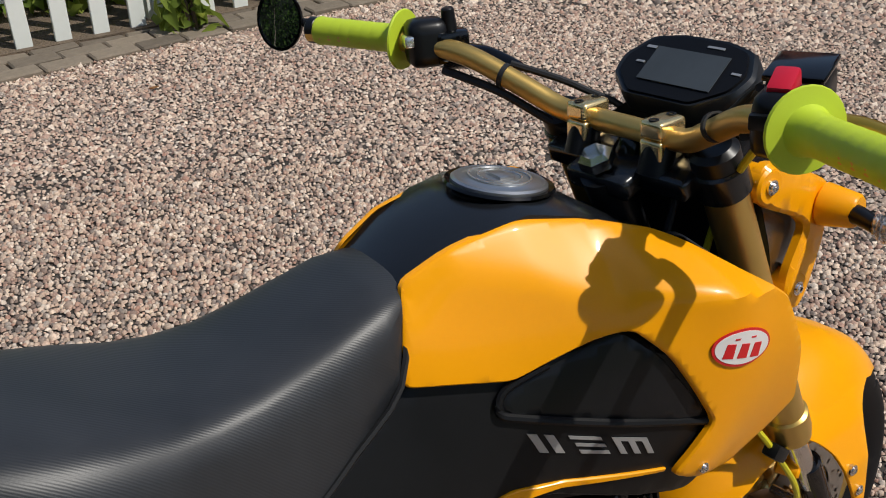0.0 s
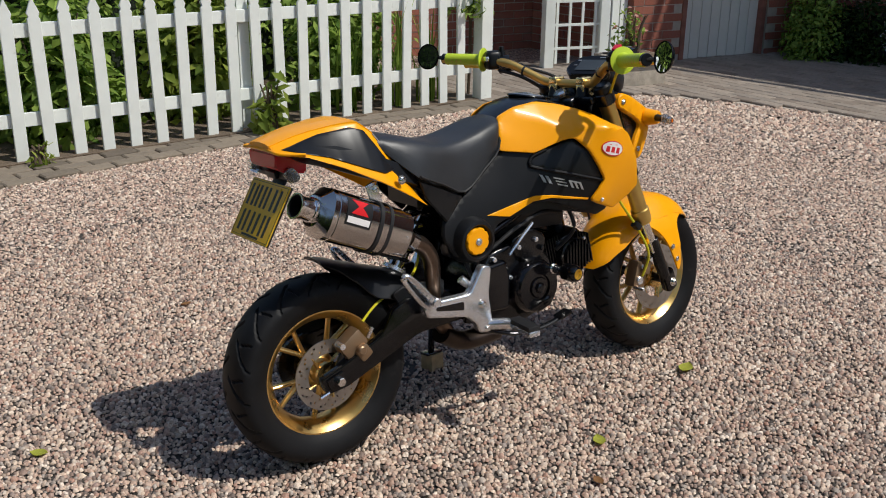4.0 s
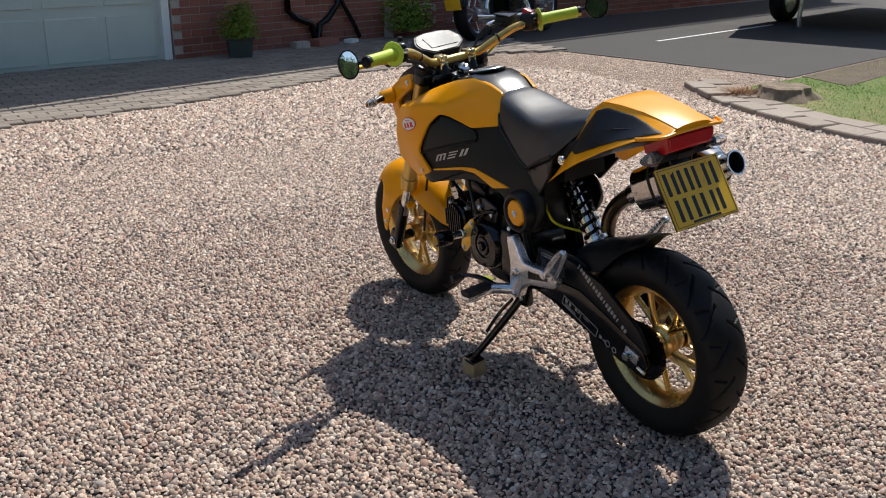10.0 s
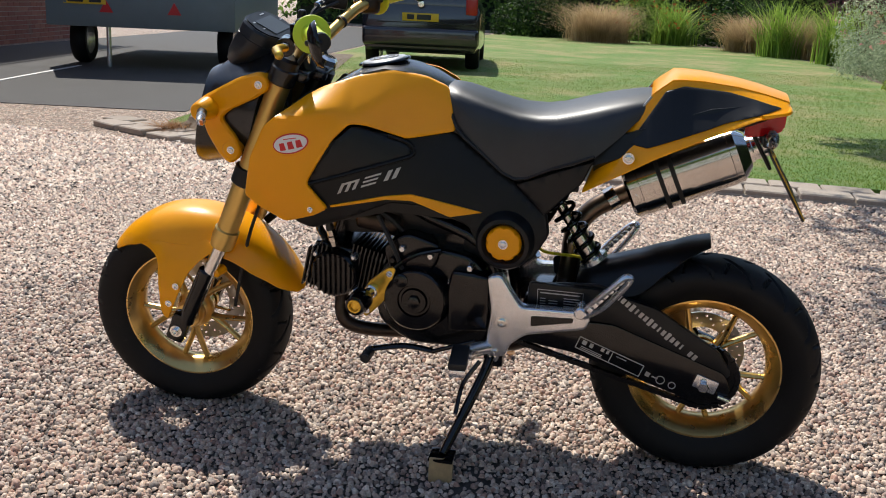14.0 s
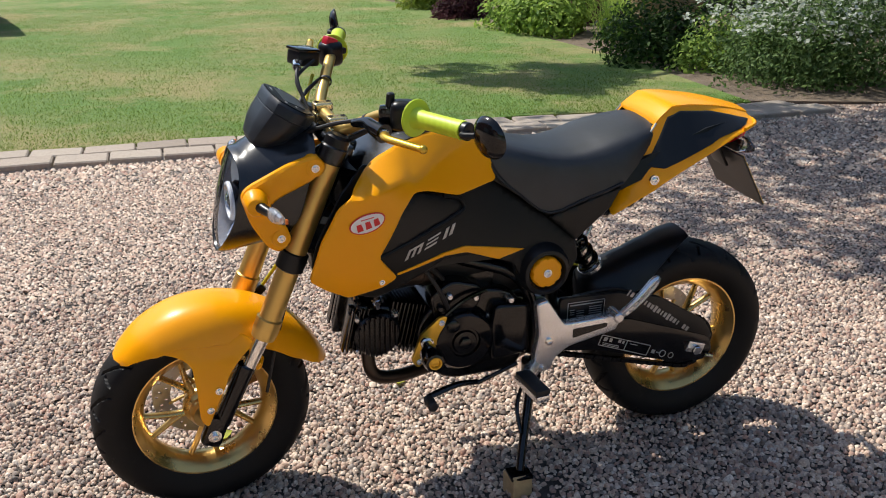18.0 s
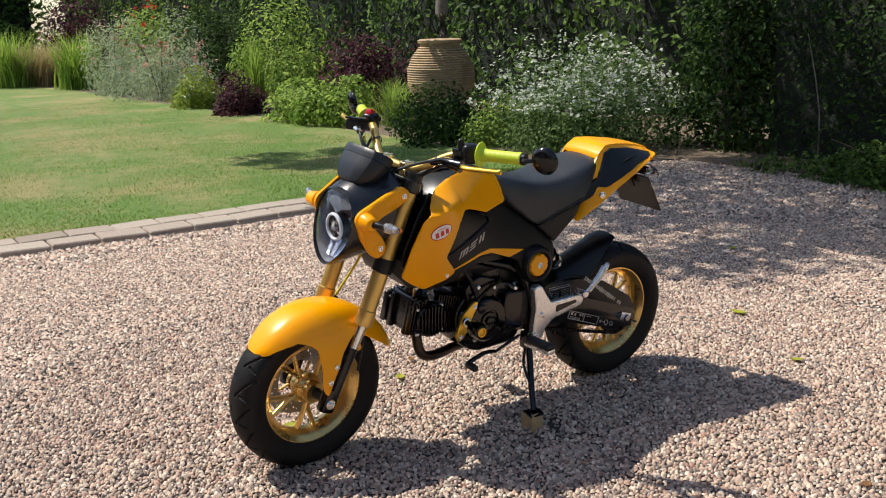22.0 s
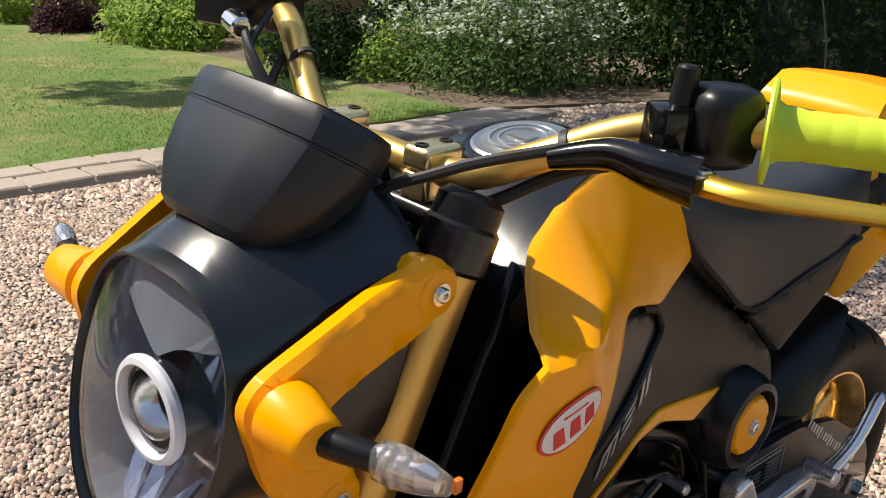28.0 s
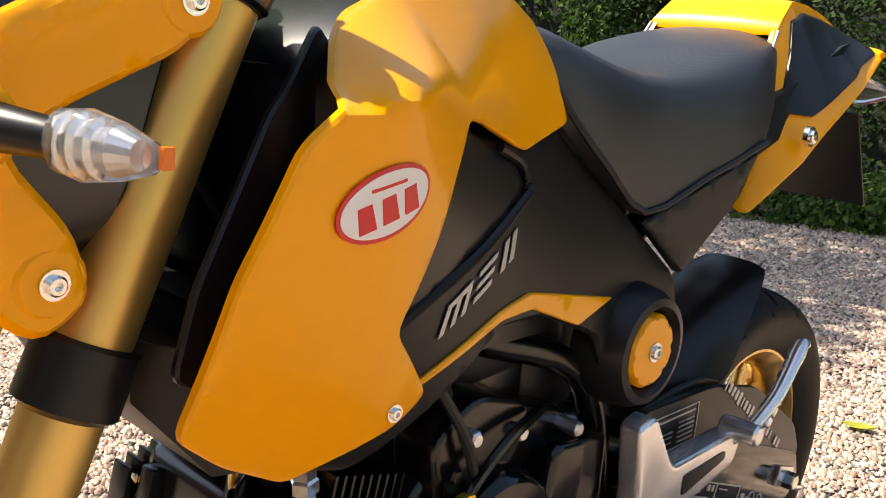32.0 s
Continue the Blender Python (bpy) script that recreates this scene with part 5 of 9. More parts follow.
# tail cowl
TOP = lambda x: lerp(x, (-0.100, 0.864), (-0.055, 0.877), (-0.006, 0.888), (0.050, 0.896), (0.100, 0.900), (0.128, 0.898), (0.165, 0.870), (0.215, 0.802), (0.30, 0.668))
LOW = lambda x: lerp(x, (-0.100, 0.846), (-0.040, 0.838), (0.055, 0.798), (0.15, 0.750), (0.236, 0.700), (0.292, 0.664))


def tail_y(x, z):
    t = max(0.0, min(1.0, (TOP(x) - z) / max(0.01, TOP(x) - LOW(x))))
    return (lerp(x, (-0.100, 0.050), (0.0, 0.060), (0.10, 0.072), (0.2, 0.088)) + (lerp(x, (-0.100, 0.098), (-0.06, 0.132), (0.05, 0.152), (0.2, 0.157), (0.29, 0.146)) - lerp(x, (-0.100, 0.050), (0.0, 0.060), (0.10, 0.072), (0.2, 0.088))) * t)


COWL = rounded([(0.165, 0.868), (0.128, 0.897), (0.100, 0.899), (0.050, 0.895), (-0.006, 0.887), (-0.055, 0.876), (-0.099, 0.863), (-0.099, 0.848), (-0.040, 0.839), (0.055, 0.799), (0.15, 0.751), (0.236, 0.701), (0.290, 0.667), (0.266, 0.728), (0.212, 0.800)], 0.005, 2)
INSET = rounded([(0.140, 0.877), (0.105, 0.888), (0.020, 0.881), (-0.035, 0.869), (-0.084, 0.857), (-0.060, 0.852), (0.020, 0.830), (0.100, 0.797), (0.165, 0.771), (0.203, 0.774), (0.178, 0.815)], 0.004, 2)
deck = loft([[(x, w * u, z + 0.005 * (1 - u * u) - dip * (1 - abs(u))) for u in np.linspace(-1, 1, 11)] + [(x, w * u, z - 0.008 - dip * (1 - abs(u))) for u in np.linspace(1, -1, 11)] for x, w, z, dip in
             [(x, tail_y(x, TOP(x)) + 0.002, TOP(x) + 0.001, lerp(x, (0.0, 0.0), (0.15, 0.002), (0.2, 0.006))) for x in (0.168, 0.155, 0.142, 0.128, 0.112, 0.07, 0.0, -0.04, -0.075, -0.100)]])
tc = part("tail_cowl", deck, M["yellow"], bike, "yellow painted tail cowl", 50)
for s in (1, -1):
    sd = part("cowl_side", skin(COWL, tail_y, s, 0.005, 0.003, 0.008), M["yellow"], tc)
    part("cowl_inset", skin(INSET, tail_y, s, 0.006, 0.002, 0.006, 0.0045), M["plastic"], tc, "satin black cowl insert")
    part("cowl_bolt", bolt((0.2, s * 0.158, 0.752), (0, s, 0.05), 0.0078, 0.006), M["chrome"], tc)
    part("cowl_lip", tube([(-0.100, s * 0.0, 0.8545), (-0.100, s * 0.05, 0.854), (-0.095, s * 0.098, 0.850), (-0.045, s * 0.131, 0.846)], 0.0042, 8, 4), M["yellow"], tc)
for s in (1, -1):
    part("seat_edge_trim", tube([(x, s * (tail_y(x, z) + 0.001), z) for x, z in ((0.167, 0.864), (0.190, 0.832), (0.213, 0.799), (0.264, 0.731), (0.286, 0.686))], 0.0024, 6, 4), M["silver_print"], tc, "thin silver edge trim")
back_ = loft([[(x, y * w, zc + z * h) for y, z in ((-1, -0.4), (-0.8, -1), (0.8, -1), (1, -0.4), (0.9, 1), (-0.9, 1))] for x, w, zc, h in ((0.27, 0.125, 0.735, 0.03), (0.15, 0.135, 0.785, 0.032), (0.05, 0.128, 0.822, 0.030), (-0.04, 0.105, 0.842, 0.020), (-0.085, 0.085, 0.848, 0.008))])
part("tail_underside", back_, M["plastic"], tc)
tl = loft([[(x, y * w, zc + z * h) for y, z in ((-1, 0.3), (-0.9, -1), (0.9, -1), (1, 0.3), (0.95, 1), (-0.95, 1))] for x, w, zc, h in ((-0.02, 0.088, 0.818, 0.026), (-0.078, 0.084, 0.824, 0.024), (-0.096, 0.074, 0.829, 0.018))])
bmesh.ops.bevel(tl, geom=tl.edges[:], offset=0.004, segments=2, affect="EDGES")
part("tail_light", tl, M["red_lens"], bike, "dark red tail light lens")
ph = box((0.07, 0.05, 0.018), (-0.045, 0, 0.795), (0, -14, 0), 0.004)
box((0.012, 0.19, 0.020), (-0.062, 0, 0.788), (0, 0, 0), 0.004, ph)
box((0.008, 0.06, 0.085), (-0.062, 0, 0.755), (0, 31, 0), 0.003, ph)
hold = part("plate_hanger", ph, M["plastic"], bike, "black number plate hanger")
for s in (1, -1):
    part("indicator_stalk", tube([(-0.066, s * 0.07, 0.797), (-0.068, s * 0.10, 0.797)], 0.009, 10, 0), M["plastic"], hold)
    ri = loft([[(-0.072 + w * 0.7 * math.cos(a), s * yy, 0.797 + w * math.sin(a)) for a in (2 * math.pi * i / 14 for i in range(14))] for yy, w in ((0.080, 0.010), (0.088, 0.018), (0.105, 0.019), (0.125, 0.013), (0.138, 0.006))])
    part("rear_indicator", ri, M["frost"], hold, "clear rear indicator lens")
# number plate with bars for its characters
PM = Matrix.Translation((-0.114, 0, 0.7025)) @ Matrix.Rotation(radians(-90), 4, "Z") @ Matrix.Rotation(radians(58.9), 4, "X")


def on_plate(x0, y0, x1, y1, h0, h1, bevel=0.0):
    bm = bmesh.new()
    bmesh.ops.create_cube(bm, size=1.0, matrix=PM @ Matrix.Translation(((x0 + x1) / 2, (y0 + y1) / 2, (h0 + h1) / 2)) @ Matrix.Diagonal((x1 - x0, y1 - y0, h1 - h0, 1)))
    if bevel:
        bmesh.ops.bevel(bm, geom=bm.edges[:], offset=bevel, segments=2, affect="EDGES")
    return bm


plate = part("number_plate", on_plate(-0.1016, -0.0762, 0.1016, 0.0762, -0.0015, 0.0015, 0.001), M["plate_yellow"], bike, "small yellow number plate with black bars")
part("plate_backing", on_plate(-0.1024, -0.0770, 0.1024, 0.0770, -0.0050, 0.0003, 0.0008), M["ink"], plate, "dark back of the number plate")
for x0, y0, x1, y1 in ((-0.097, 0.0705, 0.097, 0.0717), (-0.097, -0.0717, 0.097, -0.0705), (-0.097, -0.0705, -0.0958, 0.0705), (0.0958, -0.0705, 0.097, 0.0705)):
    part("plate_border", on_plate(x0, y0, x1, y1, 0.0008, 0.0021), M["ink"], plate)
for x0, w, y0, y1 in ((-0.086, 0.036, 0.006, 0.062), (-0.040, 0.036, 0.006, 0.062), (0.008, 0.010, 0.006, 0.062), (0.040, 0.036, 0.006, 0.062), (-0.078, 0.036, -0.060, -0.006), (-0.024, 0.038, -0.060, -0.006), (0.034, 0.034, -0.060, -0.006)):
    for q in ((x0, x0 + 0.011), (x0 + w - 0.011, x0 + w)) if w > 0.02 else ((x0, x0 + w),):
        part("plate_bar", on_plate(q[0], y0, q[1], y1, 0.0008, 0.0021), M["ink"], plate)
part("plate_bar", on_plate(-0.045, -0.069, 0.045, -0.0635, 0.0008, 0.0021), M["ink"], plate)
for x in (-0.06, 0.06):
    part("plate_screw", lathe([(0, 0), (0.006, 0), (0.005, 0.003), (0, 0.004)], 14, PM @ Matrix.Translation((x, 0.062, 0.0015))), M["plate_yellow"], plate)

# exhaust
e0, e1 = Vector((0.205, -0.128, 0.603)), Vector((-0.040, -0.148, 0.712))
em, el = basis(e0, e1)


def oval(r, h, sx=1.0, sy=1.12):
    return [em @ Vector((r * sx * math.copysign(abs(math.cos(a)) ** 0.74, math.cos(a)), r * sy * math.copysign(abs(math.sin(a)) ** 0.74, math.sin(a)), h)) for a in (2 * math.pi * i / 48 for i in range(48))]


mf = part("muffler", loft([oval(0.030, 0.0), oval(0.050, 0.004), oval(0.0555, 0.010), oval(0.0555, 0.034), oval(0.057, 0.035), oval(0.057, 0.24), oval(0.0555, 0.241), oval(0.0555, 0.256), oval(0.053, 0.258), oval(0.0345, 0.280), oval(0.0330, 0.2805)]), M["brushed"], bike, "stainless steel oval silencer can", 28)
part("muffler_tip", lathe([(0.031, 0.270), (0.031, 0.288), (0.028, 0.290), (0.028, 0.320), (0.0315, 0.326), (0.0315, 0.330), (0.0275, 0.330), (0.0265, 0.28), (0.0, 0.275)], 36, em), M["chrome"], mf, "polished exhaust outlet")
# black floor and wall in the outlet; the colour supplies the hole's shade
part("muffler_core", lathe([(0.0263, 0.327), (0.0258, 0.327), (0.0255, 0.285), (0, 0.285)], 28, em), M["ink"], mf, "black lining standing in for the outlet's shaded depth")
for h in (0.078, 0.108):
    part("muffler_band", loft([oval(0.0572, h), oval(0.0600, h), oval(0.0600, h + 0.010), oval(0.0572, h + 0.010), oval(0.0572, h)], caps=False), M["soft_rubber"], mf)
part("muffler_strap", loft([oval(0.0572, 0.088), oval(0.0590, 0.088), oval(0.0590, 0.108), oval(0.0572, 0.108)], caps=False), M["brushed"], mf)
part("muffler_hanger", box((0.03, 0.008, 0.06), (0.135, -0.126, 0.722), (0, -20, 0), 0.003), M["alloy"], mf)
part("hanger_bolt", bolt((0.137, -0.131, 0.733), (0, -1, 0), 0.008, 0.006), M["chrome"], mf)
for i in range(10):
    a = 2 * math.pi * i / 10
    for h in (0.250, 0.022):
        q = em @ Vector((0.0552 * math.cos(a), 0.0615 * math.sin(a), h))
        part("rivet", bolt(q, q - em @ Vector((0, 0, h)), 0.0026, 0.002), M["alloy"], mf)


def on_can(pts, lift):
    """A thin label bent round the outer side of the can; pts in (along, round) metres."""
    bm = bmesh.new()
    rows = []
    n = 8
    for lf in (0.0, 0.0006):
        grid = []
        for i in range(n + 1):
            t = i / n
            grid.append([])
            for k in range(len(pts[0])):
                al = pts[0][k][0] + (pts[1][k][0] - pts[0][k][0]) * t
                ro = pts[0][k][1] + (pts[1][k][1] - pts[0][k][1]) * t
                ang_ = CAN0 + ro / 0.059
                r = 0.0572 + lift + lf
                grid[-1].append(bm.verts.new(em @ Vector((r * math.copysign(abs(math.cos(ang_)) ** 0.74, math.cos(ang_)), 1.12 * r * math.copysign(abs(math.sin(ang_)) ** 0.74, math.sin(ang_)), al))))
        for a_, b_ in zip(grid, grid[1:]):
            for k in range(len(a_) - 1):
                bm.faces.new((a_[k], a_[k + 1], b_[k + 1], b_[k]))
    return bm


out_ = em.inverted().to_3x3() @ Vector((0.05, -0.90, 0.42))
CAN0 = math.atan2(out_.y, out_.x)
rd = 1 if (em @ Vector((math.cos(CAN0 + 0.3), math.sin(CAN0 + 0.3), 0))).z > (em @ Vector((math.cos(CAN0), math.sin(CAN0), 0))).z else -1
lab = part("silencer_label", on_can([[(0.145, -0.028), (0.222, -0.028)], [(0.145, 0.028), (0.222, 0.028)]], 0.0002), M["ink"], mf, "black silencer badge with red hourglass")
for t0, t1, w0, w1 in ((-0.012, 0.006, 0.026, 0.006), (0.006, 0.024, 0.006, 0.026)):
    part("badge_shape", on_can([[(0.1835 - w0, rd * t0), (0.1835 + w0, rd * t0)], [(0.1835 - w1, rd * t1), (0.1835 + w1, rd * t1)]], 0.0012), M["red"], lab)
part("badge_bar", on_can([[(0.150, rd * -0.0245), (0.217, rd * -0.0245)], [(0.150, rd * -0.0175), (0.217, rd * -0.0175)]], 0.0012), M["white"], lab)
part("link_pipe", tube([(0.20, -0.127, 0.604), (0.245, -0.122, 0.580), (0.285, -0.112, 0.552), (0.315, -0.100, 0.505), (0.322, -0.088, 0.43), (0.335, -0.075, 0.35), (0.38, -0.06, 0.285)], 0.0235, 20, 5, taper=0.021), M["heat_steel"], bike, "heat-browned exhaust link pipe")
part("pipe_clamp", lathe([(0.0245, -0.012), (0.028, -0.012), (0.028, 0.012), (0.0245, 0.012)], 26, basis((0.235, -0.1235, 0.586), (0.28, -0.113, 0.556))[0], closed=True), M["brushed"], bike)
part("exhaust_header", tube([(0.835, 0.0, 0.38), (0.845, 0.02, 0.325), (0.832, 0.032, 0.275), (0.77, 0.02, 0.254), (0.64, -0.03, 0.242), (0.50, -0.055, 0.232), (0.40, -0.06, 0.255), (0.36, -0.065, 0.31)], 0.0165, 16, 5), M["header_steel"], bike, "dark browned exhaust header pipe")
part("collector_box", tube([(0.56, -0.045, 0.232), (0.44, -0.055, 0.236), (0.36, -0.062, 0.28)], 0.034, 18, 5, flat=0.8), M["header_steel"], bike)

# engine
case = slab(rounded([(0.47, 0.30), (0.50, 0.265), (0.66, 0.262), (0.735, 0.31), (0.745, 0.42), (0.70, 0.475), (0.60, 0.50), (0.51, 0.485), (0.465, 0.42)], 0.03, 4), -0.098, 0.088, 0.012, seg=3)
eng = part("crankcase", case, M["engine_black"], bike, "black painted engine crankcase")
for s, c, r, d0, d1 in ((1, (0.640, 0.385), 0.076, 0.080, 0.124), (-1, (0.655, 0.365), 0.078, 0.095, 0.135)):
    m = Matrix.Translation((c[0], 0, c[1])) @ Matrix.Rotation(radians(-90 * s), 4, "X")
    cv = part("engine_cover", lathe([(r * 1.06, d0 - 0.02), (r * 1.06, d0 + 0.012), (r, d0 + 0.020), (r * 0.96, d1), (r * 0.88, d1 + 0.006), (r * 0.50, d1 + 0.008), (r * 0.47, d1 + 0.003), (r * 0.40, d1 + 0.003), (r * 0.36, d1 + 0.009), (0, d1 + 0.010)], 48, m), M["gloss_black"], eng, "round gloss black engine cover")
    part("cover_cap", lathe([(0, d1), (r * 0.2, d1), (r * 0.2, d1 + 0.016), (r * 0.15, d1 + 0.018), (0, d1 + 0.018)], 6, m), M["engine_black"], cv)
    part("cover_plug", lathe([(0.0, d1 + 0.012), (0.011, d1 + 0.012), (0.0155, d1 + 0.009), (0.017, d1)], 24, m @ Matrix.Translation((0.030, -0.046 * s * (1 if s > 0 else -1), 0))), M["engine_black"], cv)
    for i in range(8):
        a = 2 * math.pi * (i + 0.4) / 8
        part("cover_bolt", bolt((c[0] + r * 1.07 * math.cos(a), s * (d0 + 0.010), c[1] + r * 1.07 * math.sin(a)), (0, s, 0), 0.005, 0.006), M["engine_black"] if i % 3 else M["alloy"], cv)
    part("rear_cover", slab(rounded([(0.47, 0.325), (0.565, 0.315), (0.572, 0.40), (0.56, 0.462), (0.47, 0.455)], 0.015, 3), s * 0.07, s * 0.118, 0.010, seg=3), M["gloss_black"], eng, "gloss black sprocket cover")
    part("upper_cover", slab(rounded([(0.60, 0.455), (0.70, 0.42), (0.72, 0.50), (0.665, 0.535), (0.585, 0.51)], 0.02, 3), s * 0.05, s * 0.104, 0.008, seg=3), M["engine_black"], eng)
    part("starter_lump", rod((0.56, s * 0.02, 0.53), (0.66, s * 0.02, 0.535), 0.032, bevel=0.006), M["engine_black"], eng)
    for bx, bz in ((0.609, 0.487), (0.673, 0.498), (0.695, 0.470), (0.52, 0.468)):
        part("case_bolt", rod((bx, s * 0.085, bz), (bx, s * 0.115, bz), 0.008, bevel=0.002, seg=6), M["alloy"] if bx < 0.68 else M["engine_black"], eng)
for i in range(9):
    x = 0.732 + 0.0095 * i
    part("cylinder_fin", box((0.0042, 0.150, 0.125), (x, 0.0, 0.405 + 0.0025 * i), (0, -12, 0), 0.0018), M["engine_black"], eng)
part("cylinder_barrel", box((0.10, 0.118, 0.10), (0.77, 0, 0.41), (0, -12, 0), 0.012), M["engine_black"], eng)
hd = part("cylinder_head", box((0.09, 0.148, 0.125), (0.848, 0, 0.420), (0, -12, 0), 0.018, seg=3), M["engine_black"], eng, "black cylinder head")
for s in (1, -1):
    m = Matrix.Translation((0.840, 0, 0.415)) @ Matrix.Rotation(radians(-90 * s), 4, "X")
    cp = part("head_cover", lathe([(0.058, 0.06), (0.058, 0.080), (0.0545, 0.086), (0.0545, 0.093), (0.050, 0.098), (0.0, 0.099)], 36, m), M["engine_black"], eng, "ribbed round head cover")
    for k in range(8):
        xx = -0.042 + 0.012 * k
        hgt = math.sqrt(0.050 ** 2 - xx ** 2)
        part("cover_rib", box((0.0050, 0.014, 2 * hgt), (0.840 + xx, s * 0.101, 0.415), (0, 0, 0), 0.002), M["gloss_black"], cp)
    for a in (45, 135, 225, 315):
        part("head_bolt", rod((0.840 + 0.064 * math.cos(radians(a)), s * 0.06, 0.415 + 0.058 * math.sin(radians(a))), (0.840 + 0.064 * math.cos(radians(a)), s * 0.088, 0.415 + 0.058 * math.sin(radians(a))), 0.0105, 0.008, 14, bevel=0.004), M["alloy"], hd)
    for k in range(5):
        part("head_fin", box((0.0040, 0.024, 0.118 - 0.006 * k), (0.868 + 0.0105 * k, s * 0.074, 0.424), (0, -12, 0), 0.0015), M["engine_black"], hd)
    part("front_fin", box((0.02, 0.02, 0.11), (0.897, s * 0.045, 0.42), (0, -12, 0), 0.004), M["engine_black"], hd)
part("starter_motor", lathe([(0.0, 0.0), (0.026, 0.0), (0.029, 0.004), (0.029, 0.030), (0.027, 0.032), (0.029, 0.034), (0.029, 0.090), (0.022, 0.097), (0.0, 0.098)], 28, basis((0.695, 0.050, 0.535), (0.795, 0.055, 0.552))[0]), M["header_steel"], eng, "dark starter motor")
sn = part("sensor_body", lathe([(0.0, 0.0), (0.009, 0.0), (0.009, 0.012), (0.012, 0.013), (0.012, 0.024), (0.010, 0.026), (0.010, 0.040), (0.0, 0.041)], 6, basis((0.838, 0.086, 0.482), (0.846, 0.092, 0.526))[0]), M["brushed"], hd, "silver sensor with a black plug")
part("sensor_plug", tube([(0.845, 0.091, 0.522), (0.848, 0.094, 0.545), (0.830, 0.090, 0.570)], 0.010, 10, 4, taper=0.005), M["soft_rubber"], sn)
part("case_rib", tube([(0.585, 0.112, 0.505), (0.640, 0.120, 0.490), (0.690, 0.122, 0.452), (0.706, 0.120, 0.405)], 0.0055, 8, 5), M["gloss_black"], eng)
part("spark_plug", tube([(0.872, 0.045, 0.48), (0.880, 0.07, 0.525), (0.84, 0.085, 0.560)], 0.009, 10, 4), M["brushed"], hd)
part("intake_tract", tube([(0.85, 0.0, 0.48), (0.82, 0.0, 0.55), (0.74, 0.0, 0.58), (0.62, 0.0, 0.59)], 0.028, 16, 5), M["engine_black"], eng)
part("throttle_body", rod((0.77, -0.035, 0.565), (0.77, 0.045, 0.565), 0.026, bevel=0.004), M["alloy"], eng)
for pts, r, mt in (([(0.68, 0.08, 0.53), (0.72, 0.095, 0.57), (0.78, 0.095, 0.585), (0.83, 0.06, 0.56)], 0.006, "soft_rubber"), ([(0.66, 0.11, 0.42), (0.69, 0.118, 0.50), (0.73, 0.105, 0.57)], 0.005, "soft_rubber"),
                   ([(0.52, -0.10, 0.50), (0.60, -0.11, 0.545), (0.70, -0.10, 0.57), (0.80, -0.08, 0.55)], 0.006, "soft_rubber"), ([(0.57, -0.115, 0.475), (0.62, -0.115, 0.52), (0.66, -0.112, 0.55)], 0.005, "alloy"),
                   ([(0.78, -0.075, 0.44), (0.82, -0.11, 0.50), (0.81, -0.10, 0.56)], 0.006, "soft_rubber"), ([(0.42, -0.095, 0.50), (0.44, -0.115, 0.42), (0.42, -0.11, 0.34)], 0.006, "soft_rubber")):
    part("engine_hose", tube(pts, r, 8), M[mt], eng)
bk = part("slider_bracket", slab(rounded([(0.682, 0.458), (0.700, 0.458), (0.746, 0.418), (0.768, 0.352), (0.752, 0.332), (0.734, 0.350), (0.712, 0.374), (0.700, 0.400)], 0.008, 3), 0.118, 0.128, 0.002), M["gold_bright"], bike, "gold crash bobbin bracket")
part("bracket_bolt", bolt((0.697, 0.129, 0.443), (0, 1, 0), 0.005, 0.005), M["alloy"], bk)
part("bracket_bolt", bolt((0.750, 0.129, 0.350), (0, 1, 0), 0.005, 0.005), M["alloy"], bk)
for s in (1, -1):
    x, z = (0.742, 0.402) if s > 0 else (0.716, 0.41)
    part("slider_post", rod((x - 0.012, s * 0.100, z), (x, s * 0.188, z), 0.0125, 0.0115, 18), M["chrome"], bk)
    part("post_collar", rod((x - 0.007, s * 0.134, z), (x - 0.006, s * 0.146, z), 0.0155, 0.0155, 18, bevel=0.002), M["chrome"], bk)
    m = basis((x, s * 0.180, z), (x + 0.004, s * 0.24, z))[0]
    bb = part("crash_bobbin", lathe([(0, 0), (0.020, 0), (0.025, 0.006), (0.0255, 0.040), (0.021, 0.052), (0.016, 0.054), (0.015, 0.048), (0, 0.048)], 28, m), M["gloss_black"], bk, "black crash bobbin with gold end")
    part("bobbin_insert", lathe([(0.015, 0.047), (0.015, 0.0545), (0.0115, 0.0545), (0.009, 0.049), (0.004, 0.049), (0, 0.05)], 24, m), M["gold_bright"], bb)

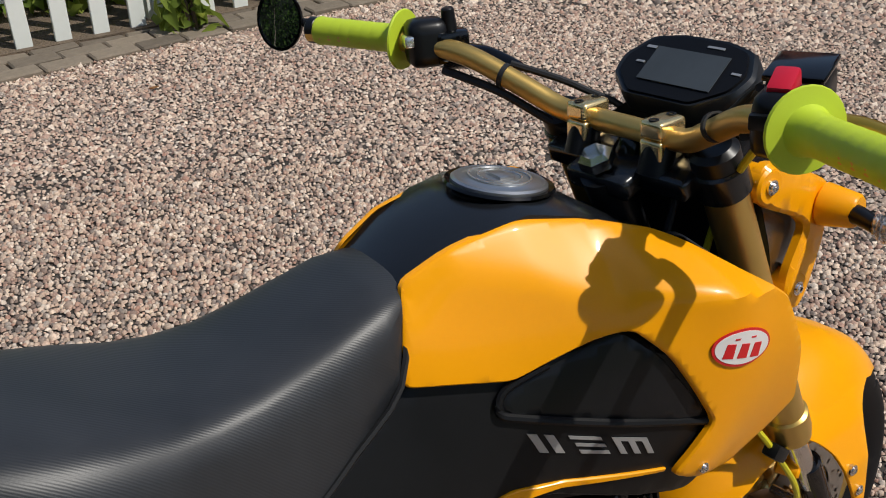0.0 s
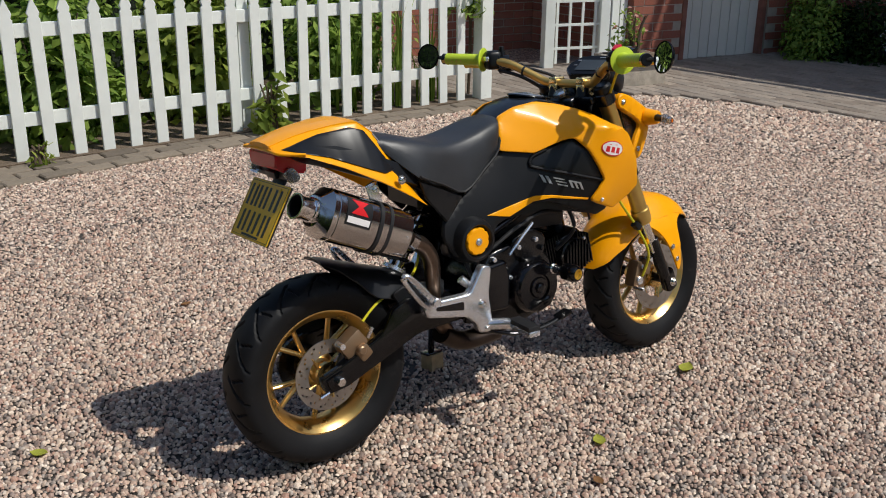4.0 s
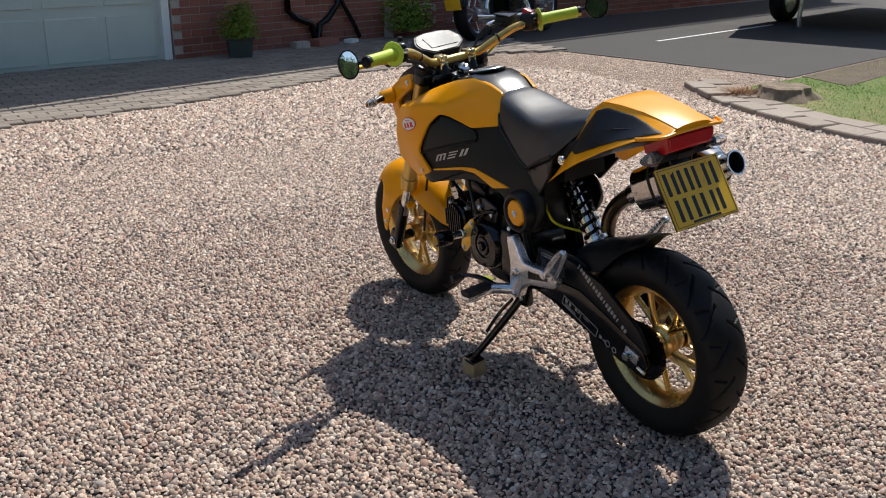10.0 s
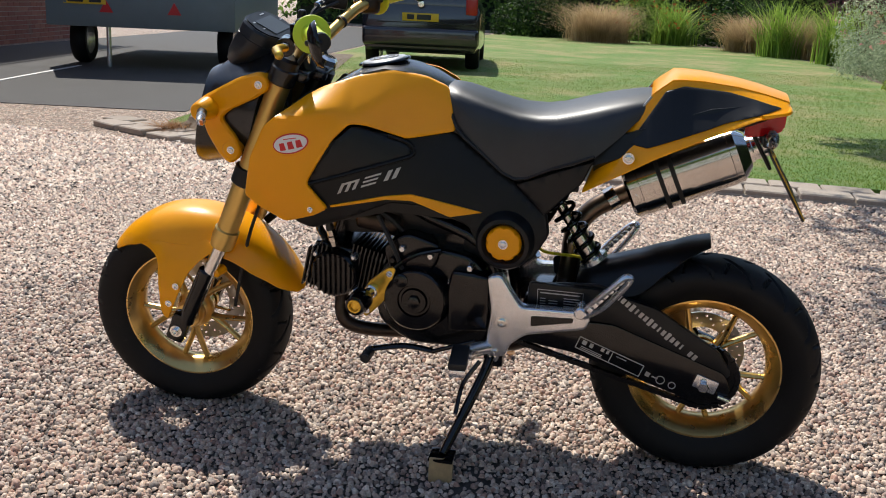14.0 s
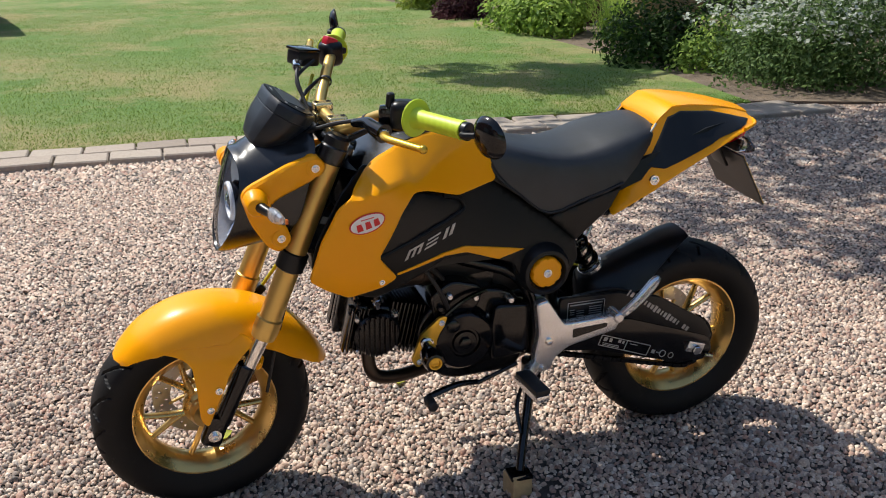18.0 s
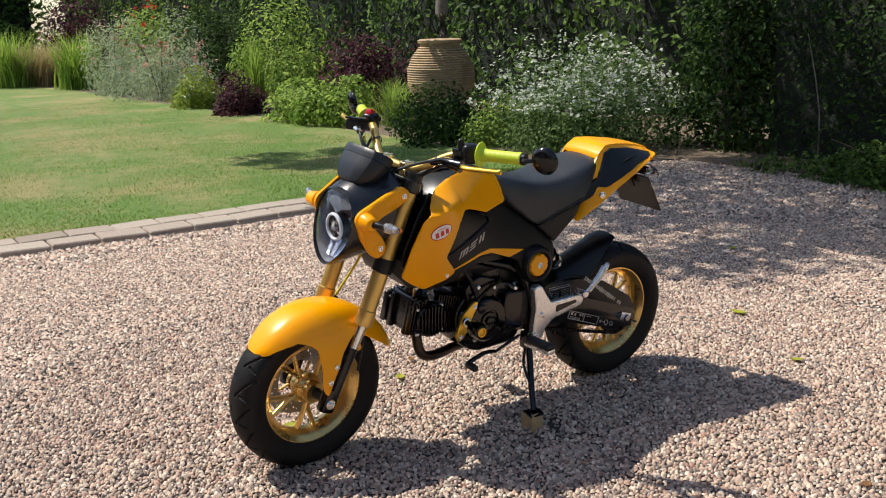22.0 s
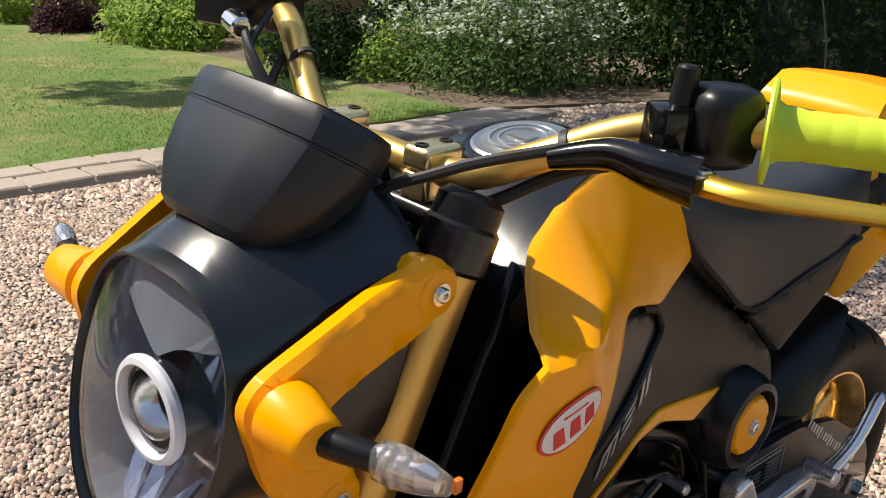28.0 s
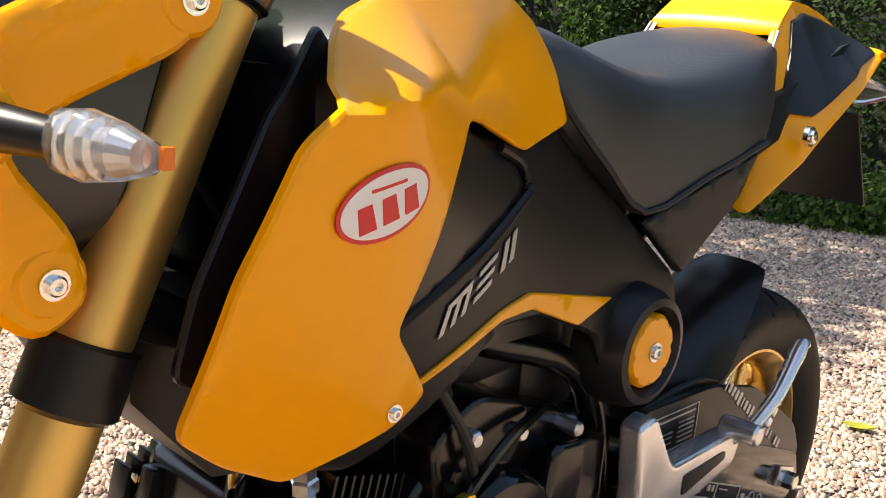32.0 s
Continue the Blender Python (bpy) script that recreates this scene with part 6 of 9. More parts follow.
# swingarm, chain, shock and hugger
for s in (1, -1):
    y = 0.098 * s
    if s > 0:
        arm = slab(rounded([(0.44, 0.375), (0.43, 0.315), (0.28, 0.295), (0.05, 0.222), (-0.035, 0.216), (-0.058, 0.246), (-0.04, 0.286), (0.20, 0.372)], 0.012, 3), y - 0.010, y + 0.014, 0.004)
        a_ob = part("swingarm", arm, M["gloss_black"], bike, "black swingarm with white print")
        up_ = slab(rounded([(0.390, 0.450), (0.235, 0.446), (0.115, 0.418), (-0.025, 0.332), (-0.055, 0.284), (-0.035, 0.262), (0.015, 0.262), (0.06, 0.286), (0.20, 0.372), (0.390, 0.376)], 0.012, 3), y - 0.004, y + 0.010, 0.003)
        gd = part("chain_guard", up_, M["plastic"], a_ob, "black chain guard with printed line")
        way = Vector((-0.205, 0, -0.145)).normalized()
        for i in range(19):
            if i == 16:
                continue
            p0 = Vector((0.205, y + 0.0108, 0.443)) + way * (0.0122 * i)
            part("print_stroke", box((0.0078 if i % 5 else 0.004, 0.0012, 0.0125 if i % 4 else 0.0175), p0, (0, 35.3 * -1, 0)), M["silver_print"], gd)
        for x, z, w, h in ((0.225, 0.468, 0.098, 0.0014), (0.225, 0.422, 0.098, 0.0014), (0.274, 0.445, 0.0014, 0.046), (0.176, 0.445, 0.0014, 0.046), (0.225, 0.461, 0.086, 0.0025), (0.262, 0.448, 0.012, 0.0015), (0.262, 0.442, 0.012, 0.0015), (0.262, 0.436, 0.012, 0.0015), (0.240, 0.444, 0.020, 0.0015), (0.240, 0.438, 0.020, 0.0015), (0.240, 0.431, 0.020, 0.0015), (0.200, 0.452, 0.034, 0.0015), (0.200, 0.446, 0.034, 0.0015), (0.200, 0.440, 0.034, 0.0015), (0.200, 0.434, 0.034, 0.0015), (0.200, 0.428, 0.034, 0.0015)):
            part("label_line", box((w, 0.0012, h), (x + 0.095, y + 0.0108, z - 0.032), (0, 0, 0)), M["silver_print"], gd)
        d2 = Vector((-0.235, 0, -0.088)).normalized()
        pr = pose(0, 0, 0, 0, -20.5, 0)
        for u, v, w, h in ((0.115, 0.014, 0.15, 0.002), (0.115, -0.014, 0.15, 0.002), (0.04, 0, 0.002, 0.028), (0.19, 0, 0.002, 0.028), (0.054, 0.005, 0.010, 0.010), (0.070, 0.005, 0.008, 0.010), (0.096, 0.007, 0.008, 0.008), (0.108, 0.007, 0.006, 0.008), (0.075, -0.006, 0.05, 0.0016), (0.075, -0.010, 0.05, 0.0016), (0.118, 0, 0.002, 0.026), (0.14, 0.007, 0.024, 0.0016), (0.205, 0.0, 0.010, 0.010), (0.222, 0.0, 0.014, 0.003)):
            c = Vector((0.312, y + 0.0145, 0.338)) + d2 * u + Vector((-0.35, 0, 0.937)) * v
            part("label_line", box((w, 0.0012, h), c, (0, -20.5, 0)), M["silver_print"], a_ob)
        for u, r in ((0.235, 0.010), (0.262, 0.0085)):
            c = Vector((0.312, y + 0.0138, 0.338)) + d2 * u
            part("print_ring", lathe([(r - 0.002, 0), (r - 0.002, 0.0014), (r, 0.0014), (r, 0)], 20, basis(c, c + Vector((0, 1, 0)))[0], closed=True), M["silver_print"], a_ob)
    else:
        arm = slab(rounded([(0.44, 0.375), (0.43, 0.325), (0.26, 0.320), (0.03, 0.232), (-0.03, 0.226), (-0.045, 0.27), (0.02, 0.293), (0.14, 0.342), (0.18, 0.400), (0.235, 0.425), (0.30, 0.40)], 0.012, 3), y - 0.012, y + 0.010, 0.004)
        part("swingarm_side", arm, M["gloss_black"], a_ob)
    part("axle_adjuster", box((0.05, 0.006, 0.03), (-0.003, y + s * 0.016, 0.2595), (0, -18, 0), 0.002), M["alloy"] if s > 0 else M["gloss_black"], a_ob)
    part("rear_axle_nut", rod((0.002, y + s * 0.014, 0.2590), (0.002, y + s * 0.036, 0.2590), 0.0125, bevel=0.002, seg=6), M["chrome"], a_ob)
    part("adjuster_bolt", rod((-0.03, y + s * 0.020, 0.236), (-0.055, y + s * 0.020, 0.228), 0.005, seg=8), M["chrome"], a_ob)
part("rear_axle", rod((0.002, -0.115, 0.2590), (0.002, 0.115, 0.2590), 0.010), M["chrome"], a_ob)
part("swingarm_bridge", box((0.09, 0.20, 0.06), (0.36, 0, 0.37), (0, 0, 0), 0.012), M["gloss_black"], a_ob)
ch = bmesh.new()
loop = [(0.47, 0.365)] + [(0.0 + 0.072 * math.cos(radians(a)), 0.2555 + 0.072 * math.sin(radians(a))) for a in range(75, 290, 12)] + [(0.47, 0.305)]
dense = []
for (ax_, az_), (bx_, bz_) in zip(loop, loop[1:]):
    l_ = math.hypot(bx_ - ax_, bz_ - az_)
    for i in range(max(1, int(l_ / 0.0135))):
        t = i / max(1, int(l_ / 0.0135))
        dense.append((ax_ + (bx_ - ax_) * t, az_ + (bz_ - az_) * t, math.degrees(math.atan2(bz_ - az_, bx_ - ax_))))
for i, (x, z, a) in enumerate(dense):
    box((0.0145, 0.014 if i % 2 else 0.010, 0.0105), (x, 0.070, z), (0, -a, 0), 0.0, ch)
part("drive_chain", ch, M["engine_black"], a_ob, "oily drive chain", 0)
sh0, sh1 = Vector((0.385, 0.0, 0.660)), Vector((0.235, 0.0, 0.440))
sm, sl = basis(sh0, sh1)
sk = part("rear_shock", lathe([(0, 0), (0.02, 0), (0.02, 0.03), (0.012, 0.035), (0.012, sl * 0.55), (0.022, sl * 0.56), (0.022, sl), (0, sl)], 22, sm), M["brushed"], bike, "rear shock absorber with black spring")
coil = [sm @ Vector((0.026 * math.cos(a), 0.026 * math.sin(a), 0.028 + (sl - 0.075) * a / (2 * math.pi * 7))) for a in np.linspace(0, 2 * math.pi * 7, 120)]
part("shock_spring", tube(coil, 0.0050, 8, 0), M["gloss_black"], sk)
part("spring_seat", lathe([(0.012, 0.018), (0.033, 0.018), (0.033, 0.028), (0.012, 0.028)], 26, sm, closed=True), M["alloy"], sk)
part("spring_seat", lathe([(0.012, sl - 0.05), (0.033, sl - 0.05), (0.033, sl - 0.04), (0.012, sl - 0.04)], 26, sm, closed=True), M["alloy"], sk)
part("rear_brake_hose", tube([(0.10, -0.085, 0.385), (0.16, -0.07, 0.42), (0.28, -0.05, 0.46), (0.37, 0.04, 0.50), (0.375, 0.075, 0.545), (0.40, 0.06, 0.56)], 0.0036, 8), M["lime_hose"], bike, "lime rear brake hose")
hug = fender("rear_hugger", (0.0, 0, 0.2555), np.linspace(24, 87, 20), lambda a: lerp(a, (24, 0.318), (33, 0.352), (38, 0.346), (48, 0.316), (58, 0.298), (71, 0.2905), (87, 0.300)), lambda a: lerp(a, (24, 0.092), (48, 0.084), (66, 0.075), (80, 0.062), (87, 0.048)),
             lambda a: lerp(a, (24, 0.085), (50, 0.075), (66, 0.040), (78, 0.018), (87, 0.008)), rear, M["plastic"], "black plastic rear hugger")
for s in (1, -1):
    part("hugger_side", skin(rounded([(0.355, 0.40), (0.36, 0.445), (0.30, 0.452), (0.235, 0.455), (0.19, 0.44), (0.22, 0.39)], 0.012), lambda x, z: 0.094, s, 0.004, 0.003, 0.05), M["plastic"], hug)
rc = box((0.075, 0.045, 0.055), (0.062, -0.082, 0.335), (0, -35, 0), 0.012)
box((0.04, 0.035, 0.04), (0.085, -0.10, 0.312), (0, -35, 0), 0.010, rc)
rcal = part("rear_caliper", rc, M["caliper"], bike, "bronze rear brake caliper")
part("piston_cover", rod((0.075, -0.104, 0.322), (0.075, -0.124, 0.322), 0.012, bevel=0.003), M["caliper"], rcal)
part("caliper_pin", rod((0.02, -0.088, 0.345), (0.02, -0.118, 0.345), 0.008), M["alloy"], rcal)
part("bleed_nipple", rod((0.105, -0.10, 0.345), (0.112, -0.112, 0.372), 0.005), M["alloy"], rcal)
part("caliper_mount", slab(rounded([(-0.03, 0.225), (0.06, 0.25), (0.10, 0.33), (0.05, 0.36), (0.01, 0.29)], 0.01), -0.092, -0.084, 0.002), M["gloss_black"], rcal)

# footrest hangers, pegs, pedals and side stand
for s in (1, -1):
    y0, y1 = s * 0.128, s * 0.156
    hg = slab(rounded([(0.474, 0.470), (0.444, 0.478), (0.412, 0.428), (0.398, 0.408), (0.262, 0.412), (0.248, 0.398), (0.258, 0.372), (0.385, 0.345), (0.418, 0.318), (0.428, 0.288), (0.470, 0.284), (0.470, 0.330), (0.462, 0.390)], 0.010, 3), y0, y1, 0.006, seg=3)
    h_ob = part("footrest_hanger", hg, M["alloy"], bike, "cast alloy footrest hanger")
    part("hanger_web", slab(rounded([(0.375, 0.392), (0.285, 0.396), (0.285, 0.386), (0.375, 0.368)], 0.004), y1 - s * 0.002, y1 + s * 0.0012), M["engine_black"], h_ob)
    part("hanger_bolt", bolt((0.437, y1, 0.3695), (0, s, 0), 0.010, 0.007), M["chrome"], h_ob)
    part("hanger_bolt", bolt((0.450, y1, 0.298), (0, s, 0), 0.006, 0.005), M["chrome"], h_ob)
    lp_ = [(0.262, s * 0.150, 0.400), (0.222, s * 0.168, 0.435), (0.176, s * 0.178, 0.497), (0.185, s * 0.182, 0.510), (0.232, s * 0.184, 0.462), (0.268, s * 0.172, 0.420)]
    part("passenger_peg", tube(lp_, 0.0082, 10, 5, flat=0.8), M["alloy"], h_ob, "folded alloy passenger footrest")
    pr_ = bmesh.new()
    for i in range(7):
        t = i / 6
        box((0.012, 0.016, 0.010), (0.250 - 0.058 * t, s * 0.180, 0.432 + 0.068 * t), (0, 50, 0), 0.002, pr_)
    part("peg_teeth", pr_, M["alloy"], h_ob)
    part("peg_joint", rod((0.270, s * 0.14, 0.420), (0.270, s * 0.187, 0.420), 0.013, bevel=0.003), M["alloy"], h_ob)
    pg = part("footpeg_arm", tube([(0.462, s * 0.142, 0.302), (0.492, s * 0.175, 0.306), (0.505, s * 0.200, 0.308)], 0.016, 12, 4), M["alloy"], h_ob)
    part("footpeg_rubber", box((0.038, 0.100, 0.014), (0.512, s * 0.240, 0.3165), (0, 0, 6 * s), 0.004), M["soft_rubber"], h_ob, "black rubber footpeg")
    part("footpeg_plate", box((0.036, 0.108, 0.017), (0.512, s * 0.238, 0.3015), (0, 0, 6 * s), 0.005), M["alloy"], h_ob)
gl = part("gear_lever", tube([(0.60, 0.115, 0.262), (0.66, 0.135, 0.276), (0.735, 0.155, 0.268)], 0.009, 10, 4, flat=0.7), M["engine_black"], bike, "black gear lever")
part("gear_lever_tip", rod((0.735, 0.150, 0.262), (0.735, 0.195, 0.262), 0.012, bevel=0.003), M["soft_rubber"], gl)
part("gear_rod", rod((0.60, 0.12, 0.262), (0.50, 0.12, 0.30), 0.005), M["engine_black"], gl)
bp_ = part("brake_pedal", tube([(0.46, -0.14, 0.285), (0.54, -0.165, 0.262), (0.62, -0.19, 0.268), (0.68, -0.20, 0.285)], 0.009, 10, 4, flat=0.7), M["engine_black"], bike, "black rear brake pedal")
part("pedal_pad", box((0.045, 0.035, 0.008), (0.69, -0.20, 0.292), (0, -15, 0), 0.003), M["engine_black"], bp_)
part("brake_light_switch", rod((0.40, -0.11, 0.44), (0.44, -0.125, 0.40), 0.012), M["alloy"], bp_)
ss = part("side_stand", tube([(0.462, 0.118, 0.275), (0.474, 0.146, 0.235), (0.510, 0.206, 0.152), (0.538, 0.256, 0.088)], 0.0125, 12, 5, taper=0.010), M["gloss_black"], bike, "black steel side stand")
part("stand_foot", box((0.055, 0.045, 0.008), (0.540, 0.258, 0.083), (-5.5, 0, 0), 0.003), M["gloss_black"], ss)
part("stand_pivot", box((0.045, 0.03, 0.06), (0.458, 0.112, 0.275), (0, 0, 0), 0.008), M["engine_black"], ss)
part("stand_spring", tube([(0.485, 0.138, 0.262), (0.516, 0.168, 0.215), (0.522, 0.215, 0.165)], 0.005, 8, 4), M["engine_black"], ss)
part("stand_bolt", bolt((0.458, 0.128, 0.272), (0, 1, 0), 0.009, 0.006), M["chrome"], ss)
part("bash_plate", slab(rounded([(0.44, 0.30), (0.50, 0.262), (0.62, 0.25), (0.62, 0.27), (0.50, 0.30)], 0.006), -0.06, 0.06, 0.003), M["engine_black"], eng)


# ---- the ground ----


def inside(x, y, poly):
    """Which of the points lie in a polygon."""
    x, y = np.asarray(x), np.asarray(y)
    hit = np.zeros(x.shape, bool)
    for (ax, ay), (bx, by) in zip(poly, poly[1:] + poly[:1]):
        cross = ((ay > y) != (by > y)) & (x < (bx - ax) * (y - ay) / ((by - ay) or 1e-9) + ax)
        hit ^= cross
    return hit


def sheet(name, poly, z, material, label, category, thick=0.03):
    bm = bmesh.new()
    f = bm.faces.new([bm.verts.new((x, y, z)) for x, y in poly])
    got = bmesh.ops.extrude_face_region(bm, geom=[f])
    bmesh.ops.translate(bm, verts=[g for g in got["geom"] if isinstance(g, bmesh.types.BMVert)], vec=(0, 0, -thick))
    return tagged(finish(name, bm, material, smooth=0), label, category, kind="structure")


g = bmesh.new()
bmesh.ops.create_grid(g, x_segments=8, y_segments=8, size=420)
ground = tagged(finish("ground", g, M["gravel"], smooth=0), "pale pinkish pea gravel drive", "gravel", kind="structure")
GEDGE = [(-6.0, 3.05), (-0.1, 3.11), (0.66, 3.20), (1.58, 3.27), (3.4, 3.28), (4.56, 3.04), (5.0, 2.1), (5.43, 0.58), (5.55, -0.45), (6.28, -2.4), (6.85, -4.4), (6.6, -5.1)]
PAVING = GEDGE[4:] + [(7.7, -5.2), (9.1, -5.2), (8.5, -2.2), (7.95, 4.6), (3.4, 4.6)]
LAWN = [(3.75, -4.75), (3.3, -4.25), (2.9, -4.17), (0.0, -4.08), (-1.33, -4.05), (-2.2, -3.90), (-3.1, -3.9), (-3.45, -6.2), (-3.55, -10), (-3.45, -15), (-3.5, -21), (-2.6, -26), (0.5, -30), (5.0, -30), (6.2, -20), (5.6, -14.4), (4.7, -9.7), (3.85, -5.6)]
DRIVE = [(7.7, -5.2), (6.6, -5.1), (5.56, -5.3), (4.0, -5.55), (4.85, -9.7), (5.75, -14.4), (6.4, -20), (5.2, -30), (12.5, -30), (10.4, -13), (9.1, -5.2)]
lawn = sheet("lawn", LAWN, 0.030, M["turf"], "sunlit lawn with dry yellow patches", "lawn")
drive = sheet("drive", DRIVE, 0.006, M["tarmac"], "worn tarmac driveway, its colour darkened for shade", "driveway")
sheet("bed_soil", [(3.87, -5.55), (4.75, -9.7), (5.62, -14.4), (5.2, -14.4), (4.1, -9.7), (3.55, -6.4), (3.3, -5.4)], 0.034, M["soil"], "bare dry soil beside the drive", "soil")
bed = sheet("border_soil", [(-3.1, -4.0), (-3.15, -6.2), (-3.1, -10), (-2.9, -15), (-3.1, -21), (-2.6, -26), (0.5, -30), (5.0, -30), (5.0, -40), (-12, -40), (-12, 9), (-4.5, 9), (-4.35, -3.4)], 0.020, M["soil"], "dark soil of the planted border", "soil")
# sheet added below the pebbles; its dark colour brings in the gaps' shade
grit = sheet("grit_bed", [(-4.3, -3.4), (-1.0, -3.5), (3.0, -3.75), (4.6, -3.6), (5.3, -0.5), (5.2, 0.6), (4.8, 2.0), (4.4, 2.9), (3.4, 3.15), (1.5, 3.15), (-0.1, 3.0), (-4.3, 2.95)], 0.003, M["grit"], "dark sheet under the pebbles, standing for shade between them", "grit", 0.002)
garden = sheet("garden_soil", [(-6, 3.5), (3.4, 3.5), (3.4, 9), (-6, 9)], 0.025, M["soil"], "leaf-strewn soil behind the fence", "soil")


# pebbles: the uncountable flat-lying stones, round-edged near the motorcycle and simpler farther off
def stones(name, cx, cy, r0, r1, step, size, seed, near, soft=1.0):
    r = np.random.default_rng(seed)
    k = int(2 * r1 / step)
    gx, gy = np.meshgrid(np.arange(k), np.arange(k))
    x = cx - r1 + (gx + 0.5 * (gy % 2)).ravel() * step + r.uniform(-0.45, 0.45, k * k) * step
    y = cy - r1 + gy.ravel() * step + r.uniform(-0.45, 0.45, k * k) * step
    d = np.hypot(x - cx, y - cy) + r.uniform(-0.15, 0.15, len(x)) * soft
    keep = (d < r1) & (d >= r0) & (y < np.interp(x, [p[0] for p in GEDGE[:6]], [p[1] for p in GEDGE[:6]])) & (y > -3.55 - 0.12 * np.maximum(0, x)) & (x > -4.4)
    keep &= ~inside(x, y, PAVING) & ~inside(x, y, LAWN) & ~inside(x, y, DRIVE)
    x, y = x[keep], y[keep]
    n = len(x)
    ln = size * np.exp(r.normal(0, 0.24, n))[:, None] / 2
    wd, ht = ln * r.uniform(0.66, 0.98, (n, 1)), ln * r.uniform(0.62, 1.05, (n, 1))
    a = np.arange(5) * 2 * np.pi / 5 + r.uniform(-0.30, 0.30, (n, 5))
    out = r.uniform(0.86, 1.14, (n, 5))
    low = np.stack([ln * out * np.cos(a), wd * out * np.sin(a), -0.35 * ht * np.ones((n, 5))], -1)
    if near:
        inn = r.uniform(0.50, 0.72, (n, 5))
        up = np.stack([ln * inn * np.cos(a), wd * inn * np.sin(a), 0.62 * ht * r.uniform(0.80, 1.15, (n, 5))], -1)
        v = np.concatenate([low, up], 1)
        f = [(0 + i, (i + 1) % 5, 5 + (i + 1) % 5) for i in range(5)] + [(i, 5 + (i + 1) % 5, 5 + i) for i in range(5)] + [(5, 6, 7), (5, 7, 8), (5, 8, 9)]
    else:
        tip = np.stack([ln[:, 0] * r.normal(0, 0.16, n), wd[:, 0] * r.normal(0, 0.16, n), 0.70 * ht[:, 0]], -1)[:, None]
        v = np.concatenate([low, tip], 1)
        f = [(i, (i + 1) % 5, 5) for i in range(5)]
    th, ph, ps = r.uniform(0, 2 * np.pi, n), r.normal(0, 0.24, n), r.normal(0, 0.24, n)
    c, q = np.cos(ph)[:, None], np.sin(ph)[:, None]
    v = np.stack([v[..., 0], c * v[..., 1] - q * v[..., 2], q * v[..., 1] + c * v[..., 2]], -1)
    c, q = np.cos(ps)[:, None], np.sin(ps)[:, None]
    v = np.stack([c * v[..., 0] + q * v[..., 2], v[..., 1], -q * v[..., 0] + c * v[..., 2]], -1)
    c, q = np.cos(th)[:, None], np.sin(th)[:, None]
    v = np.stack([c * v[..., 0] - q * v[..., 1], q * v[..., 0] + c * v[..., 1], v[..., 2]], -1)
    v += np.stack([x, y, 0.0065 + r.uniform(-0.0035, 0.0045, n)], 1)[:, None]
    f = np.array(f)[None] + (np.arange(n) * v.shape[1])[:, None, None]
    return raw(name, v.reshape(-1, 3), f.reshape(-1, 3), M["pebble"], smooth=near)


tagged(stones("pebbles", 0.5, 0.25, 0.0, 1.95, 0.0116, 0.0146, 3, True), "rounded pink, grey and cream pea gravel", "gravel", kind="stuff")
tagged(stones("loose_gravel", 0.5, 0.25, 1.95, 3.6, 0.0132, 0.0170, 4, False), "rounded pink, grey and cream pea gravel", "gravel", kind="stuff")
tagged(stones("outer_gravel", 0.5, 0.25, 3.60, 6.8, 0.0230, 0.0300, 14, False), "rounded pink, grey and cream pea gravel", "gravel", kind="stuff")


# grass blades over the nearer lawn
def blades(n, sample, height, width, lean, seed):
    r = np.random.default_rng(seed)
    x, y = sample(r, n)
    n = len(x)
    a, h = r.uniform(0, 2 * np.pi, n), height * r.uniform(0.5, 1.3, n)
    w = width * r.uniform(0.7, 1.3, n)
    dx, dy = np.cos(a), np.sin(a)
    lx, ly = r.normal(0, lean, n) * h, r.normal(0, lean, n) * h
    z0 = np.full(n, 0.028)
    v = np.stack([np.stack([x - dx * w, y - dy * w, z0], 1), np.stack([x + dx * w, y + dy * w, z0], 1), np.stack([x + lx, y + ly, z0 + h], 1)], 1)
    return v.reshape(-1, 3), np.arange(3 * n).reshape(-1, 3)


def lawn_points(r, n):
    y = -3.9 - 12 * r.random(n) ** 1.7
    x = r.uniform(-3.1, 5.0, n)
    ok = inside(x, y, LAWN)
    patch = np.sin(x * 2.1 + 1.3 * np.sin(y * 1.7)) * np.sin(y * 1.9 + 0.7) + r.normal(0, 0.45, n)
    ok &= patch < 0.60
    return x[ok], y[ok]


v, f = blades(130000, lawn_points, 0.016, 0.0034, 0.6, 5)
tagged(raw("grass", v, f, M["blade"]), "short mown grass blades", "grass", kind="stuff")

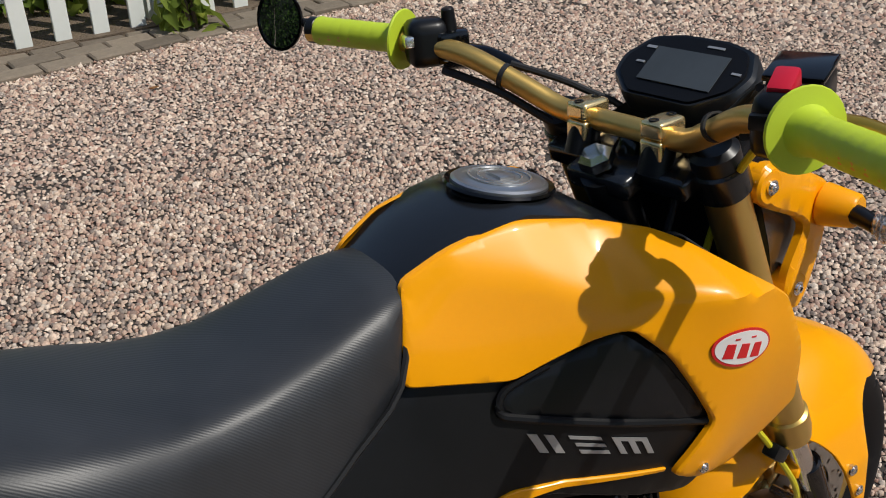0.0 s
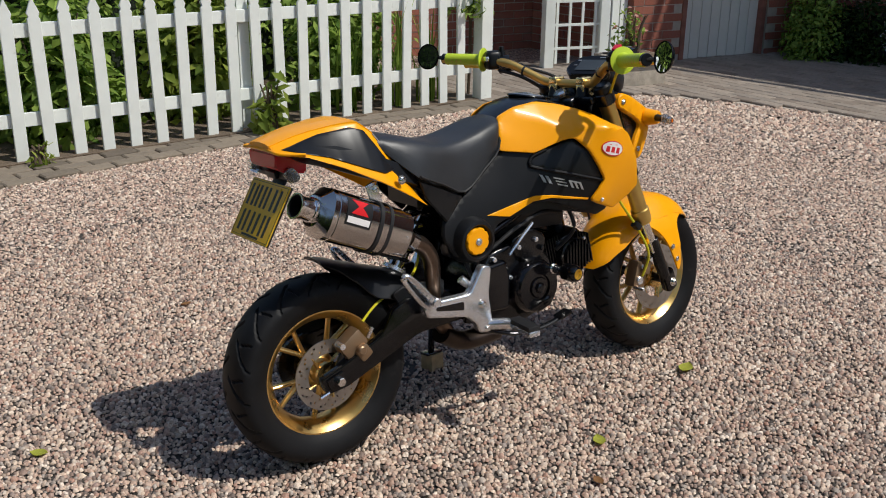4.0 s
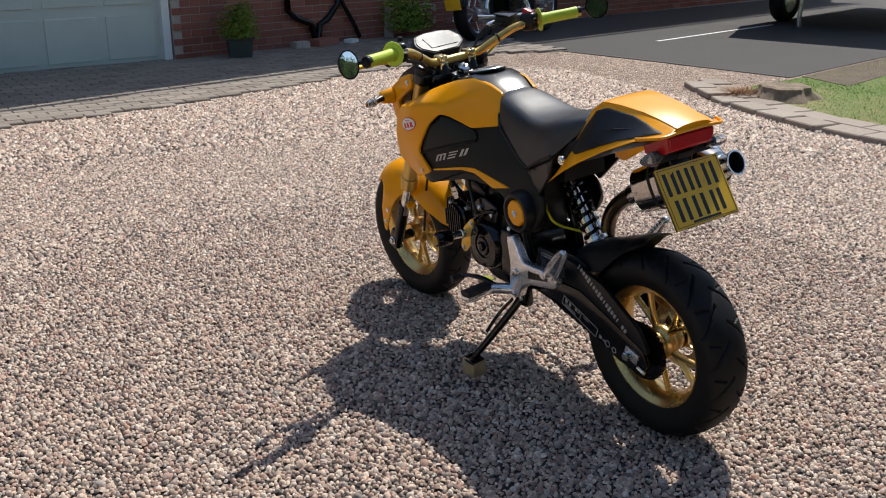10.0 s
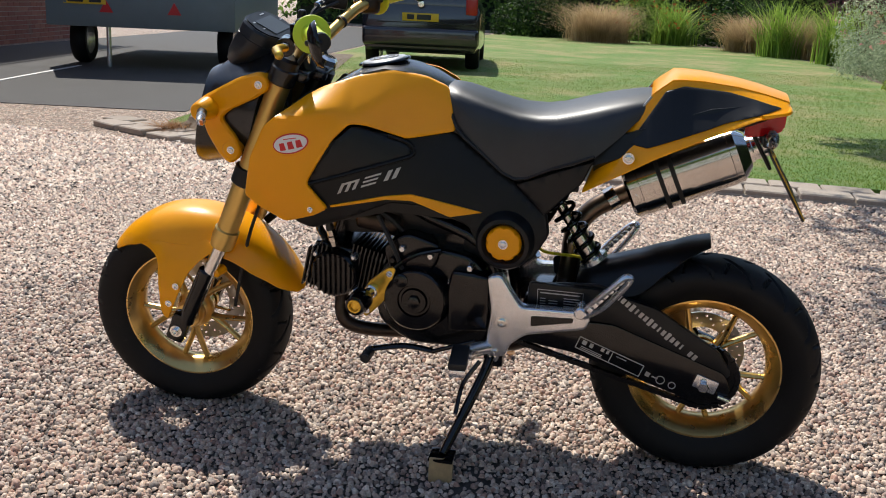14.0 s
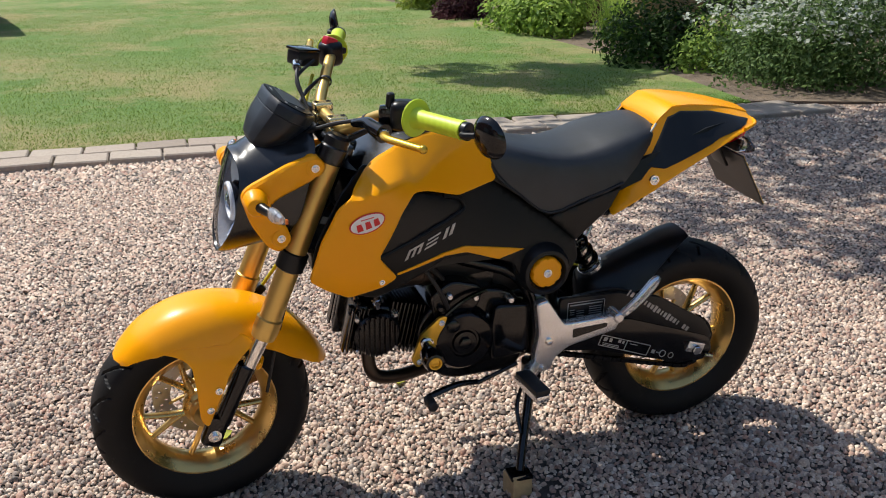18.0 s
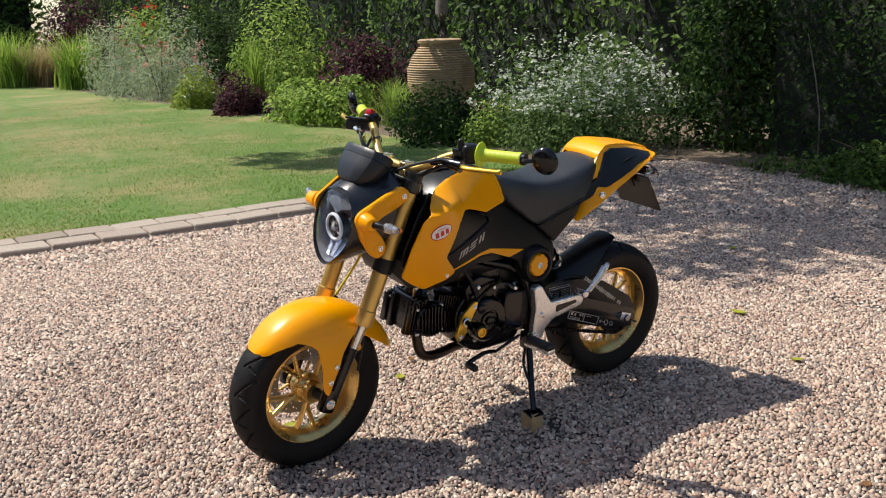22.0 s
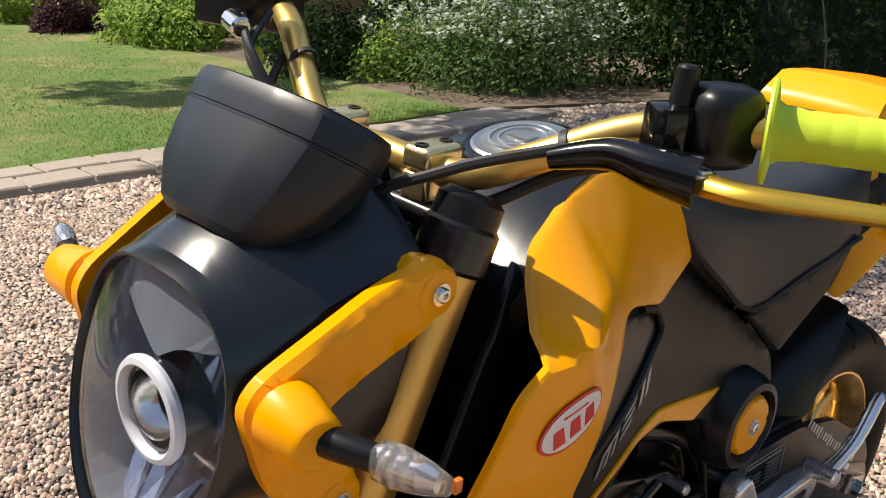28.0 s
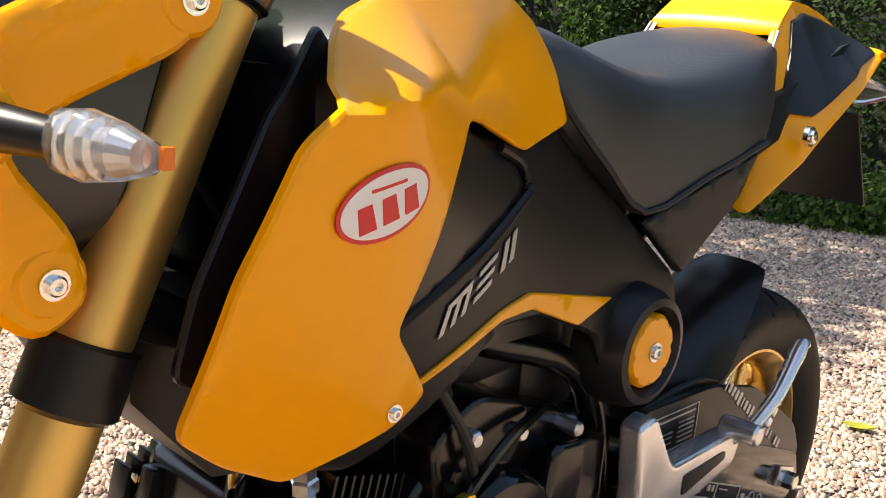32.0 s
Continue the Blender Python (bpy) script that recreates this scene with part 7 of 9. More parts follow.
# kerb of setts between gravel and lawn
KERB = [(-3.4, -3.62), (-2.4, -3.58), (-1.2, -3.80), (0.5, -3.85), (2.4, -3.93), (3.2, -4.12), (4.1, -4.62)]
kerb = sheet("kerb_bed", [(x, y + 0.215) for x, y in KERB] + [(x, y - 0.215) for x, y in KERB[::-1]], 0.012, M["mortar"], "mortar bed of the lawn kerb", "kerb")
km = box((0.292, 0.205, 0.05), (0, 0, 0.0), bevel=0.008, seg=1)
kmesh = finish("kerb_stone", km, M["kerb_block"], kerb, smooth=0)
kx = -3.3
first_k = True
kr = random.Random(4)
while kx < 4.0:
    ky = np.interp(kx, [p[0] for p in KERB], [p[1] for p in KERB])
    kn = np.interp(kx + 0.1, [p[0] for p in KERB], [p[1] for p in KERB])
    an = math.degrees(math.atan2(kn - ky, 0.1))
    for row, dy in ((0, 0.107), (1, -0.107)):
        ob = kmesh if first_k else new("kerb_stone", kmesh.data)
        first_k = False
        ob.parent = kerb
        off = 0.15 if row else 0.0
        ob.matrix_basis = pose(kx + off - math.sin(radians(an)) * dy, ky + dy, 0.018 + kr.uniform(-0.004, 0.004), kr.uniform(-1, 1), kr.uniform(-1, 1), an + kr.uniform(-1.2, 1.2))
    kx += 0.302

# block paving of the drive in front of the garages
pav = sheet("pavement", PAVING, 0.006, M["mortar"], "sandy bed of the block paving", "paving")
pb = box((0.196, 0.097, 0.05), (0, 0, 0.0), bevel=0.006, seg=1)
pmesh = finish("paving_block", pb, M["paver"], pav, smooth=0)
spots = []
for i, u in enumerate(np.arange(3.4, 9.2, 0.1)):
    for w in np.arange(-5.4, 4.6, 0.2):
        spots.append((u, w + (0.1 if i % 2 else 0.0)))
sx, sy = np.array(spots).T
ok = inside(sx, sy, PAVING)
spots = [(x, y) for x, y, k in zip(sx, sy, ok) if k]
strip = [(x, float(np.interp(x, [p[0] for p in GEDGE[:6]], [p[1] for p in GEDGE[:6]])) + d) for d in (0.055, 0.158, 0.262, 0.366) for x in np.arange(-4.4 + d, 3.4, 0.2)]
strip_base = sheet("edging", [(x, y + 0.0) for x, y in GEDGE[:5]] + [(3.4, 3.75), (-6, 3.6)], 0.005, M["soil"], "dirty bed of the brick edging by the fence", "paving")
spots = [(x, y, 90.0) for x, y in spots]
er = random.Random(19)
emesh = finish("edging_block", box((0.192, 0.096, 0.05), (0, 0, 0.0), bevel=0.007, seg=1), M["edging_block"], strip_base, smooth=0)
for i, (x, y) in enumerate(strip):
    ob = emesh if i == 0 else new("edging_block", emesh.data)
    ob.parent = strip_base
    ob.matrix_basis = pose(x, y, er.uniform(-0.010, 0.0), er.uniform(-1.5, 1.5), er.uniform(-1.5, 1.5), lerp(x, (-2, 1), (0, 6), (2, 2), (3.4, -2)) + er.uniform(-1.5, 1.5))
spots.sort(key=lambda p: math.hypot(p[0] - 1.0, p[1] - 1.0))
pr = random.Random(9)
rest = []
for i, (x, y, an) in enumerate(spots):
    m = pose(x, y, 0.0 + pr.uniform(-0.002, 0.003), pr.uniform(-0.8, 0.8), pr.uniform(-0.8, 0.8), an + pr.uniform(-0.8, 0.8))
    if i < 300:
        ob = pmesh if i == 0 else new("paving_block", pmesh.data)
        ob.parent = pav
        ob.matrix_basis = m
    else:
        rest.append(m)
cv = np.array([v.co[:] for v in pmesh.data.vertices])
cf = [tuple(p.vertices) for p in pmesh.data.polygons]
vv, ff_ = [], []
for i, m in enumerate(rest):
    mm = np.array(m)
    vv.append(cv @ mm[:3, :3].T + mm[:3, 3])
    ff_ += [tuple(a + i * len(cv) for a in p) for p in cf]
me = bpy.data.meshes.new("joined_paving")
me.from_pydata(np.concatenate(vv).tolist(), [], ff_)
me.materials.append(M["paver"])
po = new("joined_paving", me)
po.parent = pav
tagged(po, kind="stuff")
line = box((0.05, 2.75, 0.004), (6.99, -7.93, 0.009), (0, 0, 12.0))
tagged(finish("drive_line", line, M["paper_white"], smooth=0), "thin white line on the drive", "line", kind="structure")


# ---- plants ----
def quads(c, nrm, size, ratio, r, fold=0.25):
    """Pointed leaves: centres, normals and lengths in, vertices and triangles out; each leaf is folded along its rib."""
    n = len(c)
    nrm = nrm / (np.linalg.norm(nrm, axis=1, keepdims=True) + 1e-9)
    t = r.normal(size=(n, 3))
    t -= nrm * (t * nrm).sum(1, keepdims=True)
    t /= np.linalg.norm(t, axis=1, keepdims=True) + 1e-9
    b = np.cross(nrm, t)
    L, W = size[:, None], (size * ratio)[:, None]
    v = np.stack([c - t * L / 2, c + b * W / 2 + nrm * W * fold, c + t * L / 2, c - b * W / 2 + nrm * W * fold], 1)
    base = np.arange(n)[:, None] * 4
    return v.reshape(-1, 3), np.concatenate([base + (0, 1, 2), base + (0, 2, 3)], 0)


def clump_points(r, n, rx, ry, rz, lumps=9, hollow=0.45):
    k = r.normal(size=(lumps, 3))
    k /= np.linalg.norm(k, axis=1, keepdims=True)
    k[:, 2] = np.abs(k[:, 2]) * 0.9 + 0.08 * r.random(lumps)
    k *= r.uniform(0.35, 0.72, (lumps, 1))
    own = r.integers(0, lumps, n)
    d = r.normal(size=(n, 3))
    d /= np.linalg.norm(d, axis=1, keepdims=True)
    rad = (hollow + (1 - hollow) * r.random(n) ** 0.6)[:, None] * r.uniform(0.36, 0.62, lumps)[own][:, None]
    p = k[own] + d * rad
    p[:, 2] = np.abs(p[:, 2])
    return p * (rx, ry, rz), d


def shrub(name, label, at, rx, ry, rz, n, size, mat_, seed, ratio=0.5, flowers=0, fmat="petal_white", fsize=0.03, lumps=10, category="shrub", trunk=True):
    r = np.random.default_rng(seed)
    thing = tagged(new(name), label, category)
    thing.matrix_basis = pose(*at)
    p, d = clump_points(r, n, rx, ry, rz, lumps)
    nr = d + r.normal(0, 0.6, d.shape) + (0, 0, 0.5)
    v, f = quads(p, nr, size * r.uniform(0.6, 1.3, n), ratio, r)
    raw("foliage", v, f, M[mat_], thing)
    if trunk:
        for i in range(6):
            a = 2 * math.pi * i / 6 + r.random()
            q = Vector((rx * 0.45 * math.cos(a), ry * 0.45 * math.sin(a), rz * 0.75))
            stem_ = tube([(0.04 * math.cos(a), 0.04 * math.sin(a), -0.01), q * 0.5 + Vector((0, 0, rz * 0.1)), q], 0.012, 5, 3, taper=0.004)
            part("woody_stem", stem_, M["twig"], thing)
    if flowers:
        k = r.choice(n, flowers, replace=False)
        top = p[k] * 1.04 + (0, 0, 0.02)
        keep = (top[:, 2] > rz * 0.35)
        v, f = quads(np.repeat(top[keep], 3, 0) + r.normal(0, fsize * 0.4, (3 * keep.sum(), 3)), np.tile((0, 0, 1.0), (3 * keep.sum(), 1)) + r.normal(0, 0.5, (3 * keep.sum(), 3)), np.full(3 * keep.sum(), fsize), 0.9, r)
        raw("blossom", v, f, M[fmat], thing)
    return thing


def grass_clump(name, label, at, h, spread, n, width, mat_, seed, category="ornamental grass", stiff=0.5, heads=0, hmat="petal_red"):
    """Arching or sword-like blades from one root."""
    r = np.random.default_rng(seed)
    thing = tagged(new(name), label, category)
    thing.matrix_basis = pose(*at)
    a = r.uniform(0, 2 * np.pi, n)
    out, hh = spread * r.random(n) ** 0.7, h * r.uniform(0.4, 1.1, n)
    bx, by = 0.16 * spread * r.normal(size=n), 0.16 * spread * r.normal(size=n)
    sd = np.stack([-np.sin(a), np.cos(a)], 1)
    vs, k = [], 5
    for i in range(k):
        t = i / (k - 1)
        droop = t ** (1.3 + 1.5 * stiff)
        cx, cy = bx + np.cos(a) * out * droop, by + np.sin(a) * out * droop
        z = hh * (t - (1 - stiff) * 0.35 * t ** 3) - 0.01
        w = width * (1 - t) ** 0.6 * (0.6 + 0.4 * (t < 0.9))
        vs.append(np.stack([cx - sd[:, 0] * w, cy - sd[:, 1] * w, z], 1))
        vs.append(np.stack([cx + sd[:, 0] * w, cy + sd[:, 1] * w, z], 1))
    v = np.stack(vs, 1)
    base = (np.arange(n) * 2 * k)[:, None]
    f = np.concatenate([base + (2 * i, 2 * i + 1, 2 * i + 3, 2 * i + 2) for i in range(k - 1)], 0)
    raw("foliage", v.reshape(-1, 3), f, M[mat_], thing)
    if heads:
        pk = r.choice(n, heads)
        tip = v[pk, -1]
        vv_, f_ = quads(np.repeat(tip, 6, 0) + r.normal(0, 0.03, (6 * heads, 3)), r.normal(size=(6 * heads, 3)), np.full(6 * heads, 0.045), 0.6, r)
        raw("blossom", vv_, f_, M[hmat], thing)
    return thing


def hedge(name, label, p0, p1, depth, h, n, size, mat_, seed, stems=0, ratio=0.55):
    r = np.random.default_rng(seed)
    thing = tagged(new(name), label, "hedge")
    p0, p1 = np.array(p0, float), np.array(p1, float)
    way = (p1 - p0) / np.linalg.norm(p1 - p0)
    nor = np.array((way[1], -way[0]))
    u, z = -0.2 + r.random(n) * (np.linalg.norm(p1 - p0) + 0.4), 0.12 + (h - 0.12) * r.random(n) ** 0.85
    swell = 0.16 * np.sin(u * 2.3 + seed) + 0.12 * np.sin(u * 5.1 + z * 3.0) + 0.10 * np.sin(z * 4.3 + u * 1.7)
    dd = swell - np.abs(r.normal(0, 0.22, n)) + 0.12 * (z < 0.4)
    ends = (u < 0.35) | (u > np.linalg.norm(p1 - p0) - 0.35)
    deep = (r.random(n) < 0.25) | (ends & (r.random(n) < 0.7))
    dd = np.where(deep, -depth * r.random(n), dd)
    c = np.stack([p0[0] + way[0] * u + nor[0] * dd, p0[1] + way[1] * u + nor[1] * dd, z], 1)
    nr = np.stack([np.full(n, nor[0]), np.full(n, nor[1]), np.full(n, 0.5)], 1) + r.normal(0, 0.65, (n, 3))
    v, f = quads(c, nr, size * r.uniform(0.6, 1.35, n), ratio, r)
    raw("foliage", v, f, M[mat_], thing)
    # added dark box behind the leaves, standing in for the hedge's shaded depth
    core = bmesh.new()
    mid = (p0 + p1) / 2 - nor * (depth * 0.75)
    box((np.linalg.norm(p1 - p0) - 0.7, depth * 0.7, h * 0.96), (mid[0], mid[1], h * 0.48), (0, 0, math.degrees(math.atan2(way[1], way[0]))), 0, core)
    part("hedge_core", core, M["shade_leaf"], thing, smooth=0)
    if stems:
        for i in range(stems):
            q = p0 + way * (np.linalg.norm(p1 - p0) * (i + r.random()) / stems) - nor * 0.02
            sb = tube([(q[0], q[1], -0.02), (q[0] + r.normal(0, 0.06), q[1] + r.normal(0, 0.06), 0.5), (q[0] + r.normal(0, 0.15), q[1] + r.normal(0, 0.15), 1.1)], 0.011 * r.uniform(0.5, 1.4), 6, 3, taper=0.004)
            part("woody_stem", sb, M["bark"], thing)
    return thing


def tree(name, label, at, h, r0, crown, n, size, seed, mat_="leaf_green", shift=(0, 0), k=16):
    r = np.random.default_rng(seed)
    thing = tagged(new(name), label, "tree")
    thing.matrix_basis = pose(*at)
    top = Vector((shift[0] * 0.6, shift[1] * 0.6, h))
    part("trunk", tube([(0, 0, -0.05), (0.02, 0.03, h * 0.3), (shift[0] * 0.04, shift[1] * 0.04, h * 0.62), top], r0, 12, 5, taper=r0 * 0.4), M["bark"], thing)
    rx, ry, rz, cz = crown
    for i in range(7):
        a = 2 * math.pi * i / 7 + r.random()
        q = Vector((shift[0] + rx * 0.6 * math.cos(a), shift[1] + ry * 0.6 * math.sin(a), cz + rz * r.uniform(-0.2, 0.4)))
        s0 = Vector((shift[0] * 0.3, shift[1] * 0.3, h * r.uniform(0.5, 0.75)))
        part("limb", tube([s0, s0.lerp(q, 0.5) + Vector((0, 0, 0.3)), q], r0 * 0.4, 7, 4, taper=0.02), M["bark"], thing)
    cc = r.normal(size=(k, 3))
    cc /= np.linalg.norm(cc, axis=1, keepdims=True)
    cc *= r.uniform(0.4, 0.95, (k, 1))
    own = r.integers(0, k, n)
    d = r.normal(size=(n, 3))
    p = cc[own] * (rx, ry, rz) + d * r.uniform(0.16, 0.34, k)[own][:, None] * (rx + rz) / 2 * 0.62 + (shift[0], shift[1], cz)
    v, f = quads(p, d + (0, 0, 0.8) + r.normal(0, 0.5, d.shape), size * r.uniform(0.6, 1.3, n), 0.55, r)
    raw("crown", v, f, M[mat_], thing)
    return thing


# border along the lawn, from the hedge to the far end
shrub("flowering_shrub", "large grey-green shrub covered in white flower heads", (-4.35, -4.75, 0.0), 1.15, 1.05, 1.16, 15000, 0.048, "leaf_pale", 21, 0.5, 2300, "petal_white", 0.040, 22)
shrub("low_shrub", "dark glossy low evergreen shrub", (-3.75, -6.35, 0.0), 0.85, 0.8, 0.62, 5200, 0.06, "leaf_dark", 22, 0.5)
shrub("low_shrub", "dark glossy low evergreen shrub", (-4.1, -5.6, 0.0), 0.7, 0.6, 0.55, 3200, 0.06, "leaf_green", 23, 0.5)
shrub("leafy_shrub", "bright green leafy border shrub", (-3.75, -8.9, 0.0), 0.78, 1.0, 0.78, 5000, 0.08, "leaf_green", 24, 0.55)
shrub("purple_shrub", "round dark purple-leaved shrub", (-3.55, -11.2, 0.0), 0.5, 0.55, 0.68, 3600, 0.05, "leaf_purple", 25, 0.6)
shrub("purple_shrub", "tall dark red-leaved shrub", (-5.1, -9.9, 0.0), 0.9, 0.9, 1.45, 3600, 0.08, "leaf_purple", 26, 0.55)
shrub("lime_plant", "lime-green low border plant with pale flowers", (-3.5, -13.0, 0.0), 0.55, 0.6, 0.62, 2200, 0.09, "leaf_lime", 27, 0.35, 120, "petal_white", 0.04)
shrub("grey_perennial", "wispy grey-green perennial with pink flowers", (-3.9, -15.6, 0.0), 0.9, 1.3, 1.5, 6500, 0.08, "leaf_grey", 28, 0.22, 150, "petal_pink", 0.06)
shrub("grey_perennial", "wispy grey-green perennial with pink flowers", (-3.8, -18.0, 0.0), 0.9, 1.3, 1.75, 6000, 0.09, "leaf_grey", 29, 0.22, 90, "petal_pink", 0.06)
grass_clump("sword_plant", "tall bright green sword-leaved clump", (-4.1, -11.9, 0.0), 1.15, 0.45, 160, 0.014, "leaf_sword", 30, "plant", 0.9)
grass_clump("sword_plant", "tall bright green sword-leaved clump", (-3.8, -20.6, 0.0), 1.4, 1.2, 420, 0.016, "leaf_sword", 31, "plant", 0.85)
grass_clump("straw_grass", "feathery straw-coloured ornamental grass", (-3.6, -23.2, 0.0), 1.25, 1.6, 2200, 0.006, "leaf_straw", 32)
grass_clump("fine_grass", "fine wispy green ornamental grass", (-4.2, -7.9, 0.0), 0.75, 0.55, 700, 0.004, "leaf_green", 33)
shrub("mixed_shrub", "mixed green shrub at the back of the border", (-5.3, -13.2, 0.0), 1.1, 1.3, 1.7, 5200, 0.09, "leaf_green", 34)
shrub("mixed_shrub", "mixed green shrub at the back of the border", (-5.4, -16.6, 0.0), 1.1, 1.4, 1.9, 4600, 0.10, "leaf_dark", 35)
shrub("mixed_shrub", "mixed green shrub with red flowers at the back of the border", (-5.2, -20.0, 0.0), 1.2, 1.5, 2.0, 4600, 0.11, "leaf_green", 36, 0.5, 50, "petal_red", 0.11)
shrub("red_shrub", "dark red-leaved shrub at the far end of the border", (-4.9, -24.0, 0.0), 1.3, 1.4, 2.2, 3600, 0.13, "leaf_purple", 37)
grass_clump("straw_grass", "feathery straw-coloured ornamental grass", (1.7, -27.6, 0.0), 1.35, 2.1, 2600, 0.008, "leaf_straw", 38)
grass_clump("straw_grass", "pinkish feathery ornamental grass", (-2.4, -25.4, 0.0), 1.2, 1.7, 2300, 0.007, "leaf_straw", 39)
grass_clump("flower_clump", "sword-leaved clump with orange-red flowers", (-0.4, -28.2, 0.0), 1.4, 1.6, 460, 0.018, "leaf_sword", 40, "plant", 0.8, 60)
grass_clump("sword_plant", "tall bright green sword-leaved clump", (-2.9, -23.0, 0.0), 1.5, 1.3, 420, 0.016, "leaf_sword", 41, "plant", 0.85)
shrub("mixed_shrub", "dark green shrub behind the far grasses", (3.9, -30.0, 0.0), 1.8, 1.4, 2.4, 4200, 0.14, "leaf_dark", 42)
shrub("mixed_shrub", "dark green shrub behind the far grasses", (0.6, -31.0, 0.0), 2.0, 1.4, 2.2, 4200, 0.14, "leaf_green", 43, 0.5, 60, "petal_red", 0.14)
shrub("mixed_shrub", "dark green shrub behind the far grasses", (-2.6, -29.5, 0.0), 1.8, 1.5, 2.4, 4200, 0.14, "leaf_dark", 44)
hedge("tall_hedge", "tall dark evergreen hedge behind the border", (-6.6, -34.0), (-6.6, -2.6), 1.2, 4.4, 28000, 0.12, "leaf_mid", 45)
hedge("far_hedge", "tall dark trees closing the far end of the garden", (14.0, -34.0), (-6.5, -34.0), 1.5, 6.5, 16000, 0.24, "leaf_mid", 46)
hedge("side_hedge", "ivy-grown dark green hedge beside the gravel", (-4.62, -3.3), (-4.75, 7.5), 1.0, 3.4, 46000, 0.055, "leaf_dark", 47, 7)
shrub("ground_ivy", "low ivy at the foot of the hedge", (-4.35, -1.2, 0.0), 0.42, 1.6, 0.42, 4200, 0.05, "leaf_mid", 48, 0.7, category="ivy")
shrub("ground_ivy", "low ivy at the foot of the hedge", (-4.45, 1.6, 0.0), 0.42, 1.6, 0.42, 4200, 0.05, "leaf_mid", 49, 0.7, category="ivy")
# unseen crowns, set metres off their trunks to shade the gravel and lawn
tree("garden_tree", "grey-trunked tree by the hedge, unseen crown added for shade", (-5.15, -3.62, 0.0), 5.0, 0.085, (2.55, 2.4, 0.8, 5.3), 13500, 0.12, 51, "leaf_green", (4.0, -1.2), 62)
tree("garden_tree", "pale grey-trunked tree behind the urn, unseen crown added for shade", (-4.95, -7.95, 0.0), 4.6, 0.10, (1.25, 1.15, 0.6, 4.8), 3600, 0.14, 52, "leaf_green", (4.5, -0.3), 22)

shrub("ivy_mass", "dark ivy mass round the tree by the hedge", (-5.3, -3.5, 0.0), 0.8, 0.8, 2.6, 5200, 0.07, "leaf_dark", 53, 0.6, category="ivy")
# clay urn
up_ = [(0.0, 0.0), (0.20, 0.0), (0.215, 0.03)]
for i in range(34):
    z = 0.05 + 0.9 * i / 33
    r = lerp(z, (0.05, 0.22), (0.25, 0.33), (0.5, 0.405), (0.68, 0.405), (0.83, 0.34), (0.95, 0.24))
    up_ += [(r - 0.006, z), (r + 0.006, z + 0.012)]
up_ += [(0.235, 0.975), (0.265, 0.99), (0.27, 1.02), (0.24, 1.035), (0.20, 1.02), (0.18, 0.9), (0.0, 0.88)]
urn = tagged(finish("clay_urn", lathe(up_, 48), M["terracotta"], smooth=50), "big ribbed weathered clay urn in the border", "urn")
urn.matrix_basis = pose(-4.45, -7.3, 0.05)

# tree stump, fallen leaves, block under the stand
r_ = np.random.default_rng(61)
sb = lathe([(0.0, -0.02), (0.27, -0.02), (0.22, 0.03), (0.19, 0.07), (0.18, 0.10), (0.15, 0.112), (0.08, 0.095), (0.0, 0.085)], 30)
for v_ in sb.verts:
    a = math.atan2(v_.co.y, v_.co.x)
    k = 1 + 0.10 * math.sin(3 * a + 1) + 0.07 * math.sin(7 * a) + (0.18 * max(0, math.sin(5 * a + 0.5)) if v_.co.z < 0.05 else 0)
    v_.co.x, v_.co.y = v_.co.x * k, v_.co.y * k
stump = tagged(finish("tree_stump", sb, M["stump_wood"], smooth=35), "low sawn tree stump at the lawn's corner", "stump")
stump.matrix_basis = pose(3.22, -4.50, 0.02)
grass_clump("weed_clump", "dry weeds round the stump", (3.5, -4.35, 0.02), 0.10, 0.32, 260, 0.006, "leaf_dry", 62, "weeds", 0.4)
blk = tagged(finish("stand_block", box((0.052, 0.05, 0.056), (0, 0, 0.028), bevel=0.003), M["wood_cut"], smooth=30), "small tan wooden block under the side stand", "block")
blk.matrix_basis = pose(0.545, 0.236, 0.003, 0, 0, 8)


def fallen_leaf(at, size, turn, mat_, label):
    n = 9
    bm = bmesh.new()
    top, bot = [], []
    for i in range(n):
        t = i / (n - 1)
        w = 0.32 * size * math.sin(math.pi * min(1, t * 1.02)) ** 0.8
        z = 0.018 + 0.35 * size * (t - 0.5) ** 2
        top.append(bm.verts.new((size * (t - 0.5), w, z + 0.12 * w)))
        bot.append(bm.verts.new((size * (t - 0.5), -w, z + 0.20 * w)))
    mid = [bm.verts.new((size * (i / (n - 1) - 0.5), 0, 0.015 + 0.35 * size * (i / (n - 1) - 0.5) ** 2)) for i in range(n)]
    for i in range(n - 1):
        bm.faces.new((top[i], top[i + 1], mid[i + 1], mid[i]))
        bm.faces.new((mid[i], mid[i + 1], bot[i + 1], bot[i]))
    bmesh.ops.remove_doubles(bm, verts=bm.verts[:], dist=1e-5)
    bmesh.ops.solidify(bm, geom=bm.faces[:], thickness=0.0008)
    ob = tagged(finish("fallen_leaf", bm, M[mat_], smooth=60), label, "leaf", "fallen leaves on the gravel")
    ob.matrix_basis = pose(at[0], at[1], 0.0, 0, 0, turn)


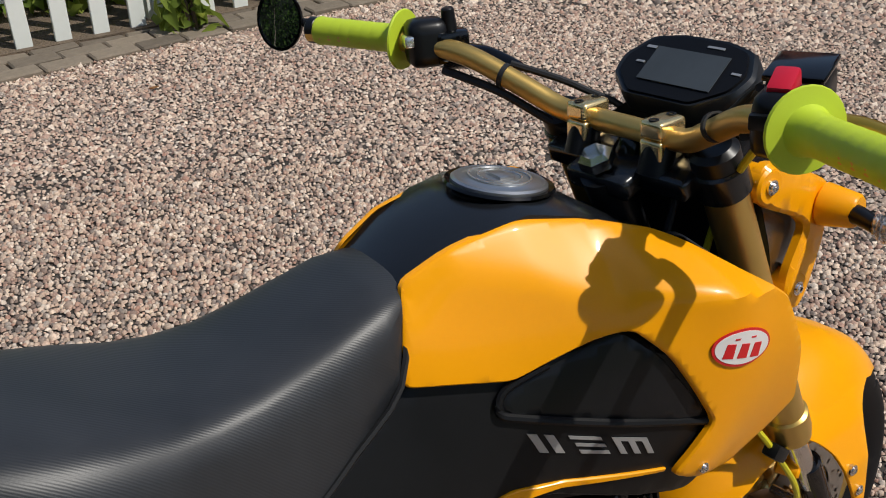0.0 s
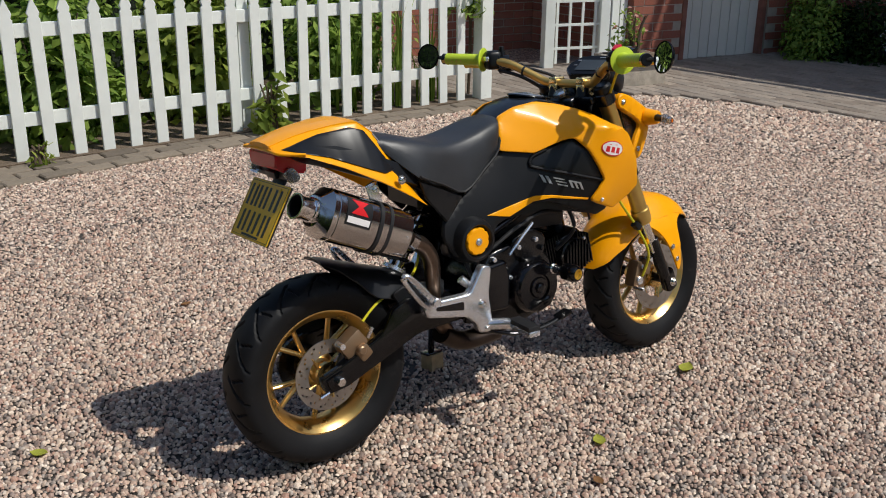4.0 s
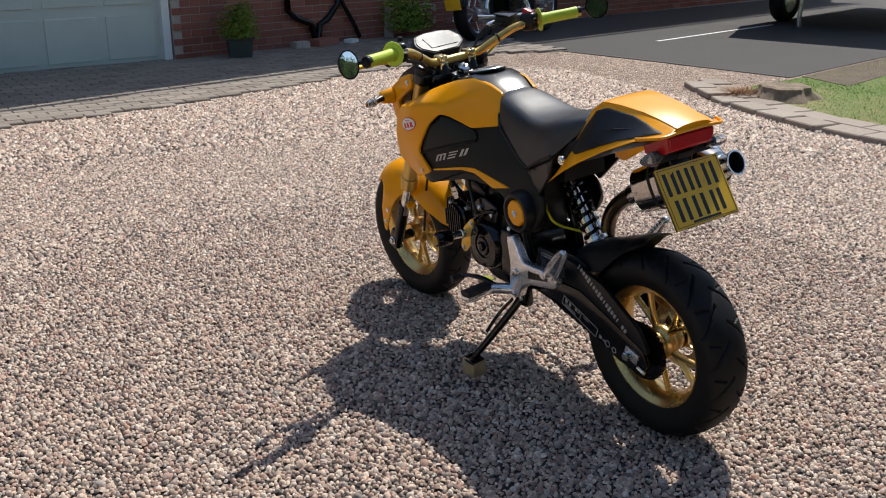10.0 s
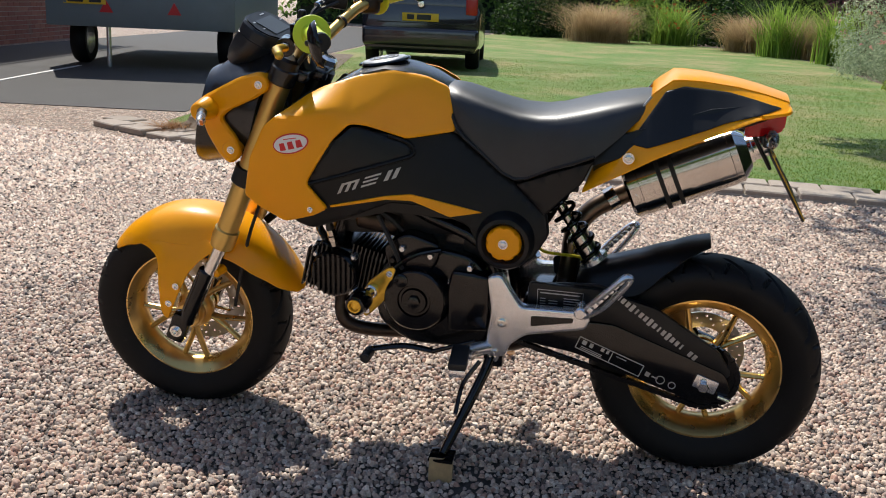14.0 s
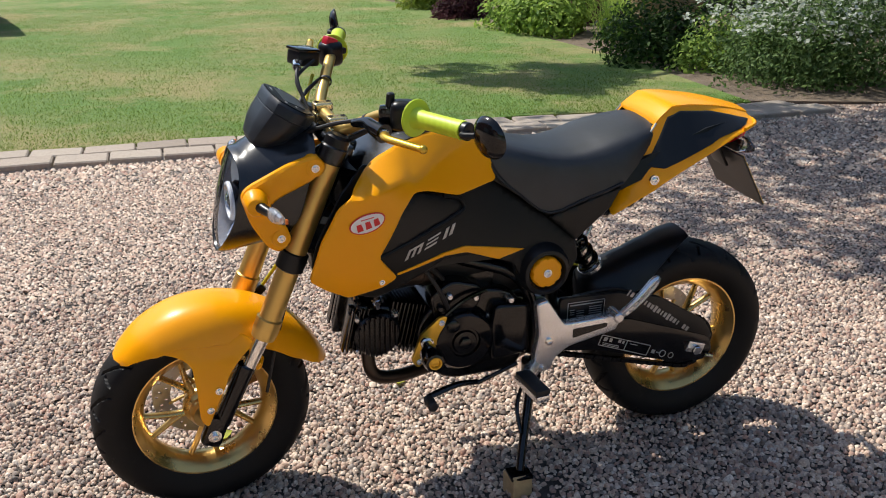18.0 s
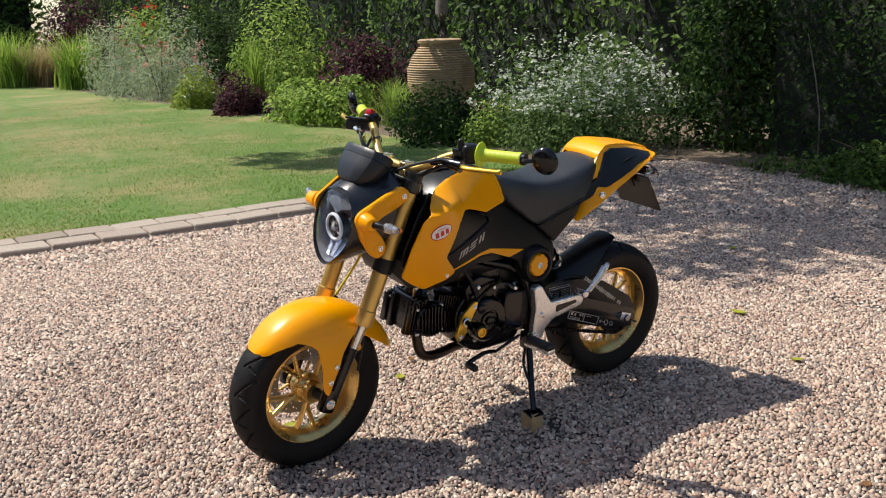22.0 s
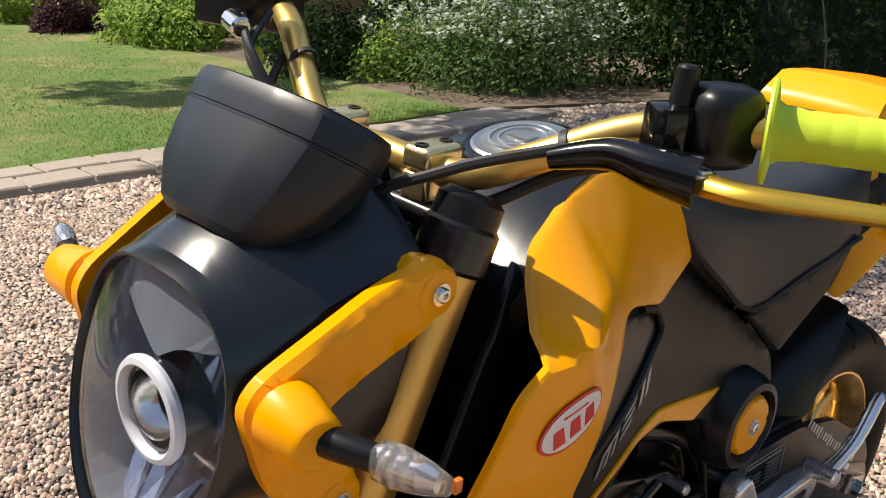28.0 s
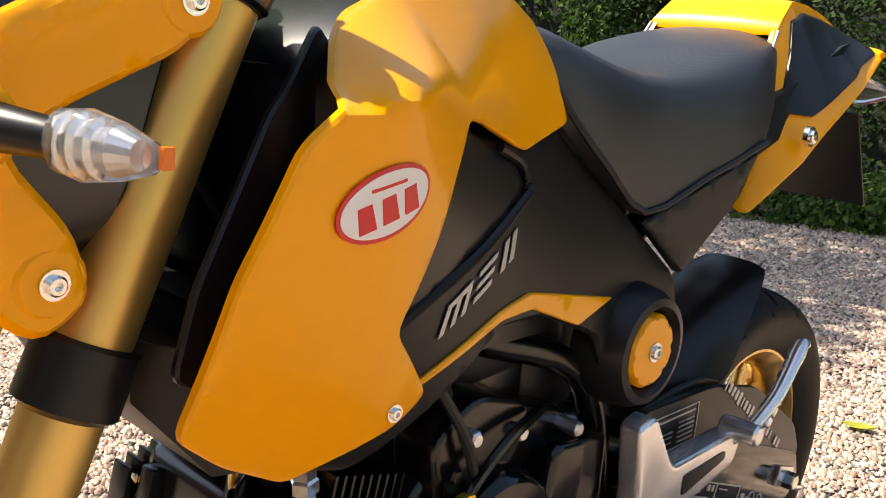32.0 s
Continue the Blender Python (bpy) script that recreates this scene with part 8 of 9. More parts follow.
for x, y, s_, t_, m_ in ((1.183, -0.259, 0.07, 20, "leaf_fallen"), (0.643, -0.411, 0.055, 60, "leaf_fallen"), (-0.946, -0.107, 0.075, 100, "leaf_fallen"), (1.242, 2.799, 0.04, 10, "leaf_dry"), (-0.62, 0.42, 0.05, 140, "leaf_fallen"), (-1.9, -0.9, 0.06, 30, "leaf_fallen"), (0.5, -0.55, 0.04, 80, "leaf_dry"), (0.1, 1.15, 0.04, 0, "leaf_dry")):
    fallen_leaf((x, y), s_, t_, m_, "yellow-green leaf lying on the gravel" if m_ == "leaf_fallen" else "dry orange leaf lying on the gravel")


# ---- the fence and the garden behind it ----
fence = tagged(new("picket_fence"), "white painted picket fence with pointed heads", "fence")
pk = slab([(-0.034, 0.0), (0.034, 0.0), (0.034, 0.79), (0.026, 0.80), (0.034, 0.822), (0.0, 0.905), (-0.034, 0.822), (-0.026, 0.80), (-0.034, 0.79)], -0.010, 0.010, 0.002, seg=1)
picket = finish("picket", pk, M["white_wood"], fence, smooth=0)
fr_ = random.Random(3)
px, first_p = -3.05, True
while px < 3.28:
    ob = picket if first_p else new("picket", picket.data)
    first_p = False
    ob.parent = fence
    ob.matrix_basis = pose(px, 3.545 + fr_.uniform(-0.003, 0.003), 0.0 + fr_.uniform(-0.01, 0.012), 0, fr_.uniform(-0.8, 0.8), 0)
    px += 0.1605
for z in (0.245, 0.725):
    part("rail", box((6.4, 0.030, 0.075), (0.12, 3.578, z), bevel=0.003), M["white_wood"], fence, smooth=0)
for x in (3.40, 1.55, -0.35, -2.3):
    w = 0.10 if x > 3 else 0.075
    part("fence_post", box((w, w, 1.02 if x > 3 else 0.95), (x, 3.535 if x > 3 else 3.635, 0.50 if x > 3 else 0.475), bevel=0.004), M["white_wood"], fence, smooth=0)
    part("post_cap", lathe([(w * 0.78, 0.0), (w * 0.78, 0.018), (w * 0.4, 0.05), (0, 0.06)], 4, pose(x, 3.535 if x > 3 else 3.635, 1.01 if x > 3 else 0.95, 0, 0, 45)), M["white_wood"], fence, smooth=0)
hedge("garden_hedge", "dense green shrubs behind the fence", (-5.0, 4.55), (3.2, 4.55), 1.3, 1.75, 16000, 0.075, "leaf_green", 71)
for i, (x, y, rx, rz, m_, n_) in enumerate(((-1.9, 4.0, 0.6, 0.9, "leaf_green", 1800), (-0.7, 4.05, 0.55, 0.8, "leaf_dark", 1800), (0.5, 4.0, 0.6, 1.0, "leaf_green", 2200), (1.5, 4.1, 0.5, 1.15, "leaf_lime", 2000), (2.5, 4.1, 0.5, 1.1, "leaf_green", 1800))):
    shrub("garden_shrub", "leafy garden shrub behind the white fence", (x, y, 0.02), rx, 0.42, rz, n_, 0.10, m_, 72 + i, 0.5)
for i, (x, y, h_) in enumerate(((2.35, 3.68, 0.75), (2.75, 3.66, 0.8), (3.02, 3.68, 0.7), (-0.1, 3.7, 0.5))):
    grass_clump("strap_plant", "upright strap-leaved plant between the pickets", (x, y, 0.02), h_, 0.22, 34, 0.011, "leaf_sword", 81 + i, "plant", 0.9)
wd = shrub("weed", "tall green weed growing at the foot of the fence", (1.62, 3.42, 0.01), 0.13, 0.11, 0.42, 90, 0.13, "leaf_lime", 86, 0.4, category="weed", lumps=6)
shrub("weed", "small weed at the foot of the fence", (0.22, 3.43, 0.01), 0.08, 0.06, 0.16, 40, 0.07, "leaf_lime", 87, 0.3, category="weed", lumps=4)
shrub("climbing_rose", "red climbing rose over the end post", (3.36, 3.62, 0.62), 0.26, 0.22, 0.62, 700, 0.06, "leaf_green", 88, 0.5, 60, "petal_red", 0.055, 7, "rose", False)
part("rose_stem", tube([(3.40, 3.70, -0.01), (3.38, 3.66, 0.4), (3.34, 3.62, 0.9)], 0.012, 6, 4), M["twig"], fence)


# ---- houses ----
def brick_wall(name, label, p0, p1, h, thick=0.22, z0=0.0, keep=None, parts=0):
    """A brick wall from p0 to p1 (its outer face on the right-hand side as one walks), laid in stretcher bond; keep(u, z) leaves openings."""
    p0, p1 = Vector((*p0, 0)), Vector((*p1, 0))
    L = (p1 - p0).length
    an = math.atan2(p1.y - p0.y, p1.x - p0.x)
    wall = new(name)
    M0 = Matrix.Translation((p0.x, p0.y, z0)) @ Matrix.Rotation(an, 4, "Z")
    bm = bmesh.new()
    du, dz = 0.225, 0.075
    rows, cols = int(h / dz), int(L / du) + 1
    # mortar body in strips, so that the openings go through
    for j in range(rows):
        runs, u0 = [], None
        for i in range(cols * 4 + 1):
            u = min(L, i * du / 4)
            okk = keep is None or keep(u, (j + 0.5) * dz)
            if okk and u0 is None:
                u0 = u
            if (not okk or i == cols * 4) and u0 is not None:
                if u - u0 > 0.01:
                    runs.append((u0, u))
                u0 = None
        for a, b in runs:
            box((b - a, thick - 0.012, dz), ((a + b) / 2, 0.006 + (thick - 0.012) / 2, (j + 0.5) * dz), bm=bm)
    bm.transform(M0)
    me = bpy.data.meshes.new(name)
    bm.to_mesh(me)
    bm.free()
    me.materials.append(M["mortar"])
    bpy.data.objects.remove(wall)
    wall = new(name, me)
    tagged(wall, label, "wall", kind="structure")
    cells = []
    for j in range(rows):
        for i in range(-1, cols + 1):
            u = (i + 0.5 + (0.5 if j % 2 else 0)) * du
            z = (j + 0.5) * dz
            a, b = max(0, u - du / 2 + 0.005), min(L, u + du / 2 - 0.005)
            if b - a > 0.04 and (keep is None or (keep(a + 0.01, z) and keep(b - 0.01, z))):
                cells.append(((a + b) / 2, z, b - a))
    one = box((1, 0.10, 0.065), bevel=0.0)
    bme = bpy.data.meshes.new("brick")
    one.to_mesh(bme)
    one.free()
    bme.materials.append(M["brick"])
    cells.sort(key=lambda c: c[1])
    vs, fs = [], []
    cube = np.array([v.co[:] for v in bme.vertices])
    cfs = [tuple(p.vertices) for p in bme.polygons]
    rr = random.Random(5)
    for k, (u, z, w) in enumerate(cells):
        m = M0 @ Matrix.Translation((u, 0.05 + rr.uniform(-0.003, 0.002), z)) @ Matrix.Diagonal((w, 1, 1, 1))
        if k < parts:
            ob = new("brick", bme)
            ob.parent = wall
            ob.matrix_basis = m
        else:
            mm = np.array(m)
            fs += [tuple(a + len(vs) * 8 for a in p) for p in cfs]
            vs.append(cube @ mm[:3, :3].T + mm[:3, 3])
    if vs:
        me2 = bpy.data.meshes.new("brickwork")
        me2.from_pydata(np.concatenate(vs).tolist(), [], fs)
        me2.materials.append(M["brick"])
        ob = new("brickwork", me2)
        ob.parent = wall
        tagged(ob, kind="stuff")
    return wall, M0


# the garage: wall with its door, facing the gravel
GA, GB = (7.62, 3.6), (8.12, -1.42)
gl_ = math.hypot(GB[0] - GA[0], GB[1] - GA[1])
d0 = 2.45                                                     # where the door begins along the wall
dw = gl_ - d0 - 0.12
wall_e, MG = brick_wall("wall_east", "red brick garage wall in shade", GA, GB, 4.9, keep=lambda u, z: not (d0 < u < d0 + dw and z < 2.15), parts=150)
door = new("door_1")
tagged(door, "pale green panelled up-and-over garage door", "garage door", kind="structure")
fl = box((dw - 0.16, 0.04, 2.05), (d0 + dw / 2, 0.10, 1.035), bevel=0.002)
fl.transform(MG)
leaf_ = part("door_leaf", fl, M["door_paint"], door, smooth=0)
for i in range(4):
    for j in range(4):
        cw, chh = (dw - 0.16) / 4, 2.05 / 4
        pn = box((cw - 0.09, 0.016, chh - 0.10), (d0 + 0.08 + cw * (i + 0.5), 0.076, 0.012 + chh * (j + 0.5)), bevel=0.006)
        pn.transform(MG)
        part("door_panel", pn, M["door_paint"], leaf_, smooth=0)
for u, w, z, h_ in ((d0 + 0.04, 0.08, 1.075, 2.15), (d0 + dw - 0.04, 0.08, 1.075, 2.15), (d0 + dw / 2, dw, 2.12, 0.07)):
    jb = box((w, 0.12, h_), (u, 0.06, z), bevel=0.003)
    jb.transform(MG)
    part("door_frame", jb, M["white_wood"], door, smooth=0)
wall_f, MF = brick_wall("wall_south", "red brick house wall in shade", (8.12, -1.42), (9.15, -5.6), 4.9, parts=150)
wall_g, MH = brick_wall("wall_far", "red brick house wall beside the drive", (9.15, -5.6), (11.2, -16.0), 4.9, parts=0)
for (ax, ay), (bx, by), nm in ((GA, GB, 0), ((8.12, -1.42), (9.15, -5.6), 1), ((9.15, -5.6), (11.2, -16.0), 2)):
    l_ = math.hypot(bx - ax, by - ay)
    an = math.degrees(math.atan2(by - ay, bx - ax))
    rf = box((l_ + 0.5, 3.2, 0.12), (0, 1.15, 0.75), (28, 0, 0))
    box((l_ + 0.5, 0.03, 0.18), (0, -0.42, -0.08), bm=rf)
    ro = finish("roof", rf, M["roof_tile"], smooth=0)
    ro.matrix_basis = pose((ax + bx) / 2, (ay + by) / 2, 4.95, 0, 0, an)
    tagged(ro, "clay tiled roof over the brick wall", "roof", kind="structure")
# the house beyond the fence, with a cream side door
wall_n, MN = brick_wall("wall_north", "sunlit red brick wall with a cream door", (5.45, 3.98), (7.62, 3.60), 3.2, keep=lambda u, z: not (0.56 < u < 1.52 and z < 2.1), parts=150)
sd = new("door_2")
tagged(sd, "cream boarded side door in the brick wall", "door", kind="structure")
for i in range(8):
    bd = box((0.108, 0.035, 2.04), (0.64 + 0.114 * i, 0.07, 1.03), bevel=0.003)
    bd.transform(MN)
    part("door_board", bd, M["cream_paint"], sd, smooth=0)
for u, w, z, h_ in ((0.565, 0.05, 1.05, 2.1), (1.515, 0.05, 1.05, 2.1), (1.04, 1.0, 2.085, 0.05)):
    jb = box((w, 0.10, h_), (u, 0.04, z), bevel=0.003)
    jb.transform(MN)
    part("door_frame", jb, M["roof_tile"], sd, smooth=0)
wall_h, _ = brick_wall("wall_house", "dark shaded brick wall behind the trellis", (3.7, 5.6), (5.6, 5.3), 3.0, parts=0)
wall_h2, _ = brick_wall("wall_return", "brick return wall of the house", (5.45, 5.3), (5.45, 3.98), 3.2, parts=0)
# white trellis arch
tr = tagged(new("trellis_arch"), "white painted wooden trellis arch", "trellis")
for x, y in ((4.72, 4.28), (5.22, 4.12)):
    part("trellis_post", box((0.09, 0.09, 2.2), (x, y, 1.1), (0, 0, -17), 0.004), M["white_wood"], tr, smooth=0)
for i in range(10):
    part("trellis_bar", box((0.50, 0.016, 0.022), (4.97, 4.20, 0.18 + 0.2 * i), (0, 0, -17.7)), M["white_wood"], tr, smooth=0)
for i in range(4):
    part("trellis_slat", box((0.022, 0.016, 2.0), (4.80 + 0.115 * i, 4.255 - 0.037 * i, 1.05), (0, 0, -17.7)), M["white_wood"], tr, smooth=0)
for i in range(3):
    part("trellis_board", box((0.085, 0.02, 2.1), (5.30 + 0.10 * i, 4.06, 1.05), bevel=0.002), M["white_wood"], tr, smooth=0)
pl = tagged(new("stone_planter"), "pale square stone planter with a small rose bush", "planter")
tub = box((0.42, 0.34, 0.20), (0, 0, 0.10), bevel=0.012)
part("tub", tub, M["stone"], pl)
part("rim", box((0.48, 0.40, 0.045), (0, 0, 0.215), bevel=0.010), M["stone"], pl)
part("soil", box((0.38, 0.30, 0.02), (0, 0, 0.236)), M["soil"], pl)
pl.matrix_basis = pose(4.80, 3.36, 0.005, 0, 0, -12)
shrub("rose_bush", "thin rose bush in the stone planter", (4.80, 3.36, 0.24), 0.22, 0.20, 0.42, 160, 0.05, "leaf_green", 91, 0.5, 14, "petal_pink", 0.04, 6, "rose")
for i, (x, y, rx, rz, sd_) in enumerate(((7.25, 3.35, 0.45, 0.95, 92), (7.42, 2.9, 0.42, 0.8, 93))):
    shrub("yard_shrub", "dark green shrub against the brick wall", (x, y, 0.0), rx, 0.42, rz, 3200, 0.06, "leaf_dark" if i else "leaf_green", sd_)
# pots, pipes and oddments along the shaded wall
pt = tagged(new("potted_conifer"), "golden-green conifer in a dark square pot", "potted plant")
part("pot", loft([[(x * w, y * w, z) for x, y in ((-1, -1), (1, -1), (1, 1), (-1, 1))] for w, z in ((0.105, 0.0), (0.125, 0.20), (0.14, 0.205), (0.14, 0.235), (0.125, 0.235), (0.12, 0.21))]), M["pot_plastic"], pt, smooth=0)
r = np.random.default_rng(95)
p_, d_ = clump_points(r, 2600, 0.24, 0.24, 0.46, 12)
v, f = quads(p_ + (0, 0, 0.22), d_ + (0, 0, 0.8), 0.05 * r.uniform(0.6, 1.3, 2600), 0.25, r)
raw("foliage", v, f, M["leaf_lime"], pt)
pt.matrix_basis = pose(7.95, -1.95, 0.006, 0, 0, -14)
dp = tagged(new("drainpipe"), "black plastic drainpipe branches on the brick wall", "drainpipe")
for u, pts in ((0, [(1.30, 0, 2.6), (1.30, 0, 0.42), (1.42, 0, 0.33), (1.62, 0, 0.26), (1.68, 0, 0.06)]), (1, [(2.02, 0, 2.6), (2.02, 0, 0.46), (1.86, 0, 0.30), (1.74, 0, 0.24), (1.72, 0, 0.06)]), (2, [(2.06, 0, 0.5), (2.26, 0, 0.2), (2.34, 0, 0.06)])):
    tb = tube([(a, -0.045, c) for a, b, c in pts], 0.036 if u < 2 else 0.024, 12, 0)
    tb.transform(MF)
    part("pipe", tb, M["gloss_black"], dp)
for i, (u, sz, mt) in enumerate(((1.36, (0.20, 0.12, 0.09), "stone"), (1.70, (0.34, 0.16, 0.10), "brick"), (2.10, (0.16, 0.12, 0.06), "white_wood"))):
    ob = tagged(finish("rubble_block", box(sz, (0, 0, sz[2] / 2), bevel=0.02), M[mt], smooth=40), ("pale lump of stone", "rough red brick gully surround", "white plastic tray")[i] + " at the foot of the wall", "block")
    q = MF @ Vector((u, -0.16, 0.004))
    ob.matrix_basis = pose(q.x, q.y, 0.006, 0, 0, -76 + 9 * i)
q = MF @ Vector((2.95, -0.20, 0))
shrub("wall_shrub", "grey-green shrub growing at the foot of the wall", (q.x, q.y, 0.12), 0.34, 0.30, 0.55, 1800, 0.06, "leaf_green", 97, 0.4)
lowb, _ = brick_wall("wall_planter", "low brick planter wall", (8.62, -4.15), (8.78, -4.85), 0.38, parts=0)
bu = tagged(finish("bucket", lathe([(0.0, 0.0), (0.085, 0.0), (0.115, 0.20), (0.122, 0.20), (0.122, 0.215), (0.112, 0.215), (0.082, 0.012), (0.0, 0.012)], 28), M["pink_plastic"], smooth=40), "dull pink plastic bucket by the wall", "bucket")
bu.matrix_basis = pose(7.28, 1.48, 0.006)
bu2 = tagged(finish("bucket", lathe([(0.0, 0.0), (0.09, 0.0), (0.12, 0.19), (0.128, 0.19), (0.128, 0.205), (0.118, 0.205), (0.087, 0.012), (0.0, 0.012)], 28), M["pot_plastic"], smooth=40), "black plastic bucket by the wall", "bucket")
bu2.matrix_basis = pose(7.38, 1.22, 0.006)
for i in range(4):
    tl_ = tagged(finish("garden_tool", tube([(0, 0, 0), (0.12, 0, 0.75), (0.22, 0, 1.5)], 0.016, 8, 3), M["twig"] if i % 2 else M["gloss_black"], smooth=40), "long-handled garden tool leaning on the wall", "garden tool")
    tl_.matrix_basis = pose(7.42, 0.98 - 0.09 * i, 0.006, 0, 0, -10 + 8 * i)


# ---- other vehicles ----
def spoked_wheel(thing, at, r, w, name, spokes=12, mat_="alloy"):
    ax = Matrix.Translation(at) @ Matrix.Rotation(radians(-90), 4, "X")
    ty = part(name, lathe([(r * 0.72, -w * 0.4), (r * 0.9, -w * 0.5), (r, -w * 0.2), (r, w * 0.2), (r * 0.9, w * 0.5), (r * 0.72, w * 0.4)], 40, ax, closed=True), M["rubber"], thing)
    part("rim", lathe([(r * 0.66, -w * 0.3), (r * 0.73, -w * 0.38), (r * 0.73, w * 0.38), (r * 0.66, w * 0.3)], 40, ax, closed=True), M[mat_], ty)
    part("hub", lathe([(0, -w * 0.5), (r * 0.16, -w * 0.5), (r * 0.2, 0), (r * 0.16, w * 0.5), (0, w * 0.5)], 20, ax), M[mat_], ty)
    sb_ = bmesh.new()
    for i in range(spokes):
        a = 2 * math.pi * i / spokes
        tube([ax @ Vector((r * 0.15 * math.cos(a), r * 0.15 * math.sin(a), 0)), ax @ Vector((r * 0.69 * math.cos(a), r * 0.69 * math.sin(a), 0))], r * 0.028, 6, 0, sb_)
    part("spoke_set", sb_, M[mat_], ty)
    return ty


cr = tagged(new("cruiser_motorcycle"), "parked black and chrome cruiser motorcycle by the house wall", "motorcycle")
spoked_wheel(cr, (0, 0, 0.33), 0.33, 0.17, "rear_tyre", 5)
spoked_wheel(cr, (1.58, 0, 0.34), 0.34, 0.12, "front_tyre", 5)
fender("rear_fender", (0, 0, 0.33), np.linspace(30, 165, 14), lambda a: 0.40, lambda a: 0.11, lambda a: 0.07, lambda n_, b_, m_, parent=None, label="", smooth=40: part(n_, b_, m_, cr, label, smooth), M["gloss_black"], "")
fender("front_fender", (1.58, 0, 0.34), np.linspace(40, 150, 12), lambda a: 0.385, lambda a: 0.075, lambda a: 0.05, lambda n_, b_, m_, parent=None, label="", smooth=40: part(n_, b_, m_, cr, label, smooth), M["gloss_black"], "")
part("fuel_tank", loft([[(x, y * w, 0.72 + z * h + dz) for y, z in ((math.cos(a), math.sin(a)) for a in (2 * math.pi * i / 16 for i in range(16)))] for x, w, h, dz in ((0.62, 0.05, 0.06, 0), (0.75, 0.13, 0.10, 0.02), (0.95, 0.15, 0.12, 0.05), (1.12, 0.10, 0.09, 0.09), (1.18, 0.05, 0.05, 0.1))]), M["gloss_black"], cr)
part("seat", loft([[(x, y * w, z0 + z * 0.05) for y, z in ((math.cos(a), math.sin(a)) for a in (2 * math.pi * i / 14 for i in range(14)))] for x, w, z0 in ((-0.12, 0.08, 0.78), (0.1, 0.13, 0.74), (0.35, 0.16, 0.68), (0.62, 0.10, 0.68))]), M["seat"], cr)
part("engine", box((0.42, 0.26, 0.30), (0.80, 0, 0.40), bevel=0.03), M["engine_black"], cr)
for k, a in enumerate((-24, 24)):
    cyl_ = bmesh.new()
    for i in range(7):
        box((0.15, 0.17, 0.012), (0.80 + math.sin(radians(a)) * (0.12 + 0.026 * i), 0, 0.46 + 0.026 * i), (0, a, 0), 0.003, cyl_)
    part("cylinder", cyl_, M["alloy"], cr)
for s in (1, -1):
    part("exhaust", tube([(0.9, s * 0.10, 0.46), (0.98, s * 0.15, 0.30), (0.7, s * 0.17, 0.24), (0.1, s * 0.18, 0.26), (-0.25, s * 0.18, 0.28)], 0.035, 14, 5, taper=0.045), M["chrome"], cr)
    part("fork_leg", rod((1.58, s * 0.085, 0.34), (1.28, s * 0.085, 0.98), 0.024), M["chrome"], cr)
    part("shock", rod((0.05, s * 0.13, 0.36), (0.20, s * 0.13, 0.66), 0.03), M["chrome"], cr)
    part("footboard", box((0.30, 0.09, 0.03), (1.02, s * 0.22, 0.28), bevel=0.008), M["chrome"], cr)
    part("rear_indicator", rod((-0.34, s * 0.10, 0.66), (-0.34, s * 0.17, 0.66), 0.028), M["orange_lens"], cr)
part("handlebar", tube([(1.12, 0.42, 0.98), (1.20, 0.28, 1.06), (1.26, 0.1, 1.02), (1.26, -0.1, 1.02), (1.20, -0.28, 1.06), (1.12, -0.42, 0.98)], 0.015, 10, 5), M["chrome"], cr)
part("headlight", lathe([(0, -0.10), (0.07, -0.07), (0.09, 0.0), (0.09, 0.02), (0.0, 0.03)], 26, pose(1.40, 0, 0.90, 0, 90, 0)), M["chrome"], cr)
part("tail_light", box((0.05, 0.12, 0.06), (-0.40, 0, 0.60), bevel=0.012), M["red_lens"], cr)
cp_ = part("number_plate", box((0.006, 0.21, 0.16), (-0.42, 0.0, 0.46), (0, -12, 0), 0.001), M["plate_yellow"], cr, "yellow number plate with black bars")
for z in (0.495, 0.430):
    part("plate_bar", box((0.004, 0.15, 0.045), (-0.4265 - (0.495 - z) * -0.21, 0, z), (0, -12, 0)), M["ink"], cp_)
part("side_stand", rod((0.62, 0.10, 0.26), (0.66, 0.26, 0.01), 0.014), M["gloss_black"], cr)
cr.matrix_basis = pose(7.86, -4.82, 0.006, -6, 0, -68)

mx = tagged(new("trail_motorcycle"), "red trail motorcycle parked in the shade by the wall", "motorcycle")
spoked_wheel(mx, (0, 0, 0.31), 0.31, 0.10, "rear_tyre", 18)
spoked_wheel(mx, (1.38, 0, 0.34), 0.34, 0.08, "front_tyre", 18)
for x0, z0, x1, z1, nm in ((1.10, 0.74, 1.72, 0.70, "front_fender"), (-0.42, 0.86, 0.30, 0.76, "rear_fender")):
    part(nm, loft([[(x0 + (x1 - x0) * t, y * 0.075 * (1 - 0.6 * abs(2 * t - 1) ** 3), z0 + (z1 - z0) * t + 0.05 * math.sin(math.pi * t) - 0.03 * y * y + dz) for y, dz in ((-1, 0), (-0.5, 0), (0, 0), (0.5, 0), (1, 0), (1, -0.006), (0, -0.006), (-1, -0.006))] for t in np.linspace(0, 1, 9)]), M["red_plastic"], mx)
part("tank", box((0.42, 0.20, 0.22), (0.78, 0, 0.80), (0, 12, 0), 0.06, seg=3), M["red_plastic"], mx)
part("seat", box((0.70, 0.15, 0.09), (0.30, 0, 0.85), (0, -2, 0), 0.03, seg=3), M["seat"], mx)
part("engine", box((0.34, 0.22, 0.32), (0.66, 0, 0.46), bevel=0.04), M["alloy"], mx)
